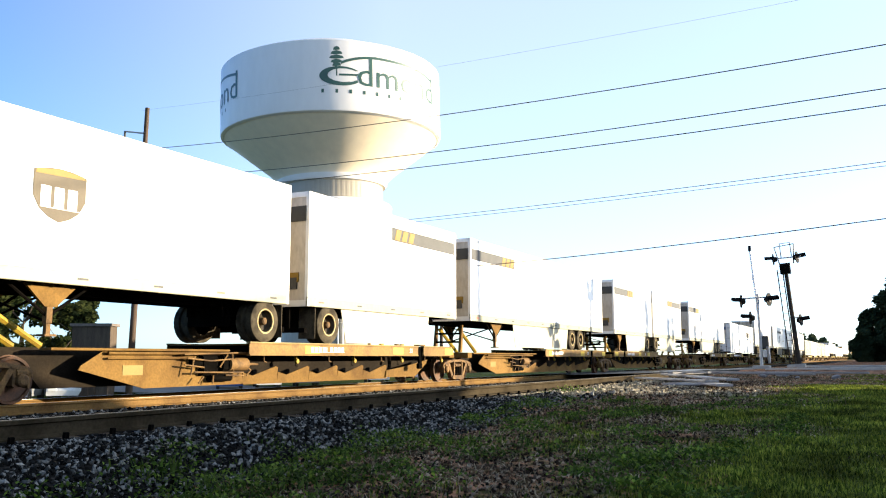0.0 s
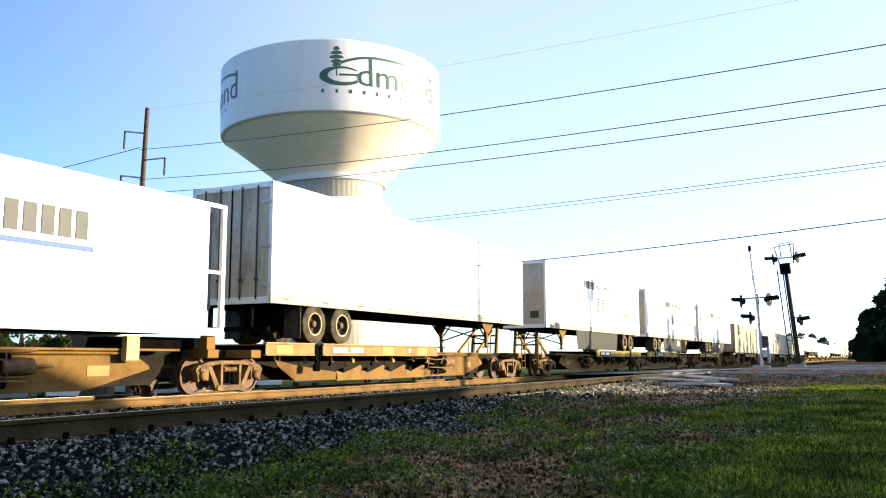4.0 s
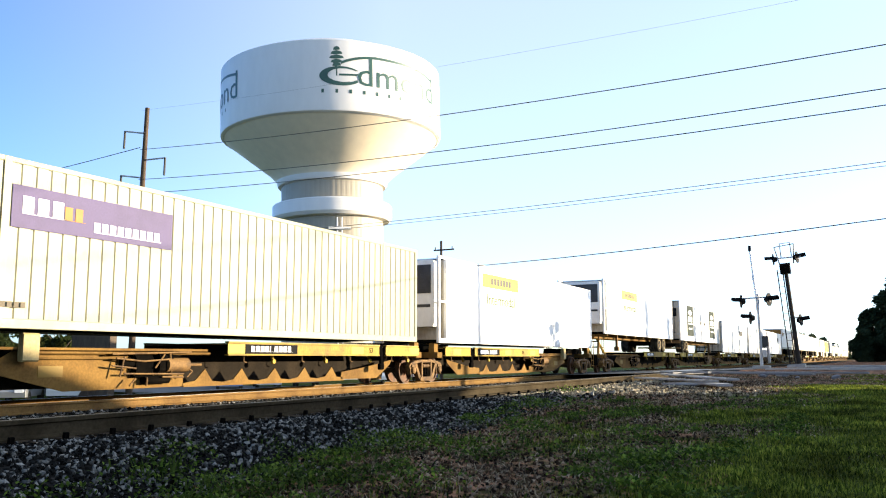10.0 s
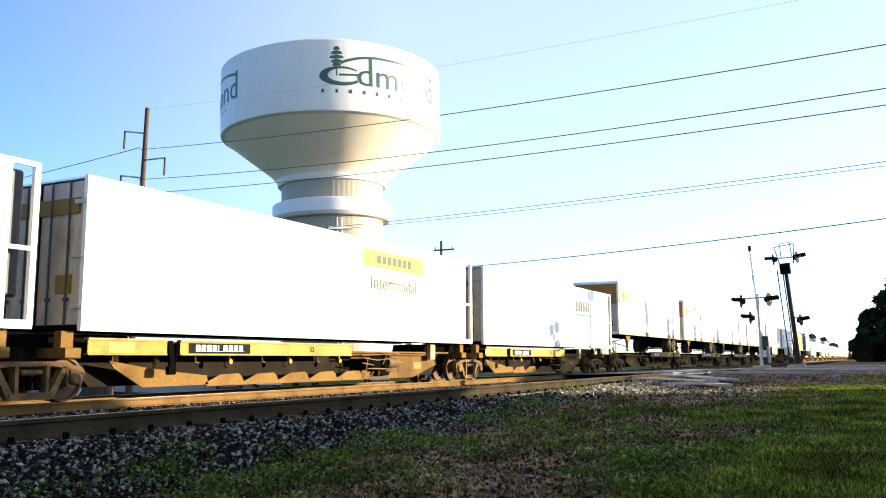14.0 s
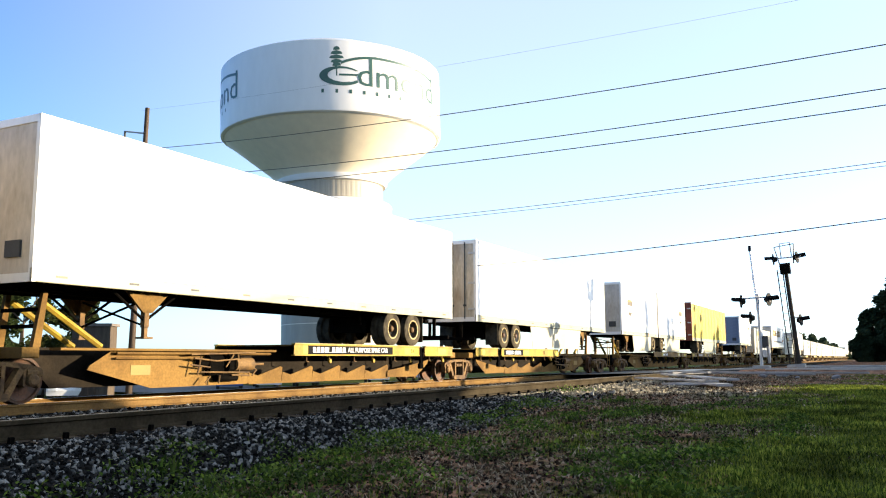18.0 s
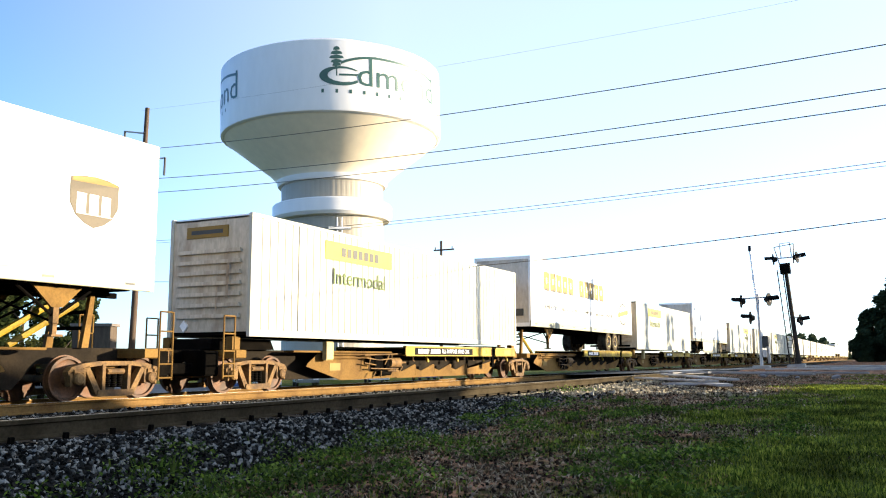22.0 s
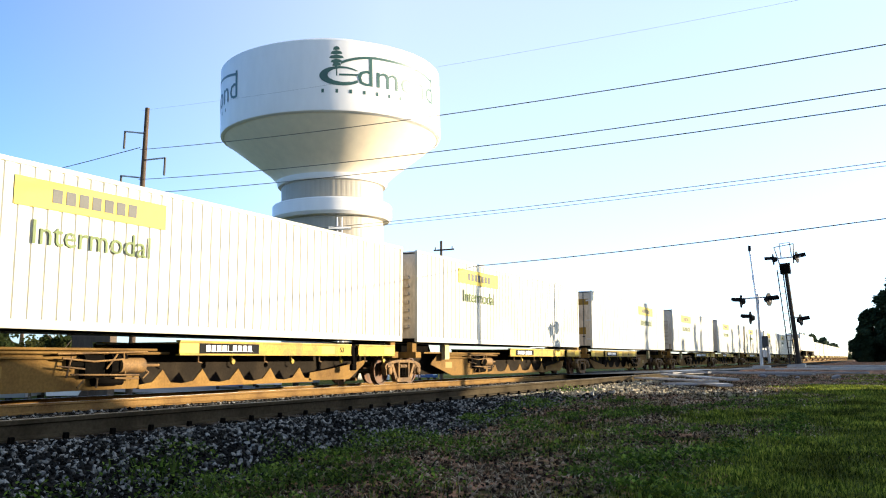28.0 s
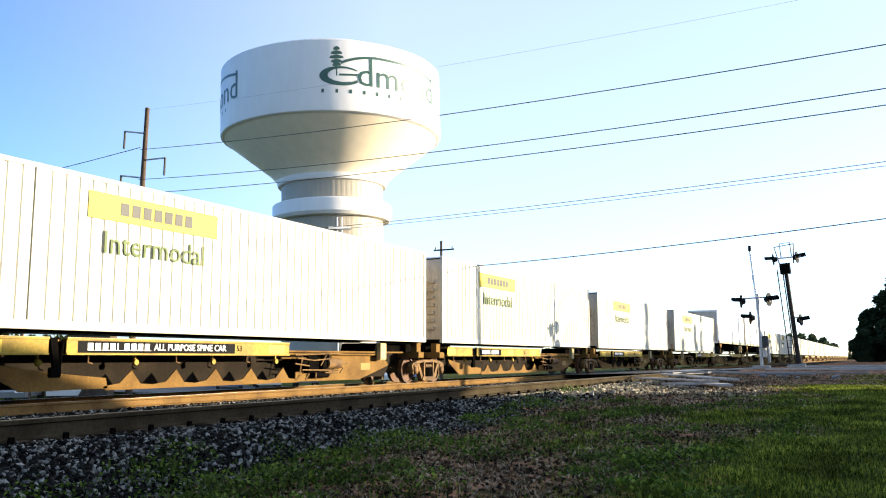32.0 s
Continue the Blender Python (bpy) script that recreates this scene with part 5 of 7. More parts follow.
def carrier_mark(c, low=True, dz=0.0, reefer=False):
    u0, u1 = (2.95, 6.4) if low else (9.45, 13.0)
    part("name_panel", Geo().box(HALF + 0.003, HALF + 0.008, u0, u1, 3.42 + dz, 3.93 + dz), M["m_yellow"], c, "yellow name panel", key=("npan", u0, dz))
    bars("name_marking", u0 + 0.75, u1 - 0.7, 3.56 + dz, 3.80 + dz, 7, M["m_grey"], c, label="grey bars in place of a name")
    side_words("Intermodal", 0.62, (u0 + u1) / 2, 2.97 + dz, M["m_green"], c, stretch=1.0)


def word_mark(c, u0, u1, z0, z1, dz=0.0):
    bars("name_marking", u0, u1, z0, z1, 6, M["m_grey"], c, label="grey bars in place of a name")
    part("underline", Geo().box(HALF + 0.003, HALF + 0.009, u0 - 0.05, u1 + 0.05, z0 - 0.22, z0 - 0.12), M["m_blue"], c, "blue underline")


def road_sign_mark(c):
    """Slanted block bars, a plain word, and a grey crest with a light road in it."""
    bars("name_marking", 5.45, 7.2, 4.28, 4.66, 5, M["m_grey"], c, label="grey outlined bars in place of a name")
    side_words("INTERMODAL", 0.46, 9.1, 4.42, M["m_grey"], c, stretch=1.12)
    o = [(-0.90, 0.40), (0, 0.52), (0.90, 0.40), (0.66, -0.30), (0, -0.54), (-0.66, -0.30)]
    for name, grow, x, paint, words in (("crest", 1.0, 0.003, "m_grey", "dark grey six-sided crest"), ("crest_edge", 0.95, 0.007, "m_white", "white inner line"), ("crest_field", 0.87, 0.011, "m_grey", "dark grey field")):
        part(name, Geo().slab([(8.2 + a * grow, 3.48 + b * grow) for a, b in o], HALF + x, HALF + x + 0.004), M[paint], c, words)
    for b, w in ((0.26, 0.70), (0.12, 0.66), (-0.02, 0.62), (-0.16, 0.56)):
        part("crest_stripe", Geo().box(HALF + 0.016, HALF + 0.019, 8.2 - w, 8.2 + w, 3.465 + b, 3.495 + b), M["m_white"], c)
    part("crest_road", Geo().slab([(7.92, 3.06), (8.44, 3.06), (8.27, 3.90), (8.11, 3.90)], HALF + 0.020, HALF + 0.023), M["m_white"], c, "white road running up the crest")
    part("crest_line", Geo().slab([(8.13, 3.10), (8.23, 3.10), (8.20, 3.84), (8.17, 3.84)], HALF + 0.024, HALF + 0.026), M["m_grey"], c)
    part("small_emblem", Geo().slab([(13.0 + 0.52 * math.cos(k * 0.5236), 3.24 + 0.12 * math.sin(k * 0.5236)) for k in range(12)], HALF + 0.003, HALF + 0.008), M["m_yellow"], c, "small green-yellow oval")


for i in (0, 26):
    shield_mark(CARGO[i], 1.85)
for i in (27, 29):
    shield_mark(CARGO[i], 7.0)
for i, low in ((1, False), (2, True), (3, True), (4, False), (5, True)):
    band_mark(CARGO[i], low, True)
for i in (8, 9, 10):
    road_sign_mark(CARGO[i])
for i in (9, 10):
    for k in range(2):
        part("placard", Geo().slab([(9.2 + k * 0.42, 1.62), (9.41 + k * 0.42, 1.83), (9.2 + k * 0.42, 2.04), (8.99 + k * 0.42, 1.83)], 1.266, 1.272), M["m_white"], CARGO[i], "white diamond placard")
word_mark(CARGO[6], 10.9, 13.05, 2.98, 3.50)
word_mark(CARGO[12], 2.8, 4.95, 2.98, 3.50)
word_mark(CARGO[18], 10.7, 12.9, 3.05, 3.55)
word_mark(CARGO[20], 10.7, 12.9, 3.05, 3.55)
for i, u0, u1 in ((13, 2.48, 6.09), (14, 2.0, 5.66)):
    part("name_panel", Geo().box(HALF + 0.003, HALF + 0.008, u0, u1, 3.02, 3.76), M["m_purple"], CARGO[i], "dark purple name panel")
    bars("name_marking", u0 + 0.2, u0 + 1.1, 3.28, 3.58, 3, M["m_white"], CARGO[i], label="white bars")
    bars("name_marking", u0 + 1.05, u0 + 1.5, 3.28, 3.52, 2, M["m_orange"], CARGO[i], label="orange bars")
    bars("small_marking", u0 + 1.7, u1 - 0.3, 3.14, 3.32, 9, M["m_white"], CARGO[i], label="white small bars")
    part("end_panel", Geo().box(-1.05, 0.85, -0.012, 0.03, 3.72, 4.06), M["m_purple"], CARGO[i], "dark purple panel on the end")
    lettering("lettering", "InterModal", 0.24, M["m_white"], CARGO[i], Matrix.Translation((0.05, -0.016, 3.89)) @ FACE)
carrier_mark(CARGO[15])
carrier_mark(CARGO[16], dz=0.72)
for i in (19, 34, 39):
    carrier_mark(CARGO[i], False)
for i in [30, 32, 35, 36, 37, 38, 40, 41, 42, 43, 44, 45] + list(range(48, 56)):
    carrier_mark(CARGO[i])
for u0, u1 in ((2.4, 4.86), (11.75, 14.25)):
    c = CARGO[17]
    part("poster", Geo().box(HALF + 0.003, HALF + 0.008, u0, u1, 2.46, 4.78), M["m_poster"], c, "grey-green poster panel")
    bars("poster_marking", u0 + 0.4, u1 - 0.4, 3.55, 3.95, 4, M["m_white"], c, label="white bars in place of a name")
    bars("small_marking", u0 + 0.45, u1 - 0.45, 3.36, 3.44, 14, M["m_white"], c)
    bars("small_marking", u0 + 0.6, u1 - 0.6, 2.98, 3.08, 10, M["m_white"], c)
    part("emblem", Geo().slab([(u0 + 1.23 + 0.62 * math.cos(k * 0.45), 4.25 + 0.2 * math.sin(k * 0.45)) for k in range(14)], HALF + 0.009, HALF + 0.013), M["m_white"], c, "white oval emblem")
side_words("THE FUTURE", 0.42, 8.6, 3.55, M["m_grey"], CARGO[17], stretch=1.2)
for x in (-0.75, 0.62):
    part("door_panel", Geo().box(x - 0.40, x + 0.40, -0.03, 0.03, 3.85, 4.45), M["m_black"], CARGO[17], "black panel on the door")
for i in (6, 18, 20):
    g = Geo()
    for k in range(6):
        g.prism([(-0.95 + k * 0.31, 3.48), (-0.75 + k * 0.31, 3.48), (-0.66 + k * 0.31, 3.82), (-0.86 + k * 0.31, 3.82)], -0.045, -0.03)
    part("door_marking", g, M["m_blue"], CARGO[i], "blue slanted bars in place of a name")
for i in (19, 34, 39):
    part("door_band", Geo().box(-1.1, 1.1, -0.016, 0.028, 3.50, 3.80), M["m_gold"], CARGO[i], "faded yellow band across the doors")
    part("door_label", Geo().box(0.55, 0.95, -0.016, 0.028, 2.0, 2.35), M["m_gold"], CARGO[i], "faded yellow label")
for i in (21, 22):
    c = CARGO[i]
    part("corner_strip", Geo().box(HALF + 0.014, HALF + 0.018, 0.02, 0.42, 3.83, 5.0), M["m_orange"], c, "orange corner strip")
    part("end_strip", Geo().box(-1.2, 1.2, -0.012, 0.02, 3.83, 4.95), M["m_orange"], c, "orange upper half of the nose")
    ring = [(1.15 + 0.36 * math.cos(k * 0.3142), 4.30 + 0.36 * math.sin(k * 0.3142)) for k in range(20)]
    part("star_disc", Geo().slab(ring, HALF + 0.005, HALF + 0.009), M["m_gold"], c, "golden disc with a star")
    star = [(1.15 + (0.34 if k % 2 == 0 else 0.14) * math.sin(k * math.pi / 5), 4.30 + (0.34 if k % 2 == 0 else 0.14) * math.cos(k * math.pi / 5)) for k in range(10)]
    part("star", Geo().slab(star, HALF + 0.010, HALF + 0.013), M["m_orange"], c, "orange star")
    for k in range(4):
        part("wing_bar", Geo().slab([(1.55, 4.52 - k * 0.14), (4.0 - k * 0.55, 4.52 - k * 0.14), (3.8 - k * 0.55, 4.42 - k * 0.14), (1.55, 4.42 - k * 0.14)], HALF + 0.005, HALF + 0.009), M["m_gold"], c, "golden wing bar")
c = CARGO[31]
for k in range(11):
    if k == 5:
        continue
    u = 1.6 + k * 0.82
    part("letter_shadow", Geo().slab([(u + 0.05, 3.74), (u + 0.70, 3.74), (u + 0.70, 4.52), (u + 0.05, 4.52)], HALF + 0.005, HALF + 0.008), M["m_grey"], c, "grey drop shadow")
    part("letter_block", Geo().slab([(u, 3.79), (u + 0.22, 3.79), (u + 0.28, 3.86), (u + 0.36, 3.86), (u + 0.42, 3.79), (u + 0.70, 3.79), (u + 0.70, 4.50), (u + 0.62, 4.58), (u, 4.58)], HALF + 0.009, HALF + 0.013), M["m_gold"], c, "golden block in place of a letter")
    part("letter_hole", Geo().slab([(u + 0.27, 4.06), (u + 0.38, 4.06), (u + 0.38, 4.32), (u + 0.27, 4.32)], HALF + 0.014, HALF + 0.016), M["white"], c)
side_words("AMERICA'S LARGEST & MOST COMPLETE CREATIVE CENTERS", 0.29, 7.0, 3.02, M["m_grey"], c, stretch=1.35)
ring = [(14.35 + 0.9 * math.cos(k * 0.2618), 3.25 + 0.62 * math.sin(k * 0.2618)) for k in range(24)]
part("stamp", Geo().slab(ring, HALF + 0.005, HALF + 0.009), M["m_grey"], c, "round stamp with a pale band")
part("stamp_inner", Geo().slab([(14.35 + (a - 14.35) * 0.82, 3.25 + (b - 3.25) * 0.82) for a, b in ring], HALF + 0.010, HALF + 0.012), M["white"], c)
part("stamp_band", Geo().slab([(13.3, 3.05), (15.4, 3.30), (15.4, 3.55), (13.3, 3.30)], HALF + 0.013, HALF + 0.016), M["m_orange"], c, "orange banner")
for i, u in ((3, 0.6), (31, 0.75), (33, 0.7), (28, 15.3)):
    side_words("53", 0.30, u, 2.72, M["m_grey"], CARGO[i]) if i != 3 else None
# curtain posts of the yellow trailer
for k in range(1, 11):
    part("curtain_seam", lambda: Geo().box(HALF + 0.001, HALF + 0.012, -0.025, 0.025, 2.38, 5.0), M["m_orange"], CARGO[28], at=(0, k * 1.47, 0), key="cseam")
# plain grey labels low on the container sides
for i in (13, 14):
    bars("side_code", 1.0, 2.4, 1.66, 1.75, 11, M["m_brown"], CARGO[i], label="grey bars in place of a number")


# ---- water tower ----
TX, TY = -54.9, 78.2
tower = thing("water_tower", "white and beige water tower with a fluted column", "water tower", at=(TX, TY, 0))
tower.matrix_basis = Matrix.Translation((TX + 0.55, TY + 0.28, -0.5)) @ Matrix.Rotation(radians(-1.2), 4, Vector((-0.459, 0.888, 0)))
def flutes(k):
    return 1.0 if k % 3 in (0, 1) else 0.9975
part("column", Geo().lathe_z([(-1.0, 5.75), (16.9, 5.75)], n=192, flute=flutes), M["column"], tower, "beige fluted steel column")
part("lower_ring", Geo().lathe_z([(16.6, 5.7), (16.65, 6.45), (17.0, 6.75), (18.3, 6.75), (18.45, 6.6), (18.5, 5.7)], n=96), M["tank"], tower, "white steel ring", smooth=True)
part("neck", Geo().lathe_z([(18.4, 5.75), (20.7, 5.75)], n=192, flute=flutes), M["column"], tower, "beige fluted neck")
part("upper_ring", Geo().lathe_z([(20.55, 5.7), (20.6, 6.1), (20.9, 6.25), (21.2, 6.3), (21.25, 6.0)], n=96), M["tank"], tower, "white steel ring", smooth=True)
part("cone", Geo().lathe_z([(21.0, 6.2), (21.4, 6.35), (22.3, 7.3), (25.9, 12.0), (26.2, 12.25)], n=128), M["tan"], tower, "beige conical underside", smooth=True)
part("tank", Geo().lathe_z([(26.0, 12.15), (26.15, 12.45), (26.3, 12.5), (33.55, 12.5), (33.6, 12.35), (33.9, 11.8), (35.5, 8.0), (36.2, 4.0), (36.4, 0.0)], n=128), M["tank"], tower, "white tank with dark green lettering", smooth=True)


# ---- tower lettering, bent onto the tank ----
def on_tank(me, angle, z, r=12.53):
    """Bends a flat mesh (x to the right, y up, centred) onto the tank."""
    for v in me.vertices:
        x, y, d = v.co
        a = radians(angle) + x / r
        v.co = ((r + d) * math.cos(a), (r + d) * math.sin(a), z + y)
    me.update()


def tank_words(words, size, angle, z, stretch=1.0, rise=0.0):
    ob = lettering("lettering", words, size, M["m_teal"], tower, Matrix.Identity(4), stretch)
    ob.data = ob.data.copy()
    bm = bmesh.new()
    bm.from_mesh(ob.data)
    top = max(v.co.y for v in bm.verts)
    for v in bm.verts:
        if v.co.y > top - 0.25:
            v.co.y += rise
    for k in range(-30, 31):
        bmesh.ops.bisect_plane(bm, geom=bm.verts[:] + bm.edges[:] + bm.faces[:], plane_co=(k * 0.5, 0, 0), plane_no=(1, 0, 0))
    bm.to_mesh(ob.data)
    bm.free()
    on_tank(ob.data, angle, z)
    ob["label"] = "dark green painted letters"
    return ob


def tank_shape(name, pts, angle, z, label):
    """A flat painted shape of (x, y) points, as a strip fan cut fine enough to bend."""
    g = Geo()
    n = len(pts)
    g.v = [(x, y, 0.0) for x, y in pts]
    g.f = [tuple(range(n))]
    me = bpy.data.meshes.new(name)
    me.from_pydata(g.v, [], g.f)
    bm = bmesh.new()
    bm.from_mesh(me)
    bmesh.ops.triangulate(bm, faces=bm.faces[:])
    for k in range(-24, 25):
        bmesh.ops.bisect_plane(bm, geom=bm.verts[:] + bm.edges[:] + bm.faces[:], plane_co=(k * 0.5, 0, 0), plane_no=(1, 0, 0))
    bm.to_mesh(me)
    bm.free()
    on_tank(me, angle, z)
    me.materials.append(M["m_teal"])
    ob = new(name, me)
    ob.parent = tower
    ob["label"] = label
    return ob


def town_mark(angle):
    """The swash initial with its arc and tree, the rest of the name, and a line too small to read."""
    tank_words("dmond", 3.6, angle + 32.6, 29.95, 1.09, 0.5)
    outer = [(2.2 * math.cos(w), 1.02 * math.sin(w)) for w in [radians(k) for k in range(35, 331, 12)]]
    inner = [(0.35 + 1.7 * math.cos(w), 0.08 + 0.72 * math.sin(w)) for w in [radians(k) for k in range(322, 40, -12)]]
    tank_shape("swash_initial", outer + inner, angle, 29.75, "dark green crescent-shaped initial")
    tank_shape("initial_bar", [(-0.2, 0.02), (1.9, 0.10), (2.0, 0.30), (-0.2, 0.22)], angle, 29.75, "dark green bar of the initial")
    arc = [(x, 0.9 + 1.0 * math.sin(math.pi / 2 * min(1.0, (x + 0.2) / 4.2)) ** 0.7 - 0.02 * max(0.0, x - 7.0) ** 2) for x in [k * 0.5 for k in range(0, 26)]]
    tank_shape("arc", arc + [(x, y - 0.28) for x, y in reversed(arc)], angle, 30.2, "dark green arc over the letters")
    for k, (w, y) in enumerate(((0.35, 2.9), (0.6, 2.45), (0.75, 2.0), (0.6, 1.55), (0.45, 1.2))):
        tank_shape("tree_tier", [(-w, y - 0.16), (-w * 0.3, y - 0.22), (w, y - 0.12), (w * 0.8, y + 0.12), (0.0, y + 0.24), (-w * 0.8, y + 0.1)], angle - 2, 29.75, "dark green tree symbol")
    tank_shape("tree_stem", [(-0.07, 0.0), (0.07, 0.0), (0.07, 1.3), (-0.07, 1.3)], angle - 2, 29.75, "dark green tree stem")
    for k in range(9):
        tank_shape("small_letter_bar", [(-0.13, -0.2), (0.13, -0.2), (0.13, 0.2), (-0.13, 0.2)], angle - 8.5 + k * 6.5, 28.15, "small dark bar")


town_mark(-51.0)
town_mark(-164.6)
for z in (5.0, 10.6):
    part("weld_seam", Geo().lathe_z([(z, 5.74), (z + 0.02, 5.77), (z + 0.06, 5.77), (z + 0.08, 5.74)], n=96), M["tan"], tower, smooth=True)
lad = Geo()
a = radians(-48)
for s in (-0.25, 0.25):
    lad.tube((5.86 * math.cos(a) - s * math.sin(a), 5.86 * math.sin(a) + s * math.cos(a), 0), (5.86 * math.cos(a) - s * math.sin(a), 5.86 * math.sin(a) + s * math.cos(a), 16.3), 0.09, n=6)
part("riser_pipe", lad, M["tank"], tower, "white pipes running up the column")
part("cross_arm", Geo().tube((5.95 * math.cos(a) + 1.2 * math.sin(a), 5.95 * math.sin(a) - 1.2 * math.cos(a), 15.1), (5.95 * math.cos(a) - 1.2 * math.sin(a), 5.95 * math.sin(a) + 1.2 * math.cos(a), 15.1), 0.16, n=6), M["tank"], tower, "white cross arm")

# ---- poles and wires ----
def bent_tube(pts, r, n=5):
    """One round bar through a row of points."""
    g, m = Geo(), len(pts)
    P = [Vector(p) for p in pts]
    for k, p in enumerate(P):
        d = (P[min(k + 1, m - 1)] - P[max(k - 1, 0)]).normalized()
        s = d.cross(Vector((0.13, 0.31, 0.94))).normalized()
        t = d.cross(s)
        g.v += [tuple(p + (s * math.cos(6.2832 * j / n) + t * math.sin(6.2832 * j / n)) * r) for j in range(n)]
    g.f = [(k * n + j, k * n + (j + 1) % n, (k + 1) * n + (j + 1) % n, (k + 1) * n + j) for k in range(m - 1) for j in range(n)]
    return g


PA, PC, PD = Vector((-35.75, 32.65)), Vector((12.0, 22.5)), Vector((-80.4, 41.9))
pole_a = thing("utility_pole", "tall weathered wooden utility pole with stand-off insulators and wires", "utility pole", "utility poles", pose(PA.x, PA.y, -0.6, 0, 1.6, 0))
part("pole", Geo().tube((0, 0, -0.9), (0, 0, 15.2), 0.19, 0.12, 12), M["wood"], pole_a, smooth=True)
for y, z in ((-1.25, 12.9), (1.25, 11.4), (-1.3, 10.4)):
    part("standoff_arm", Geo().tube((0, 0, z + 0.85), (y * 0.9, y * 0.35, z + 0.98), 0.045, n=6), M["galv"], pole_a, "thin grey stand-off arm")
    part("insulator", Geo().tube((y * 0.9, y * 0.35, z), (y * 0.9, y * 0.35, z + 1.0), 0.06, n=8), M["m_grey"], pole_a, "hanging insulator")
part("crossarm", Geo().box(-1.0, 1.0, -0.06, 0.06, 7.75, 7.88), M["wood"], pole_a)
part("transformer_bracket", Geo().box(-0.7, 0.2, -0.05, 0.05, 7.3, 7.4), M["wood"], pole_a)
pole_c = copy_thing(pole_a, pose(PC.x, PC.y, -0.3, 0, 0, 20))
# unseen pole without wires, added only for its shadow on the train
shadow_pole = copy_thing(pole_a, pose(12.5, 44.3, -0.2, 0, 2.5, 20))
pole_b = thing("utility_pole", "weathered wooden utility pole with one crossarm behind the tracks", "utility pole", "utility poles", pose(-34.6, 66.6, -0.6))
part("pole", Geo().tube((0, 0, -0.9), (0, 0, 11.9), 0.17, 0.11, 12), M["wood"], pole_b, smooth=True)
part("crossarm", Geo().box(-0.75, 1.3, -0.06, 0.06, 11.0, 11.13), M["wood"], pole_b)
for x in (-0.6, 1.1):
    part("insulator", Geo().tube((x, 0, 11.13), (x, 0, 11.35), 0.05, n=8), M["m_grey"], pole_b)


def wire(a, b, za, zm, zb, r=0.018, steps=20, label="dark overhead wire strung between poles"):
    pts = []
    for k in range(steps + 1):
        u = k / steps
        z = za * (1 - u) * (1 - 2 * u) + zm * 4 * u * (1 - u) + zb * u * (2 * u - 1)
        pts.append((a.x + (b.x - a.x) * u, a.y + (b.y - a.y) * u, z))
    tagged(part("overhead_wire", bent_tube(pts, r), M["cable"]), label, "wire", "overhead wires")


for za, zm, zb, r in ((12.28, 9.96, 8.77, 0.017), (10.59, 8.56, 7.74, 0.017), (9.80, 8.04, 7.29, 0.017), (7.12, 6.12, 6.09, 0.011), (7.00, 6.00, 5.98, 0.009), (4.95, 4.15, 5.18, 0.016), (14.52, 11.89, 10.3, 0.0035)):
    wire(PA, PC, za, zm, zb, r)
for za, zm, zb in ((12.4, 12.9, 14.0), (10.0, 10.0, 11.4), (10.05, 10.9, 12.6), (4.9, 4.0, 5.5)):
    wire(PA, PD, za, zm, zb, 0.022)


# ---- crossing signals ----
def flasher(parent, x, y, z, turn):
    f = new("flasher")
    f.parent = parent
    f.matrix_basis = pose(x, y, z, 0, 0, turn)
    part("background_disc", lambda: Geo().tube((0, -0.01, 0), (0, 0.02, 0), 0.25, n=20), M["m_black"], f, "black round background", key="fdisc", smooth=False)
    part("hood", lambda: hood_geo(), M["m_black"], f, "black lamp hood", key="fhood")
    part("lens", lambda: Geo().tube((0, -0.04, 0), (0, -0.01, 0), 0.10, n=16), M["lens"], f, "dark red lens", key="flens")
    part("lamp_case", lambda: Geo().tube((0, 0.02, 0), (0, 0.16, 0), 0.14, 0.09, 14), M["m_black"], f, key="fcase")
    return f


def hood_geo():
    g = Geo()
    n = 10
    for k in range(n):
        a0, a1 = math.pi * k / n - 0.2, math.pi * (k + 1) / n - 0.2
        for r in (0.135,):
            g.quad((r * math.cos(a0), -0.01, r * math.sin(a0)), (r * math.cos(a1), -0.01, r * math.sin(a1)), (r * math.cos(a1), -0.34, r * math.sin(a1) + 0.02), (r * math.cos(a0), -0.34, r * math.sin(a0) + 0.02))
    return g


gate = thing("crossing_gate", "silver level-crossing mast with flashing-light pairs and raised gate arm", "crossing signal", at=pose(-4.85, 41.0, 0.272) @ Matrix.Scale(1.206, 4))
part("foundation", Geo().bevel_box(-0.3, 0.3, -0.3, 0.3, -0.3, 0.14, 0.03), M["concrete"], gate, "pale concrete footing")
part("mast", Geo().tube((0, 0, 0.1), (-0.02, 0, 2.85), 0.06, 0.055, 12), M["galv"], gate, smooth=True)
part("light_bar", Geo().tube((-0.62, 0, 2.68), (0.42, 0, 2.72), 0.03, n=8), M["galv"], gate)
flasher(gate, -0.64, 0, 2.58, -72)
flasher(gate, 0.38, 0, 2.62, 72)
flasher(gate, -0.36, 0.25, 1.95, -72)
part("gate_arm", Geo().tube((0.06, 0.15, 0.9), (-0.26, 0.15, 4.75), 0.06, 0.035, 8), M["m_white"], gate, "white raised gate arm")
for z in (2.3, 3.5, 4.62):
    part("arm_lamp", Geo().bevel_box(-0.05, 0.05, -0.05, 0.05, -0.11, 0.11, 0.015), M["m_white"] if z < 4 else M["m_black"], gate, "small gate-arm lamp", at=(0.06 - 0.0831 * (z - 0.9), 0.12, z))
part("gate_motor", Geo().bevel_box(0.02, 0.26, 0.02, 0.30, 0.80, 1.25, 0.03), M["m_grey"], gate, "grey gate mechanism case")
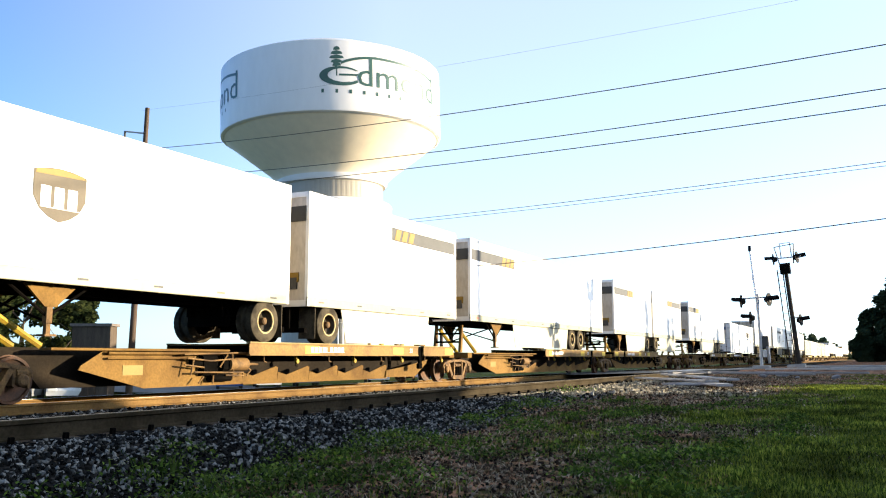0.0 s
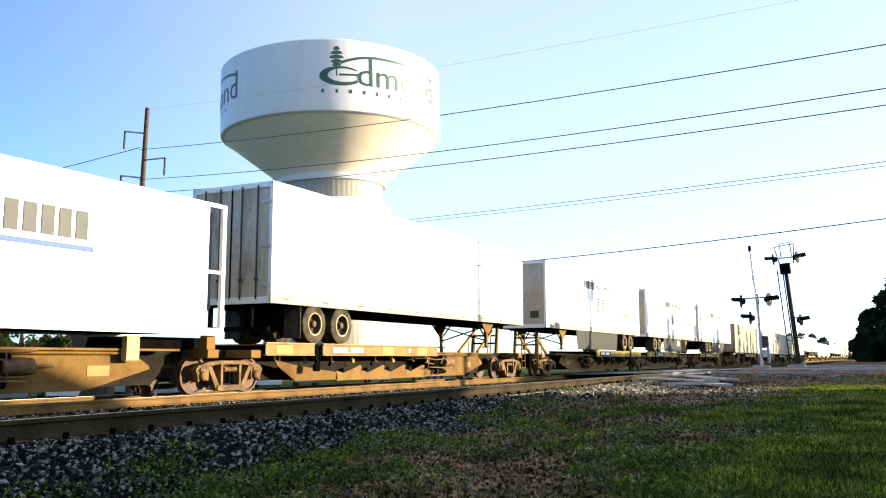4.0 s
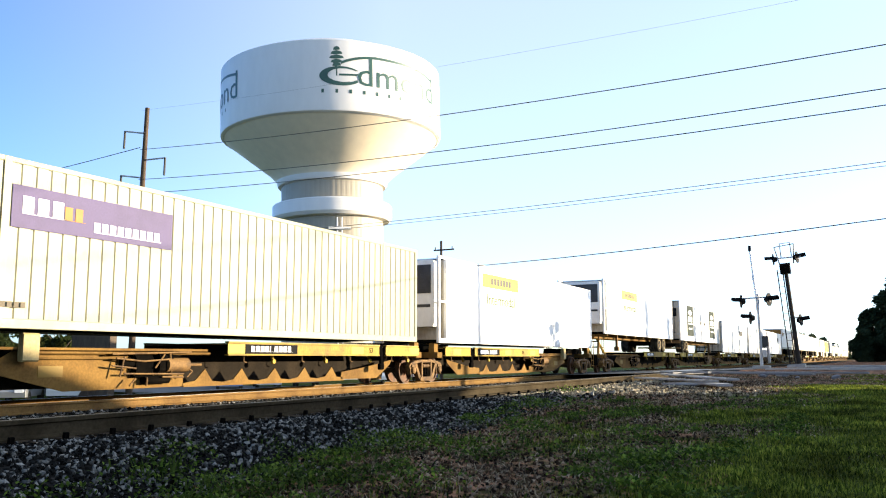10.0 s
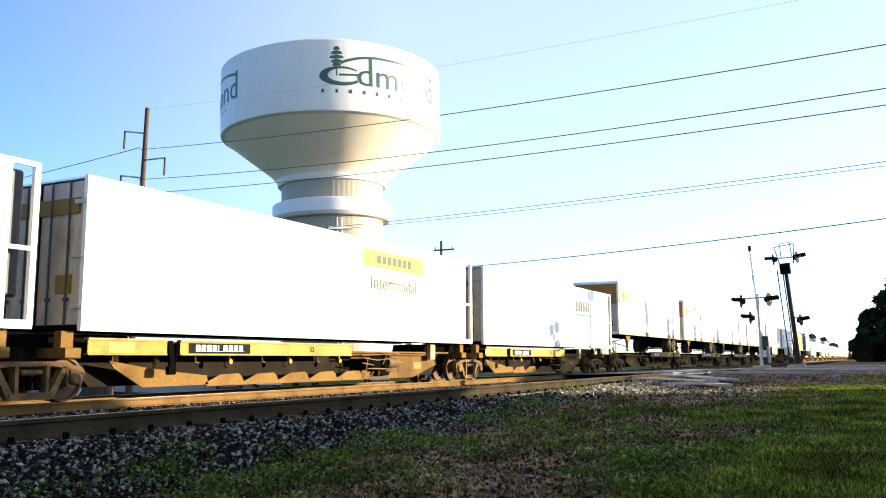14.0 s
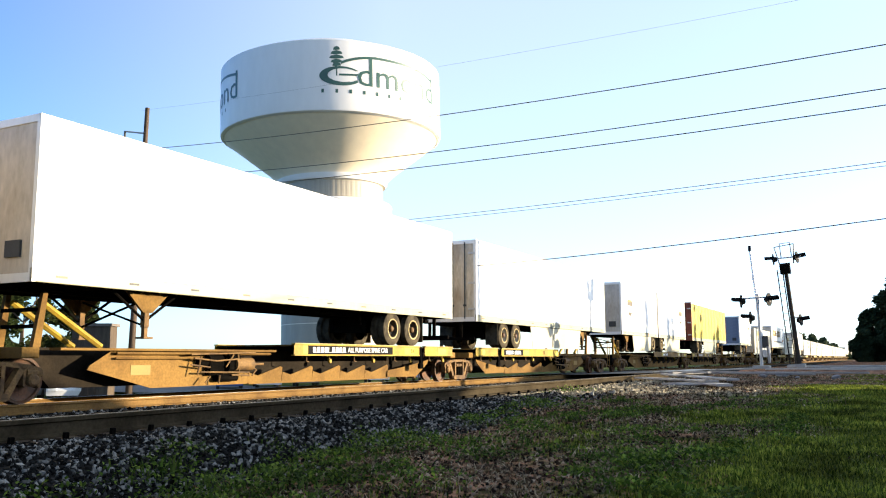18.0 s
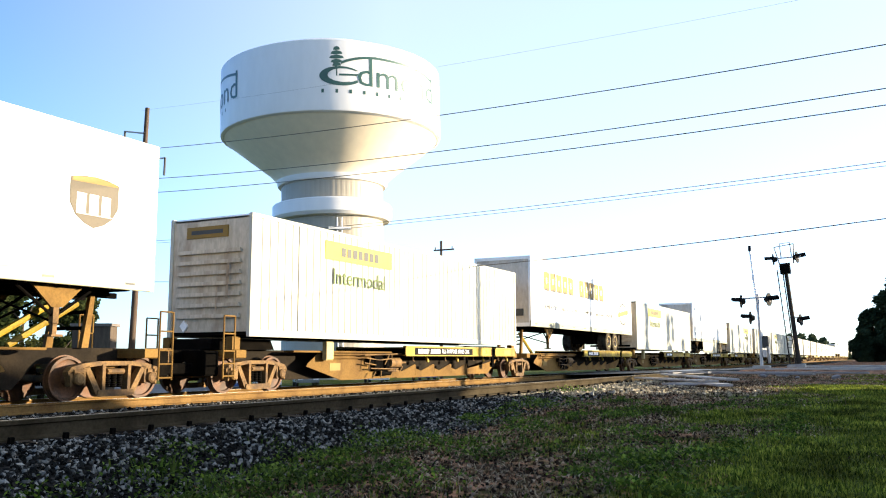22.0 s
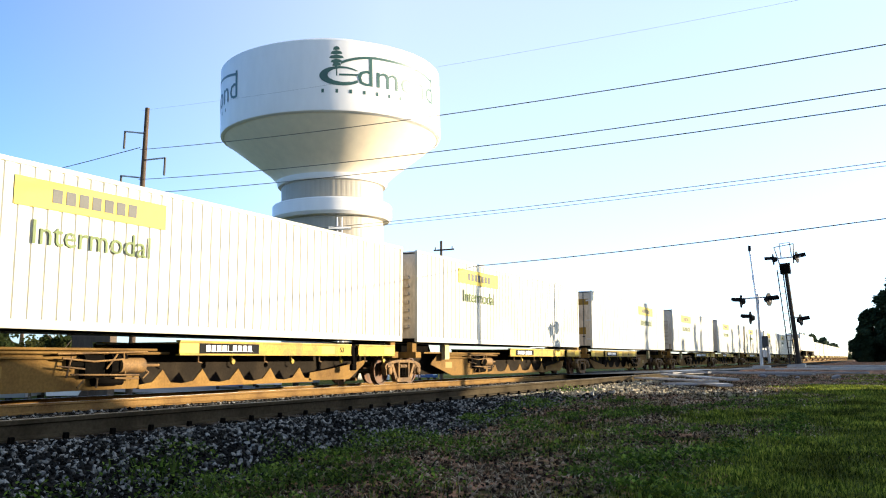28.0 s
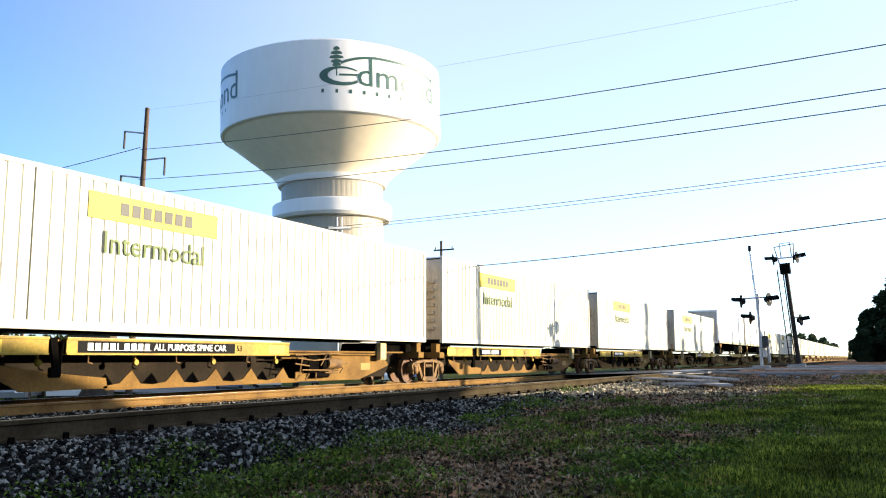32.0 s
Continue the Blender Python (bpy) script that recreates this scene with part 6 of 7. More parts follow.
part("counterweight", Geo().slab([(-0.1, 0.85), (0.3, 0.85), (0.55, 0.30), (0.38, 0.22)], 0.2, 0.28), M["galv"], gate, "steel counterweight arm")
part("junction_box", Geo().bevel_box(0.07, 0.20, -0.1, 0.05, 0.45, 0.72, 0.02), M["galv"], gate)

cant = thing("cantilever_signal", "dark leaning crossing-signal mast with ladder and high flashing lights", "crossing signal", at=pose(-3.86, 47.04, 0.272, 0, -4.6, 0) @ Matrix.Scale(1.206, 4))
part("foundation", Geo().bevel_box(-0.35, 0.35, -0.35, 0.35, -0.3, 0.16, 0.03), M["concrete"], cant, "pale concrete footing")
part("mast", Geo().tube((0.10, 0, 0.1), (0.10, 0, 4.2), 0.10, 0.085, 14), M["dark_mast"], cant, "dark brown steel mast", smooth=True)
lg = Geo()
for x in (-0.24, -0.02):
    lg.tube((x, -0.1, 0.15), (x, -0.1, 4.25), 0.026, n=6)
for k in range(14):
    lg.tube((-0.24, -0.1, 0.3 + k * 0.29), (-0.02, -0.1, 0.3 + k * 0.29), 0.010, n=5)
part("ladder", lg, M["dark_mast"], cant, "thin ladder beside the mast")
part("walkway_arm", Geo().slab([(-0.25, 4.05), (0.35, 4.05), (0.35, 4.55), (-0.25, 4.4)], -0.12, 0.28), M["dark"], cant, "dark cantilever end")
part("platform_frame", bent_tube([(-0.1, 0, 4.4), (-0.25, 0, 5.25), (0.55, 0, 5.3), (0.45, 0, 4.45)], 0.03, 6), M["cable"], cant, "thin dark handrail frame")
part("rail_loop", bent_tube([(0.0, -0.2, 4.75), (0.0, -0.2, 5.35), (0.42, -0.2, 5.35), (0.42, -0.2, 4.75)], 0.024, 6), M["cable"], cant)
part("light_bar", Geo().tube((-0.45, 0, 4.75), (0.80, 0, 4.72), 0.03, n=8), M["galv"], cant)
flasher(cant, -0.35, 0, 4.72, -78)
flasher(cant, 0.62, 0, 4.70, 78)
flasher(cant, 0.42, 0, 2.0, 78)
part("lower_arm", Geo().tube((0, 0, 2.12), (0.42, 0, 2.12), 0.03, n=6), M["galv"], cant)

# ---- road over the tracks ----
def road_height(x, y):
    return float(np.interp(x, (-30, -17, -15.4, -12.9, -9.6, -6.4, -4, 0, 60), (-1.3, -0.55, 0.01, 0.01, 0.10, 0.24, 0.28, 0.33, 0.40))) + 0.005


rx = spread((-120, -17, 6), (-17, 0, 0.5), (0, 120, 6))
road = tagged(part("road", sheet(road_height, rx, spread((38.6, 52.0, 0.9))), M["asphalt"], smooth=True), "asphalt road over the level crossing", "road", kind="structure")
for y in (38.3, 52.0):
    g = Geo()
    for k in range(24):
        x = -4.4 + k * 2.5
        g.bevel_box(x, x + 2.48, y, y + 0.25, road_height(x, y) - 0.25, road_height(x + 1.2, y) + 0.06, 0.03)
    tagged(part("kerb", g, M["concrete"]), "pale concrete kerb along the road", "kerb", kind="structure")
for y0 in range(4):
    for x, w in ((-6.45, 0.8), (-7.73, 1.25), (-9.0, 0.8)):
        z = 0.235 if x > -7 else 0.17
        part("crossing_panel", lambda: Geo().bevel_box(-w / 2, w / 2, 0, 2.3, -0.16, 0.0, 0.02), M["concrete"], road, "pale concrete crossing panel", at=(x, 39.2 + y0 * 2.4, z), key=("xp", w))

# timber and panels abandoned beside the crossing
random.seed(7)
for k, (x, y, rz, L, w, z) in enumerate(((-4.3, 21.0, 24, 7.4, 0.32, 0.20), (-4.75, 21.6, 27, 6.8, 0.30, 0.23), (-4.5, 23.6, 30, 5.2, 0.34, 0.26), (-3.7, 19.3, 66, 1.4, 0.5, 0.19), (-3.9, 26.0, 70, 4.8, 0.22, 0.32), (-3.0, 26.8, 82, 5.4, 0.20, 0.33), (-4.9, 24.4, -20, 1.6, 0.16, 0.34), (-4.7, 24.2, 55, 1.3, 0.14, 0.37))):
    tagged(part("plank", lambda: Geo().bevel_box(-w / 2, w / 2, -L / 2, L / 2, 0, 0.05, 0.01), M["plank"], at=pose(x, y, z, random.uniform(-1, 1), 0, rz)), "grey weathered timber abandoned beside the crossing", "plank", "planks beside the crossing")
for k in range(9):
    x, y = random.uniform(-3.2, -1.0), random.uniform(24.0, 28.0)
    s = random.uniform(0.05, 0.12)
    g = Geo().lathe_z([(0, 0.0), (0.0, s), (s * 0.5, s * 1.1), (s * 0.8, s * 0.5), (s * 0.85, 0.0)], n=7)
    tagged(part("rubble_stone", g, M["concrete"] if k % 3 == 0 else M["stone"], at=pose(x, y, 0.26, random.uniform(-15, 15), random.uniform(-15, 15), random.uniform(0, 360))), "broken stone lying on the bare ground", "stone", "loose stones")


# ---- trees ----
def make_tree(label, x, y, z, height, width, leaves, material, seed, trunk_h=0.25, conifer=False, size=0.3, masses=26):
    rnd = random.Random(seed)
    t = thing("tree", label, "tree", "trees", pose(x, y, z))
    g = Geo().tube((0, 0, -0.2), (0.05, 0, height * 0.55), height * 0.022 + 0.05, height * 0.012, 9)
    for k in range(9):
        a, u = k * 2.4, rnd.uniform(trunk_h, 0.6)
        g.tube((0.03, 0, height * u), (math.cos(a) * width * 0.33, math.sin(a) * width * 0.33, height * min(0.95, u + rnd.uniform(0.1, 0.3))), height * 0.008, height * 0.003, 5)
    part("trunk", g, M["bark"], t, "rough brown trunk and limbs")
    clumps = []
    for k in range(masses):
        u = rnd.uniform(trunk_h, 1.0)
        r = width * 0.5 * ((1 - u) * 0.95 + 0.08 if conifer else math.sqrt(max(0.05, 1 - ((u - 0.55) / 0.5) ** 2)))
        a = rnd.uniform(0, 6.28)
        q = r * math.sqrt(rnd.uniform(0.1, 1))
        clumps.append((q * math.cos(a), q * math.sin(a), u * height * 0.95, width * rnd.uniform(0.09, 0.17)))
    v, f = [], []
    for k in range(leaves):
        c = clumps[rnd.randrange(len(clumps))]
        d = Vector((rnd.gauss(0, 1), rnd.gauss(0, 1), rnd.gauss(0, 0.8)))
        d = d.normalized() * c[3] * rnd.uniform(0.35, 1.1)
        p = Vector(c[:3]) + d
        n1 = Vector((rnd.gauss(0, 1), rnd.gauss(0, 1), rnd.gauss(0, 1))).normalized()
        n2 = n1.orthogonal().normalized()
        s = size * rnd.uniform(0.6, 1.3)
        i = len(v)
        v += [tuple(p - n1 * s * 0.5), tuple(p + n2 * s * 0.28), tuple(p + n1 * s * 0.5), tuple(p - n2 * s * 0.28)]
        f.append((i, i + 1, i + 2, i + 3))
    me = bpy.data.meshes.new("crown")
    me.from_pydata(v, [], f)
    me.materials.append(material)
    ob = new("crown", me)
    ob.parent = t
    ob["kind"] = "stuff"
    return t


for k, (x, y, hgt, w) in enumerate(((-44.4, 32.4, 7.6, 4.2), (-44.6, 30.4, 7.2, 3.8), (-43.2, 28.4, 7.0, 4.0), (-44.0, 25.0, 7.6, 5.0), (-43.6, 35.6, 6.1, 3.2), (-47.2, 37.4, 5.6, 3.4), (-52.0, 33.0, 7.4, 5.0))):
    make_tree("leafy green tree standing behind the railway", x, y, -1.42, hgt, w, 9000, M["leaf"], 20 + k, 0.04, size=0.28)
for k, (x, y, hgt, w) in enumerate(((2.9, 150.0, 12.4, 6.4), (8.5, 148.0, 15.5, 11.0), (-0.9, 156.0, 8.6, 5.0), (-2.4, 152.0, 4.6, 3.6), (5.0, 156.0, 14.5, 9.0))):
    make_tree("tall dark dense tree beside the railway beyond the crossing", x, y, 0.0, hgt, w, 16000, M["leafdark"], 40 + k, 0.02, size=0.7, masses=80)
# row out of view, added to throw jagged shade on the far train
for k in range(32):
    make_tree("narrow leafy tree in an unseen row, added to dapple the train with shade", 20.0 + 1.5 * math.sin(k * 2.1), 74.0 + k * 2.8 + math.sin(k * 1.7), 0.1, 9.0 + 1.5 * math.sin(k * 2.7 + 1), 2.6 + 0.8 * math.sin(k * 3.3), 2200, M["leaf"], 60 + k, 0.12, True, 0.42)
rnd = random.Random(5)
fw = Geo()
for k in range(3400):
    u = rnd.random()
    x, y = -46 + u * 35 + rnd.gauss(0, 0.8), 430 + rnd.uniform(-12, 12)
    z = rnd.random() ** 0.8 * (float(np.interp(x, (-46, -33, -26, -20, -15, -11), (11.0, 12.0, 11.2, 8.6, 4.0, 1.0))) * (0.88 + 0.12 * math.sin(x * 1.3)))
    s = rnd.uniform(0.5, 1.2)
    a = Vector((rnd.gauss(0, 1), rnd.gauss(0, 1), rnd.gauss(0, 1))).normalized() * s
    b = a.orthogonal().normalized() * s * 0.8
    p = Vector((x, y, z))
    fw.quad(p - a, p + b, p + a, p - b)
me = bpy.data.meshes.new("far_woods")
me.from_pydata(fw.v, [], fw.f)
me.materials.append(M["leafdark"])
tagged(new("far_woods", me), "dark belt of distant trees", "woods", kind="stuff")

# ---- behind the train: house and parked cars ----
hut = thing("brown_shed", "small brown boarded hut behind the tracks", "hut", at=pose(-36.75, 31.1, -1.42, 0, 0, 27))
part("wall", Geo().bevel_box(-1.0, 1.0, -0.45, 0.45, -0.1, 3.9, 0.02), M["brick"], hut)
part("roof", Geo().bevel_box(-1.1, 1.1, -0.55, 0.55, 3.9, 4.05, 0.02), M["roof"], hut, "flat brown roof")
part("door", Geo().bevel_box(-0.35, 0.35, -0.49, -0.45, 0.0, 2.0, 0.01), M["wood"], hut, "wooden door")


def make_car(x, y, rz, paint, label):
    c = thing("parked_car", label, "car", "parked cars", pose(x, y, -1.44, 0, 0, rz))
    side = [(-2.2, 0.35), (-2.25, 0.62), (-2.1, 0.82), (-1.1, 0.95), (-0.45, 1.42), (0.95, 1.45), (1.75, 1.0), (2.15, 0.92), (2.25, 0.6), (2.2, 0.35)]
    part("body", Geo().slab(side, -0.88, 0.88), M[paint], c)
    part("glasshouse", Geo().slab([(-0.95, 0.98), (-0.42, 1.36), (0.92, 1.39), (1.55, 1.02)], -0.89, 0.89), M["glass"], c, "dark car windows")
    for yy in (-1.35, 1.4):
        for s in (1, -1):
            part("wheel", lambda: Geo().lathe_x([(s * 0.68, 0.0), (s * 0.68, 0.33), (s * 0.88, 0.33), (s * 0.90, 0.22), (s * 0.87, 0.0)], n=18), M["tyre"], c, at=(0, yy, 0.33), key=("cw", s), smooth=True)
    for s in (1, -1):
        part("headlight", lambda: Geo().bevel_box(-0.2, 0.2, -0.04, 0.04, -0.08, 0.08, 0.02), M["m_white"], c, at=(s * 0.6, -2.22, 0.66), key="hl")
        part("tail_light", lambda: Geo().bevel_box(-0.16, 0.16, -0.04, 0.04, -0.1, 0.1, 0.02), M["m_red"], c, at=(s * 0.62, 2.22, 0.72), key="tl")
    return c


for x, y, paint, rz in ((-43.0, 27.8, "carwhite", 40), (-39.6, 28.9, "cargrey", 40), (-39.0, 31.6, "carwhite", 44), (-41.5, 47.0, "carblue", 42), (-41.0, 50.5, "carwhite", 44), (-41.5, 56.0, "cargrey", 42), (-41.0, 66.0, "carwhite", 40), (-41.5, 76.0, "carblue", 42)):
    col = {"carwhite": "white", "cargrey": "grey", "carblue": "blue"}[paint]
    make_car(x, y, rz, paint, col + " parked car in the lot behind the tracks")
fence = thing("board_fence", "pale yellowish board fence behind the parked cars", "fence", at=pose(-42.0, 34.0, -1.44, 0, 0, -36))
for k in range(16):
    part("board", lambda: Geo().box(-0.13, 0.13, -0.015, 0.015, 0, 1.5), M["stucco"] if k % 4 else M["plank"], fence, at=(k * 0.3 - 2.3, 0, 0), key=("fboard", k % 4 == 0))
part("fence_rail", Geo().box(-2.5, 2.5, 0.017, 0.06, 1.1, 1.2), M["plank"], fence)

# ---- unseen low sheds, added across the grass: they keep the evening sun off the near ground ----
for x0, y0, y1, top, deep in ((16.0, -46.0, 28.9, 4.85, 7.5), (16.0, 32.0, 50.0, 3.68, 1.2), (16.0, 56.0, 74.0, 5.9, 7.5), (22.0, 74.0, 200.0, 7.1, 7.5)):
    sh = thing("storage_shed", "unseen long low pale shed, added across the grass to cast shade", "shed", "storage sheds", pose(x0, 0, 0))
    part("wall", Geo().box(0, deep, y0, y1, -0.5, top - 0.122), M["stucco"], sh)
    if y0 < 0:
        # hipped roof that reaches out over the open end
        part("roof", Geo().slab([(y0, top - 0.12), (y1, top - 0.12), (y1, top - 0.5), (y1 + 2.2, top - 0.42), (y1 + 2.2, top - 0.05), (y1 - 0.6, top + 0.9), (y1 - 2.5, top + 1.2), (y0, top + 1.2)], -0.1, 7.6), M["galv"], sh, "hipped metal roof with a deep overhang")
        part("roof_post", Geo().bevel_box(7.0, 7.15, y1 + 0.6, y1 + 0.75, -0.5, top - 0.43, 0.02), M["galv"], sh, "steel post under the overhang")
    else:
        part("roof", Geo().box(-0.1, deep + 0.1, y0, y1, top - 0.118, top), M["galv"], sh, "flat metal roof")


# ---- ties ----
for k in range(60):
    t = part("railway_tie", lambda: Geo().bevel_box(-1.3, 1.3, -0.11, 0.11, -0.17, 0.0, 0.015), M["tie"], at=pose(-7.74, -2 + k * 0.54 + random.uniform(-0.02, 0.02), 0.0, 0, 4.5, random.uniform(-1, 1)), key="tie")
    tagged(t, "dark creosoted wooden tie bedded in the ballast", "railway tie", "ties of the near track")
    part("tie_plate", lambda: Geo().bevel_box(-0.18, 0.18, -0.09, 0.09, 0.0, 0.022, 0.005).box(-0.12, -0.095, -0.06, -0.035, 0.02, 0.06).box(0.085, 0.115, 0.03, 0.06, 0.02, 0.065), M["rail"], t, "rusty tie plate with spikes", at=(0.74, 0, 0), key="tiepl")
    part("rail_anchor", lambda: Geo().bevel_box(-0.02, 0.02, -0.022, 0.022, -0.03, 0.028, 0.006), M["dark"], t, "dark rail anchor at the foot of the rail", at=(0.825, 0.0, 0.135), key="anchor")
ft = Geo()
for k in range(260):
    y = -40 + k * 0.54
    ft.bevel_box(TRACK_X - 1.3, TRACK_X + 1.3, y - 0.11, y + 0.11, -0.34, -0.188, 0.015)
tagged(part("far_ties", ft, M["tie"]), "dark wooden ties under the train", "railway tie", kind="stuff")


# ---- loose ballast, grass and weeds ----
def scatter(name, pts, sizes, shape_v, shape_f, material, label, category, squash=0.7):
    """Many small solids in one mesh, each turned and stretched at random."""
    n, m = len(pts), len(shape_v)
    rng = np.random.default_rng(3)
    q = rng.normal(size=(n, 4))
    q /= np.linalg.norm(q, axis=1, keepdims=True)
    w, x, y, z = q.T
    R = np.stack([1 - 2 * (y * y + z * z), 2 * (x * y - z * w), 2 * (x * z + y * w), 2 * (x * y + z * w), 1 - 2 * (x * x + z * z), 2 * (y * z - x * w), 2 * (x * z - y * w), 2 * (y * z + x * w), 1 - 2 * (x * x + y * y)], 1).reshape(n, 3, 3)
    sc = np.asarray(sizes)[:, None] * rng.uniform(0.55, 1.25, (n, 3))
    base = np.asarray(shape_v)[None] * rng.uniform(0.75, 1.2, (n, m, 1)) * sc[:, None, :]
    v = np.einsum("nij,nmj->nmi", R, base) + np.asarray(pts)[:, None, :]
    f = (np.asarray(shape_f)[None] + (np.arange(n) * m)[:, None, None]).reshape(-1, 3)
    me = bpy.data.meshes.new(name)
    me.from_pydata(v.reshape(-1, 3).tolist(), [], f.tolist())
    me.materials.append(material)
    return tagged(new(name, me), label, category, kind="stuff")


def island_material(name, dark, light, rough=0.9, middle=None, patch=0.0, thin=0.0):
    m = bpy.data.materials.new(name)
    m.use_nodes = True
    n, l = m.node_tree.nodes, m.node_tree.links
    ge, r = n.new("ShaderNodeNewGeometry"), n.new("ShaderNodeValToRGB")
    r.color_ramp.elements[0].color, r.color_ramp.elements[1].color = (*dark, 1), (*light, 1)
    if middle:
        e = r.color_ramp.elements.new(0.62)
        e.color = (*middle, 1)
    l.new(ge.outputs["Random Per Island"], r.inputs[0])
    tc, no = n.new("ShaderNodeTexCoord"), n.new("ShaderNodeTexNoise")
    no.inputs["Scale"].default_value = 60.0
    l.new(tc.outputs["Object"], no.inputs["Vector"])
    k = n.new("ShaderNodeMix")
    k.data_type, k.blend_type = "RGBA", "MULTIPLY"
    k.inputs[0].default_value = 0.6
    l.new(r.outputs[0], k.inputs[6]), l.new(no.outputs["Fac"], k.inputs[7])
    last = k.outputs[2]
    if patch:
        bn, mr, k2 = n.new("ShaderNodeTexNoise"), n.new("ShaderNodeMapRange"), n.new("ShaderNodeMix")
        bn.inputs["Scale"].default_value = 1.3
        l.new(tc.outputs["Object"], bn.inputs["Vector"]), l.new(bn.outputs["Fac"], mr.inputs[0])
        mr.inputs["From Min"].default_value, mr.inputs["From Max"].default_value = 0.35, 0.65
        mr.inputs["To Min"].default_value, mr.inputs["To Max"].default_value = 1 - patch, 1 + patch * 0.6
        k2.data_type, k2.blend_type = "RGBA", "MULTIPLY"
        k2.inputs[0].default_value = 1.0
        l.new(last, k2.inputs[6]), l.new(mr.outputs[0], k2.inputs[7])
        last = k2.outputs[2]
    l.new(last, n["Principled BSDF"].inputs["Base Color"])
    n["Principled BSDF"].inputs["Roughness"].default_value = rough
    n["Principled BSDF"].inputs["Specular IOR Level"].default_value = 0.05
    if thin:
        # leaves let part of the light through
        tr, ms = n.new("ShaderNodeBsdfTranslucent"), n.new("ShaderNodeMixShader")
        ms.inputs[0].default_value = thin
        l.new(last, tr.inputs["Color"])
        l.new(n["Principled BSDF"].outputs[0], ms.inputs[1]), l.new(tr.outputs[0], ms.inputs[2])
        l.new(ms.outputs[0], n["Material Output"].inputs["Surface"])
    return m


OCT_V = [(1, 0, 0), (-1, 0, 0), (0, 1, 0), (0, -1, 0), (0, 0, 1), (0, 0, -1), (0.6, 0.6, 0.5), (-0.6, -0.5, 0.55)]
OCT_F = [(0, 2, 6), (2, 4, 6), (4, 0, 6), (1, 3, 7), (3, 4, 7), (4, 1, 7), (2, 1, 4), (3, 0, 4), (0, 5, 2), (2, 5, 1), (1, 5, 3), (3, 5, 0)]
rng = np.random.default_rng(11)
pts, sizes = [], []
for x0, x1, y0, y1, dens, s0, s1 in ((-6.95, -4.55, 2.5, 11, 760, 0.014, 0.033), (-6.95, -4.6, 11, 27, 460, 0.016, 0.036), (-8.4, -7.05, 2.5, 24, 70, 0.02, 0.04), (-13.2, -8.6, 6, 32, 150, 0.022, 0.045), (-17, -15.0, 6, 40, 25, 0.025, 0.045), (-14.9, -13.7, 8, 40, 50, 0.025, 0.045), (-5.6, -2.0, 15.9, 19.0, 260, 0.014, 0.036), (-6.1, -4.4, 15.7, 20.0, 90, 0.030, 0.060), (-4.4, -2.0, 15.9, 17.6, 60, 0.022, 0.045)):
    n = int((x1 - x0) * (y1 - y0) * dens)
    for x, y, s, u in zip(rng.uniform(x0, x1, n), rng.uniform(y0, y1, n), rng.uniform(s0, s1, n), rng.random(n)):
        e = noise.noise(Vector((x * 1.1, y * 0.9, 5)))
        if x > -5.5 and u > 1.15 - (x + 5.5) * 1.25 + e * 0.8 and not (15.9 + e < y < 18.6 + e and u < 0.9 - 0.2 * (x + 5.5)):
            continue
        z = max(bed_height(x, y), ground_height(x, y))
        pts.append((x, y, z + s * 0.35))
        sizes.append(s)
# stone colours carry the light: near-black where shaded, pale in the sun gap
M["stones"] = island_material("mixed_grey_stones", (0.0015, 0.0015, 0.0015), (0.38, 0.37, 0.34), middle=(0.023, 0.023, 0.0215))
sunny = [k for k, p in enumerate(pts) if p[0] > -7.05 and 15.9 + 0.4 * math.sin(p[0] * 5) < p[1] < 27]
shaded = sorted(set(range(len(pts))) - set(sunny))
M["sunlit_stones"] = island_material("pale_sunlit_stones", (0.06, 0.05, 0.035), (0.78, 0.65, 0.44), middle=(0.42, 0.35, 0.235))
scatter("fresh_ballast_stones", [pts[k] for k in sunny], [sizes[k] for k in sunny], OCT_V, OCT_F, M["sunlit_stones"], "ballast stones by the crossing, coloured pale as if sunlit", "ballast")
pts, sizes = [pts[k] for k in shaded], [sizes[k] for k in shaded]
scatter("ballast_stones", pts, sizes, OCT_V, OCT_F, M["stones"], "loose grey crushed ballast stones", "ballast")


def blades(name, spots, material, label, lean=0.5, curl=True):
    """Grass and weed blades: each a bent, tapering leaf."""
    v, f = [], []
    for x, y, z, hgt, wid in spots:
        a = random.random() * 6.283
        dx, dy = math.cos(a), math.sin(a)
        l = hgt * lean * random.uniform(0.3, 1.2)
        i = len(v)
        v += [(x - dy * wid, y + dx * wid, z - 0.01), (x + dy * wid, y - dx * wid, z - 0.01), (x + dx * l * 0.4 + dy * wid * 0.7, y + dy * l * 0.4 - dx * wid * 0.7, z + hgt * 0.65), (x + dx * l * 0.4 - dy * wid * 0.7, y + dy * l * 0.4 + dx * wid * 0.7, z + hgt * 0.65), (x + dx * l, y + dy * l, z + hgt)]
        f += [(i, i + 1, i + 2, i + 3), (i + 3, i + 2, i + 4)]
    me = bpy.data.meshes.new(name)
    me.from_pydata(v, [], f)
    me.materials.append(material)
    return tagged(new(name, me), label, "grass", kind="stuff")


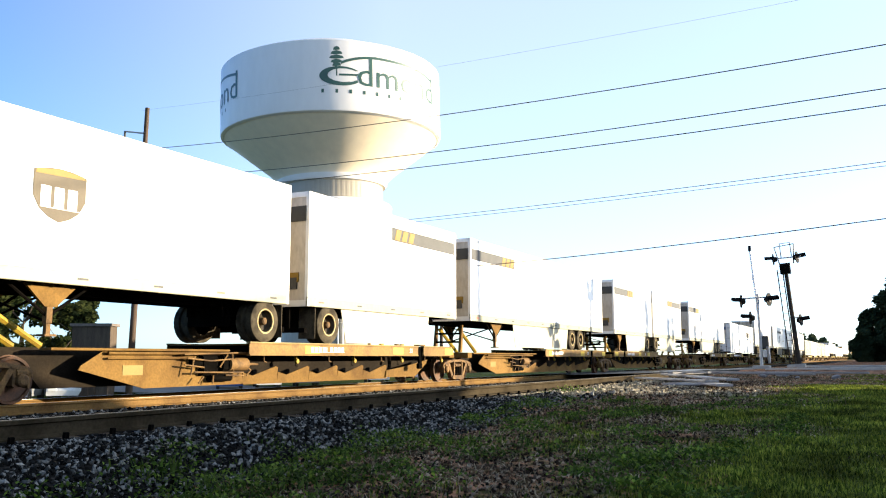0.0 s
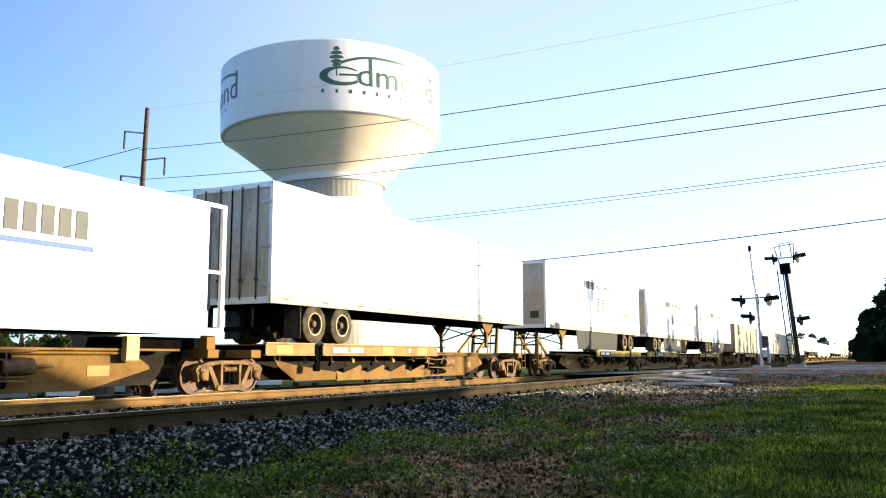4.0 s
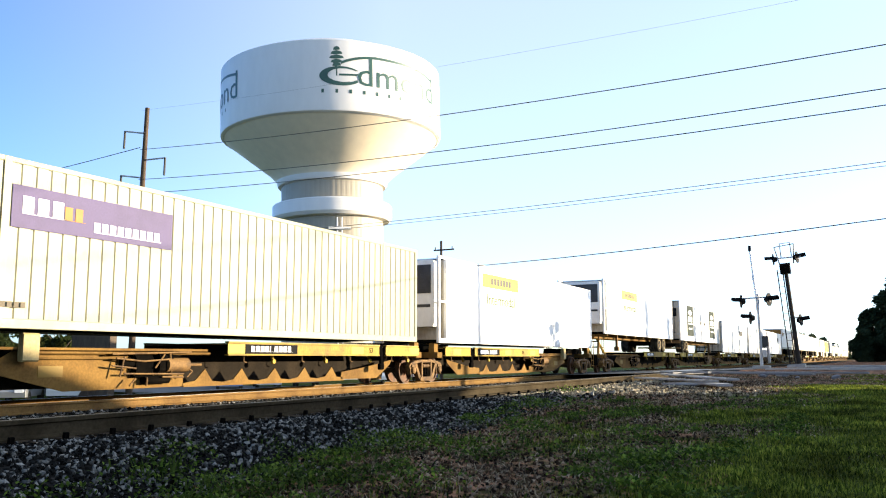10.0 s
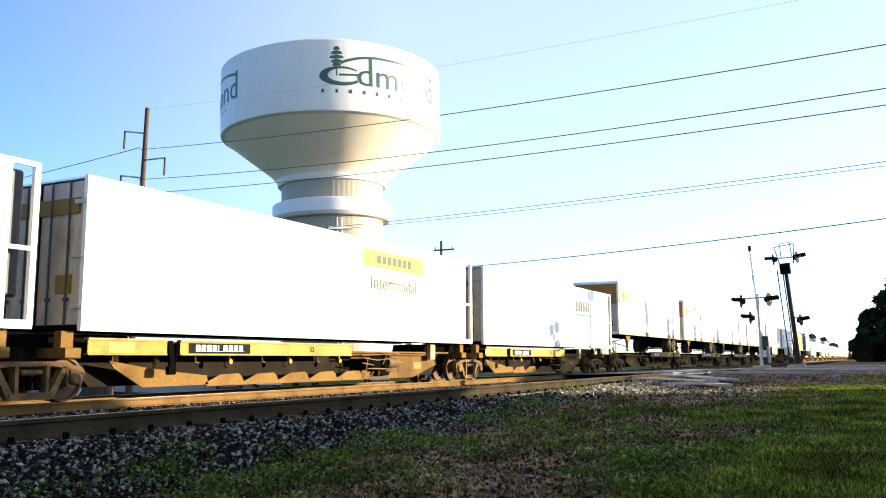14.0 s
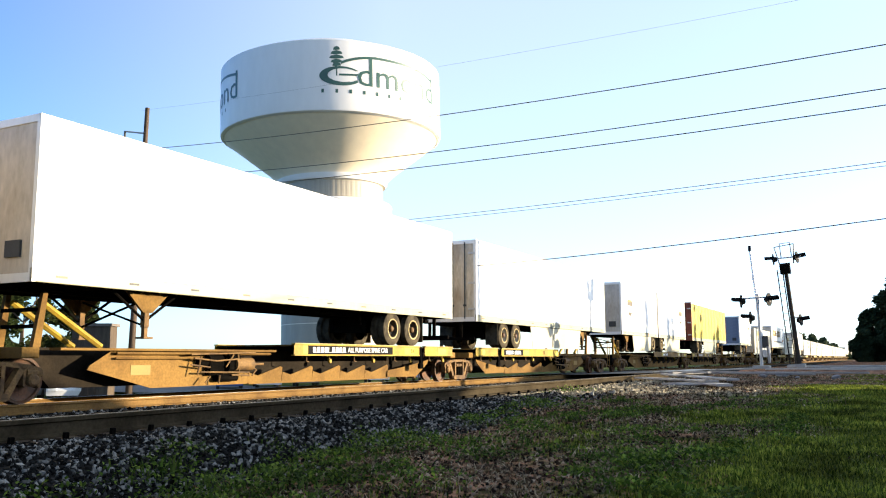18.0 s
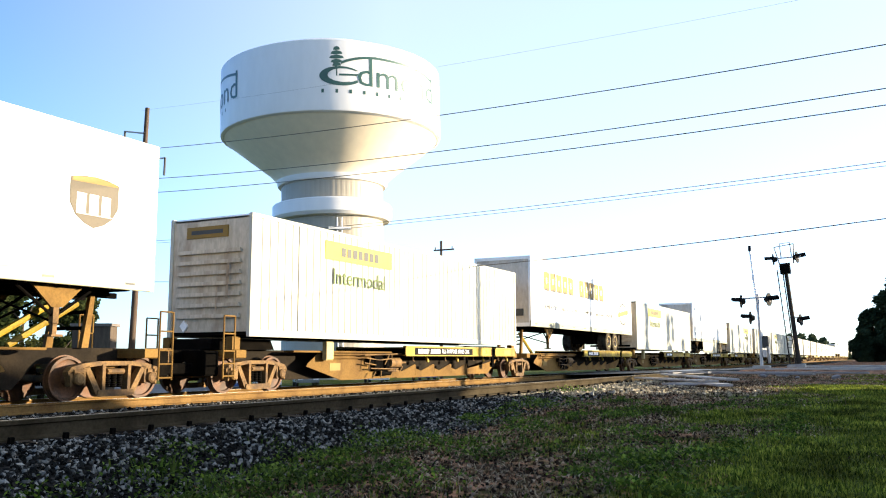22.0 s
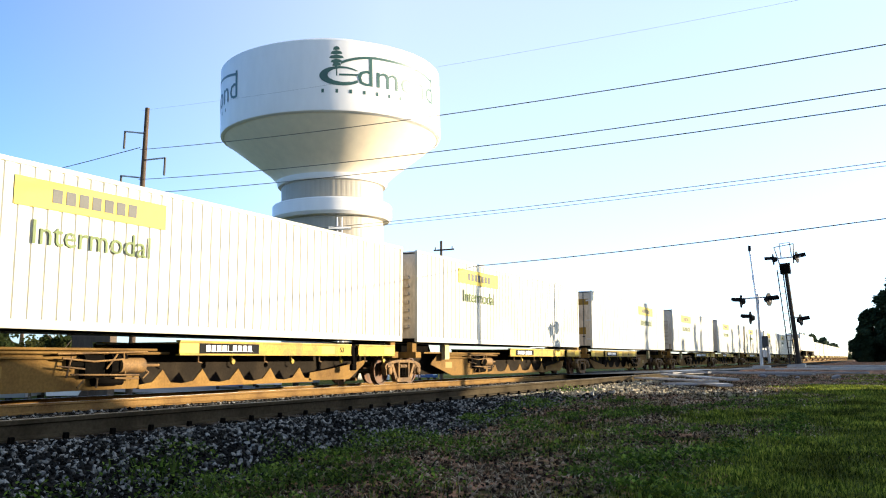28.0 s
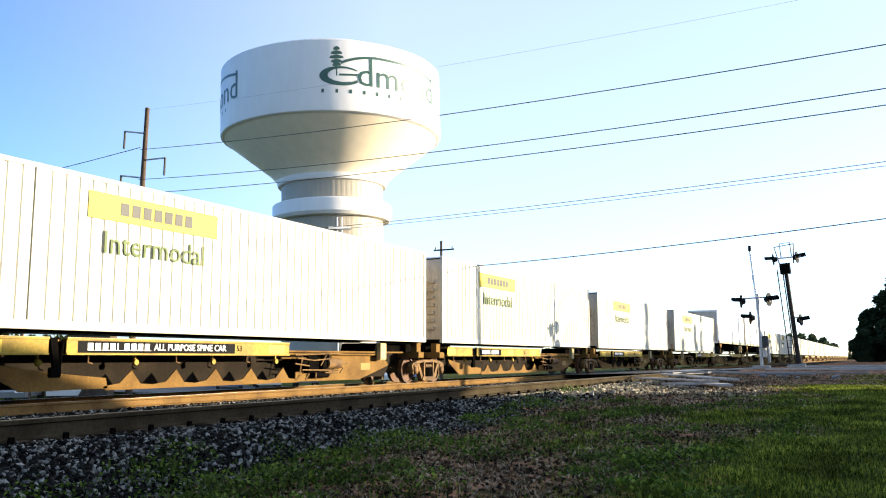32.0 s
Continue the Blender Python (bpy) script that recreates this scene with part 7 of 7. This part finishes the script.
M["grass"] = island_material("grass_blades", (0.022, 0.046, 0.004), (0.34, 0.40, 0.06), 0.7, patch=0.6, thin=0.45)
M["weed"] = island_material("weed_leaves", (0.016, 0.038, 0.008), (0.13, 0.19, 0.042), 0.7, thin=0.4)
M["tuft"] = island_material("grass_tufts", (0.018, 0.040, 0.004), (0.46, 0.52, 0.08), 0.65, middle=(0.11, 0.16, 0.02), patch=0.6, thin=0.45)
M["leafweed"] = island_material("broad_weed_leaves", (0.022, 0.052, 0.008), (0.26, 0.38, 0.06), 0.6, middle=(0.085, 0.15, 0.02), patch=0.4, thin=0.4)
M["straw"] = island_material("dry_straw", (0.04, 0.027, 0.014), (0.72, 0.61, 0.43), 0.8, middle=(0.22, 0.165, 0.10), patch=0.5, thin=0.3)
random.seed(21)
g_spots, w_spots, s_spots = [], [], []
for k in range(170000):
    y = 3.2 + 27 * random.random() ** 1.7
    x = -5.4 + random.random() * (6.2 + y * 0.02)
    e = noise.noise(Vector((x * 0.7, y * 0.5, 2))) + 0.5 * noise.noise(Vector((x * 2.2, y * 2.0, 8)))
    green = (x + 2.5) * 0.42 + e * 1.1
    z = ground_height(x, y) if x > -5.0 else max(bed_height(x, y), ground_height(x, y))
    green -= 0.9 * min(1.0, max(0.0, (y - 20.8) / 1.2)) + 0.8 * min(1.0, max(0.0, (y - 14.6) / 1.0)) * min(1.0, max(0.0, (-1.4 - x) / 1.2))
    if green > random.random() * 0.9 - 0.1:
        g_spots.append((x, y, z, random.uniform(0.012, 0.042) * (1.0 + 0.3 * e), random.uniform(0.0022, 0.0048) * (1 + y * 0.06)))
    elif x > -4.9 and random.random() < 0.30 + 0.9 * noise.noise(Vector((x * 1.7, y * 1.1, 40))):
        s_spots.append((x, y, z + 0.006, random.uniform(0.008, 0.03), random.uniform(0.003, 0.0065) * (1 + y * 0.05)))
for k in range(2600):
    x, y = -4.9 + 3.9 * random.random(), 3.4 + 11 * random.random() ** 1.3
    if (x + 2.5) * 0.42 + noise.noise(Vector((x * 0.7, y * 0.5, 2))) < 0.35:
        s_spots.append((x, y, ground_height(x, y) + 0.008, random.uniform(0.022, 0.05), random.uniform(0.003, 0.006)))
TUFTS = ((-5.35, 5.3, 0.30), (-4.75, 7.3, 0.22), (-3.95, 6.6, 0.16), (-4.5, 8.6, 0.2), (-3.6, 8.8, 0.16), (-4.9, 10.5, 0.16), (-4.3, 11.6, 0.2), (-5.2, 13.3, 0.16), (-5.4, 16.5, 0.22), (-4.4, 15.2, 0.16), (-4.85, 5.4, 0.2), (-5.0, 6.1, 0.18), (-3.1, 10.8, 0.14), (-3.2, 5.6, 0.12), (-4.2, 5.7, 0.15), (-5.5, 9.4, 0.14), (-3.8, 12.8, 0.14), (-5.6, 7.2, 0.16))
for cx, cy, hgt in TUFTS:
    for k in range(70):
        x, y = cx + random.gauss(0, 0.22), cy + random.gauss(0, 0.30)
        w_spots.append((x, y, max(bed_height(x, y) if x < -4.9 else -9, ground_height(x, y)), hgt * 0.72 * random.uniform(0.25, 1.0) * math.exp(-((x - cx) ** 2 + (y - cy) ** 2) * 3), random.uniform(0.005, 0.013)))
# denser tufts that stand above the mown grass
t_spots = []
for k in range(4200):
    cy = 3.3 + 22 * random.random() ** 1.5
    cx = -5.2 + random.random() * (6.4 + cy * 0.05)
    e = noise.noise(Vector((cx * 0.7, cy * 0.5, 2))) + 0.6 * noise.noise(Vector((cx * 1.6, cy * 1.3, 31)))
    if (cx + 2.9) * 0.36 + e * 1.2 < random.random() * 0.9 + 0.10 or cy > 20.5 + e or (cy > 14.8 and cx < -1.8):
        continue
    tall, wide = random.uniform(0.018, 0.05) * (1.1 + 0.5 * e), random.uniform(0.05, 0.16)
    for j in range(34):
        x, y = cx + random.gauss(0, wide), cy + random.gauss(0, wide * 1.3)
        t_spots.append((x, y, max(ground_height(x, y), bed_height(x, y) if x < -5.0 else -9), tall * random.uniform(0.35, 1.15), random.uniform(0.0025, 0.0055) * (1 + cy * 0.05)))


def leafy_clumps(name, clumps, material, label):
    """Low bushy weeds: small pointed leaves at all heights of a rounded clump."""
    v, f = [], []
    for cx, cy, wide, tall, count in clumps:
        for j in range(count):
            x, y = cx + random.gauss(0, wide), cy + random.gauss(0, wide * 1.25)
            fall = math.exp(-((x - cx) ** 2 + (y - cy) ** 2) / (2.2 * wide * wide))
            z = max(ground_height(x, y), bed_height(x, y) if x < -4.9 else -9.0) + tall * fall * random.uniform(0.05, 1.0)
            a, tilt = random.random() * 6.283, random.uniform(-0.2, 1.0)
            l, w = random.uniform(0.025, 0.062), random.uniform(0.009, 0.020)
            dx, dy, dz = math.cos(a) * math.cos(tilt) * l, math.sin(a) * math.cos(tilt) * l, math.sin(tilt) * l
            i = len(v)
            v += [(x, y, z), (x + dx * 0.5 - math.sin(a) * w, y + dy * 0.5 + math.cos(a) * w, z + dz * 0.6), (x + dx, y + dy, z + dz), (x + dx * 0.5 + math.sin(a) * w, y + dy * 0.5 - math.cos(a) * w, z + dz * 0.6)]
            f += [(i, i + 1, i + 2), (i, i + 2, i + 3)]
    me = bpy.data.meshes.new(name)
    me.from_pydata(v, [], f)
    me.materials.append(material)
    return tagged(new(name, me), label, "weeds", kind="stuff")


l_clumps = [(-5.3, 5.2, 0.24, 0.20, 420), (-4.9, 5.5, 0.22, 0.16, 380), (-4.7, 5.9, 0.20, 0.14, 300), (-5.7, 5.9, 0.16, 0.20, 220), (-5.0, 6.9, 0.20, 0.14, 300), (-4.75, 7.6, 0.24, 0.18, 420), (-4.45, 8.2, 0.24, 0.17, 420), (-5.35, 8.3, 0.12, 0.20, 160), (-4.1, 6.3, 0.22, 0.13, 260), (-3.4, 6.2, 0.24, 0.13, 300), (-3.75, 9.6, 0.26, 0.18, 420), (-4.3, 10.4, 0.22, 0.13, 240), (-5.0, 10.9, 0.18, 0.14, 180), (-5.4, 13.6, 0.26, 0.14, 260), (-5.7, 16.6, 0.34, 0.16, 360), (-4.5, 13.2, 0.24, 0.12, 220), (-3.3, 12.6, 0.24, 0.12, 220), (-3.0, 8.3, 0.20, 0.12, 220)]
for k in range(900):
    cy = 3.6 + 11.2 * random.random() ** 1.1
    cx = -5.5 + 4.6 * random.random()
    e = noise.noise(Vector((cx * 0.8, cy * 0.55, 14))) + 0.5 * noise.noise(Vector((cx * 2.3, cy * 1.7, 4)))
    if e > 0.05:
        l_clumps.append((cx, cy, random.uniform(0.05, 0.17), random.uniform(0.03, 0.10), 75))
leafy_clumps("leafy_weeds", l_clumps, M["leafweed"], "low bushy green weeds along the ballast edge")
blades("grass", g_spots, M["grass"], "short green grass with thin patches")
blades("grass_tufts", t_spots, M["tuft"], "taller tufts of green grass", 0.9)
blades("weeds", w_spots, M["weed"], "green weeds growing through the edge of the ballast", 0.8)
blades("straw", s_spots, M["straw"], "dry straw litter on bare soil", 4.0)
clods, csz = [], []
rng = np.random.default_rng(17)
for x, y, s in zip(rng.uniform(-5.0, -0.5, 26000), 3.2 + 19 * rng.random(26000) ** 1.6, rng.uniform(0.006, 0.028, 26000)):
    if (x + 2.5) * 0.42 + noise.noise(Vector((x * 0.7, y * 0.5, 2))) < 0.25:
        clods.append((x, y, ground_height(x, y) + s * 0.2))
        csz.append(s)
M["clod"] = island_material("dry_soil_clods", (0.004, 0.0025, 0.002), (0.52, 0.39, 0.27), middle=(0.092, 0.052, 0.033), patch=0.55)
scatter("soil_clods", clods, csz, OCT_V, OCT_F, M["clod"], "crumbs of bare red-brown soil and gravel", "soil")


def motions():
    """The whole train runs past at one steady speed, and its wheels roll."""
    for ob, s in MOVERS:
        walk(ob, [(t, pose(TRACK_X, s - SPEED * t, 0)) for t in (0.0, 16.0, 32.0)])
    along = {ob: s for ob, s in MOVERS}
    # the wheels turn while their truck is near; a row for every thirtieth of a second
    for ws, y, truck in ROLLERS:
        first = max(0, int((along[truck] - 42) / SPEED * 30))
        last = min(960, int((along[truck] + 6) / SPEED * 30))
        still = pose(0, y, 0.42)
        if last <= first + 2:
            continue
        rows = [(0.0, still)] if first > 0 else []
        rows += [(k / 30, pose(0, y, 0.42, 86.0 * (k - first))) for k in range(first, last + 1)]
        if last < 960:
            rows.append((32.0, pose(0, y, 0.42, 86.0 * (last - first))))
        walk(ws, rows)


motions()
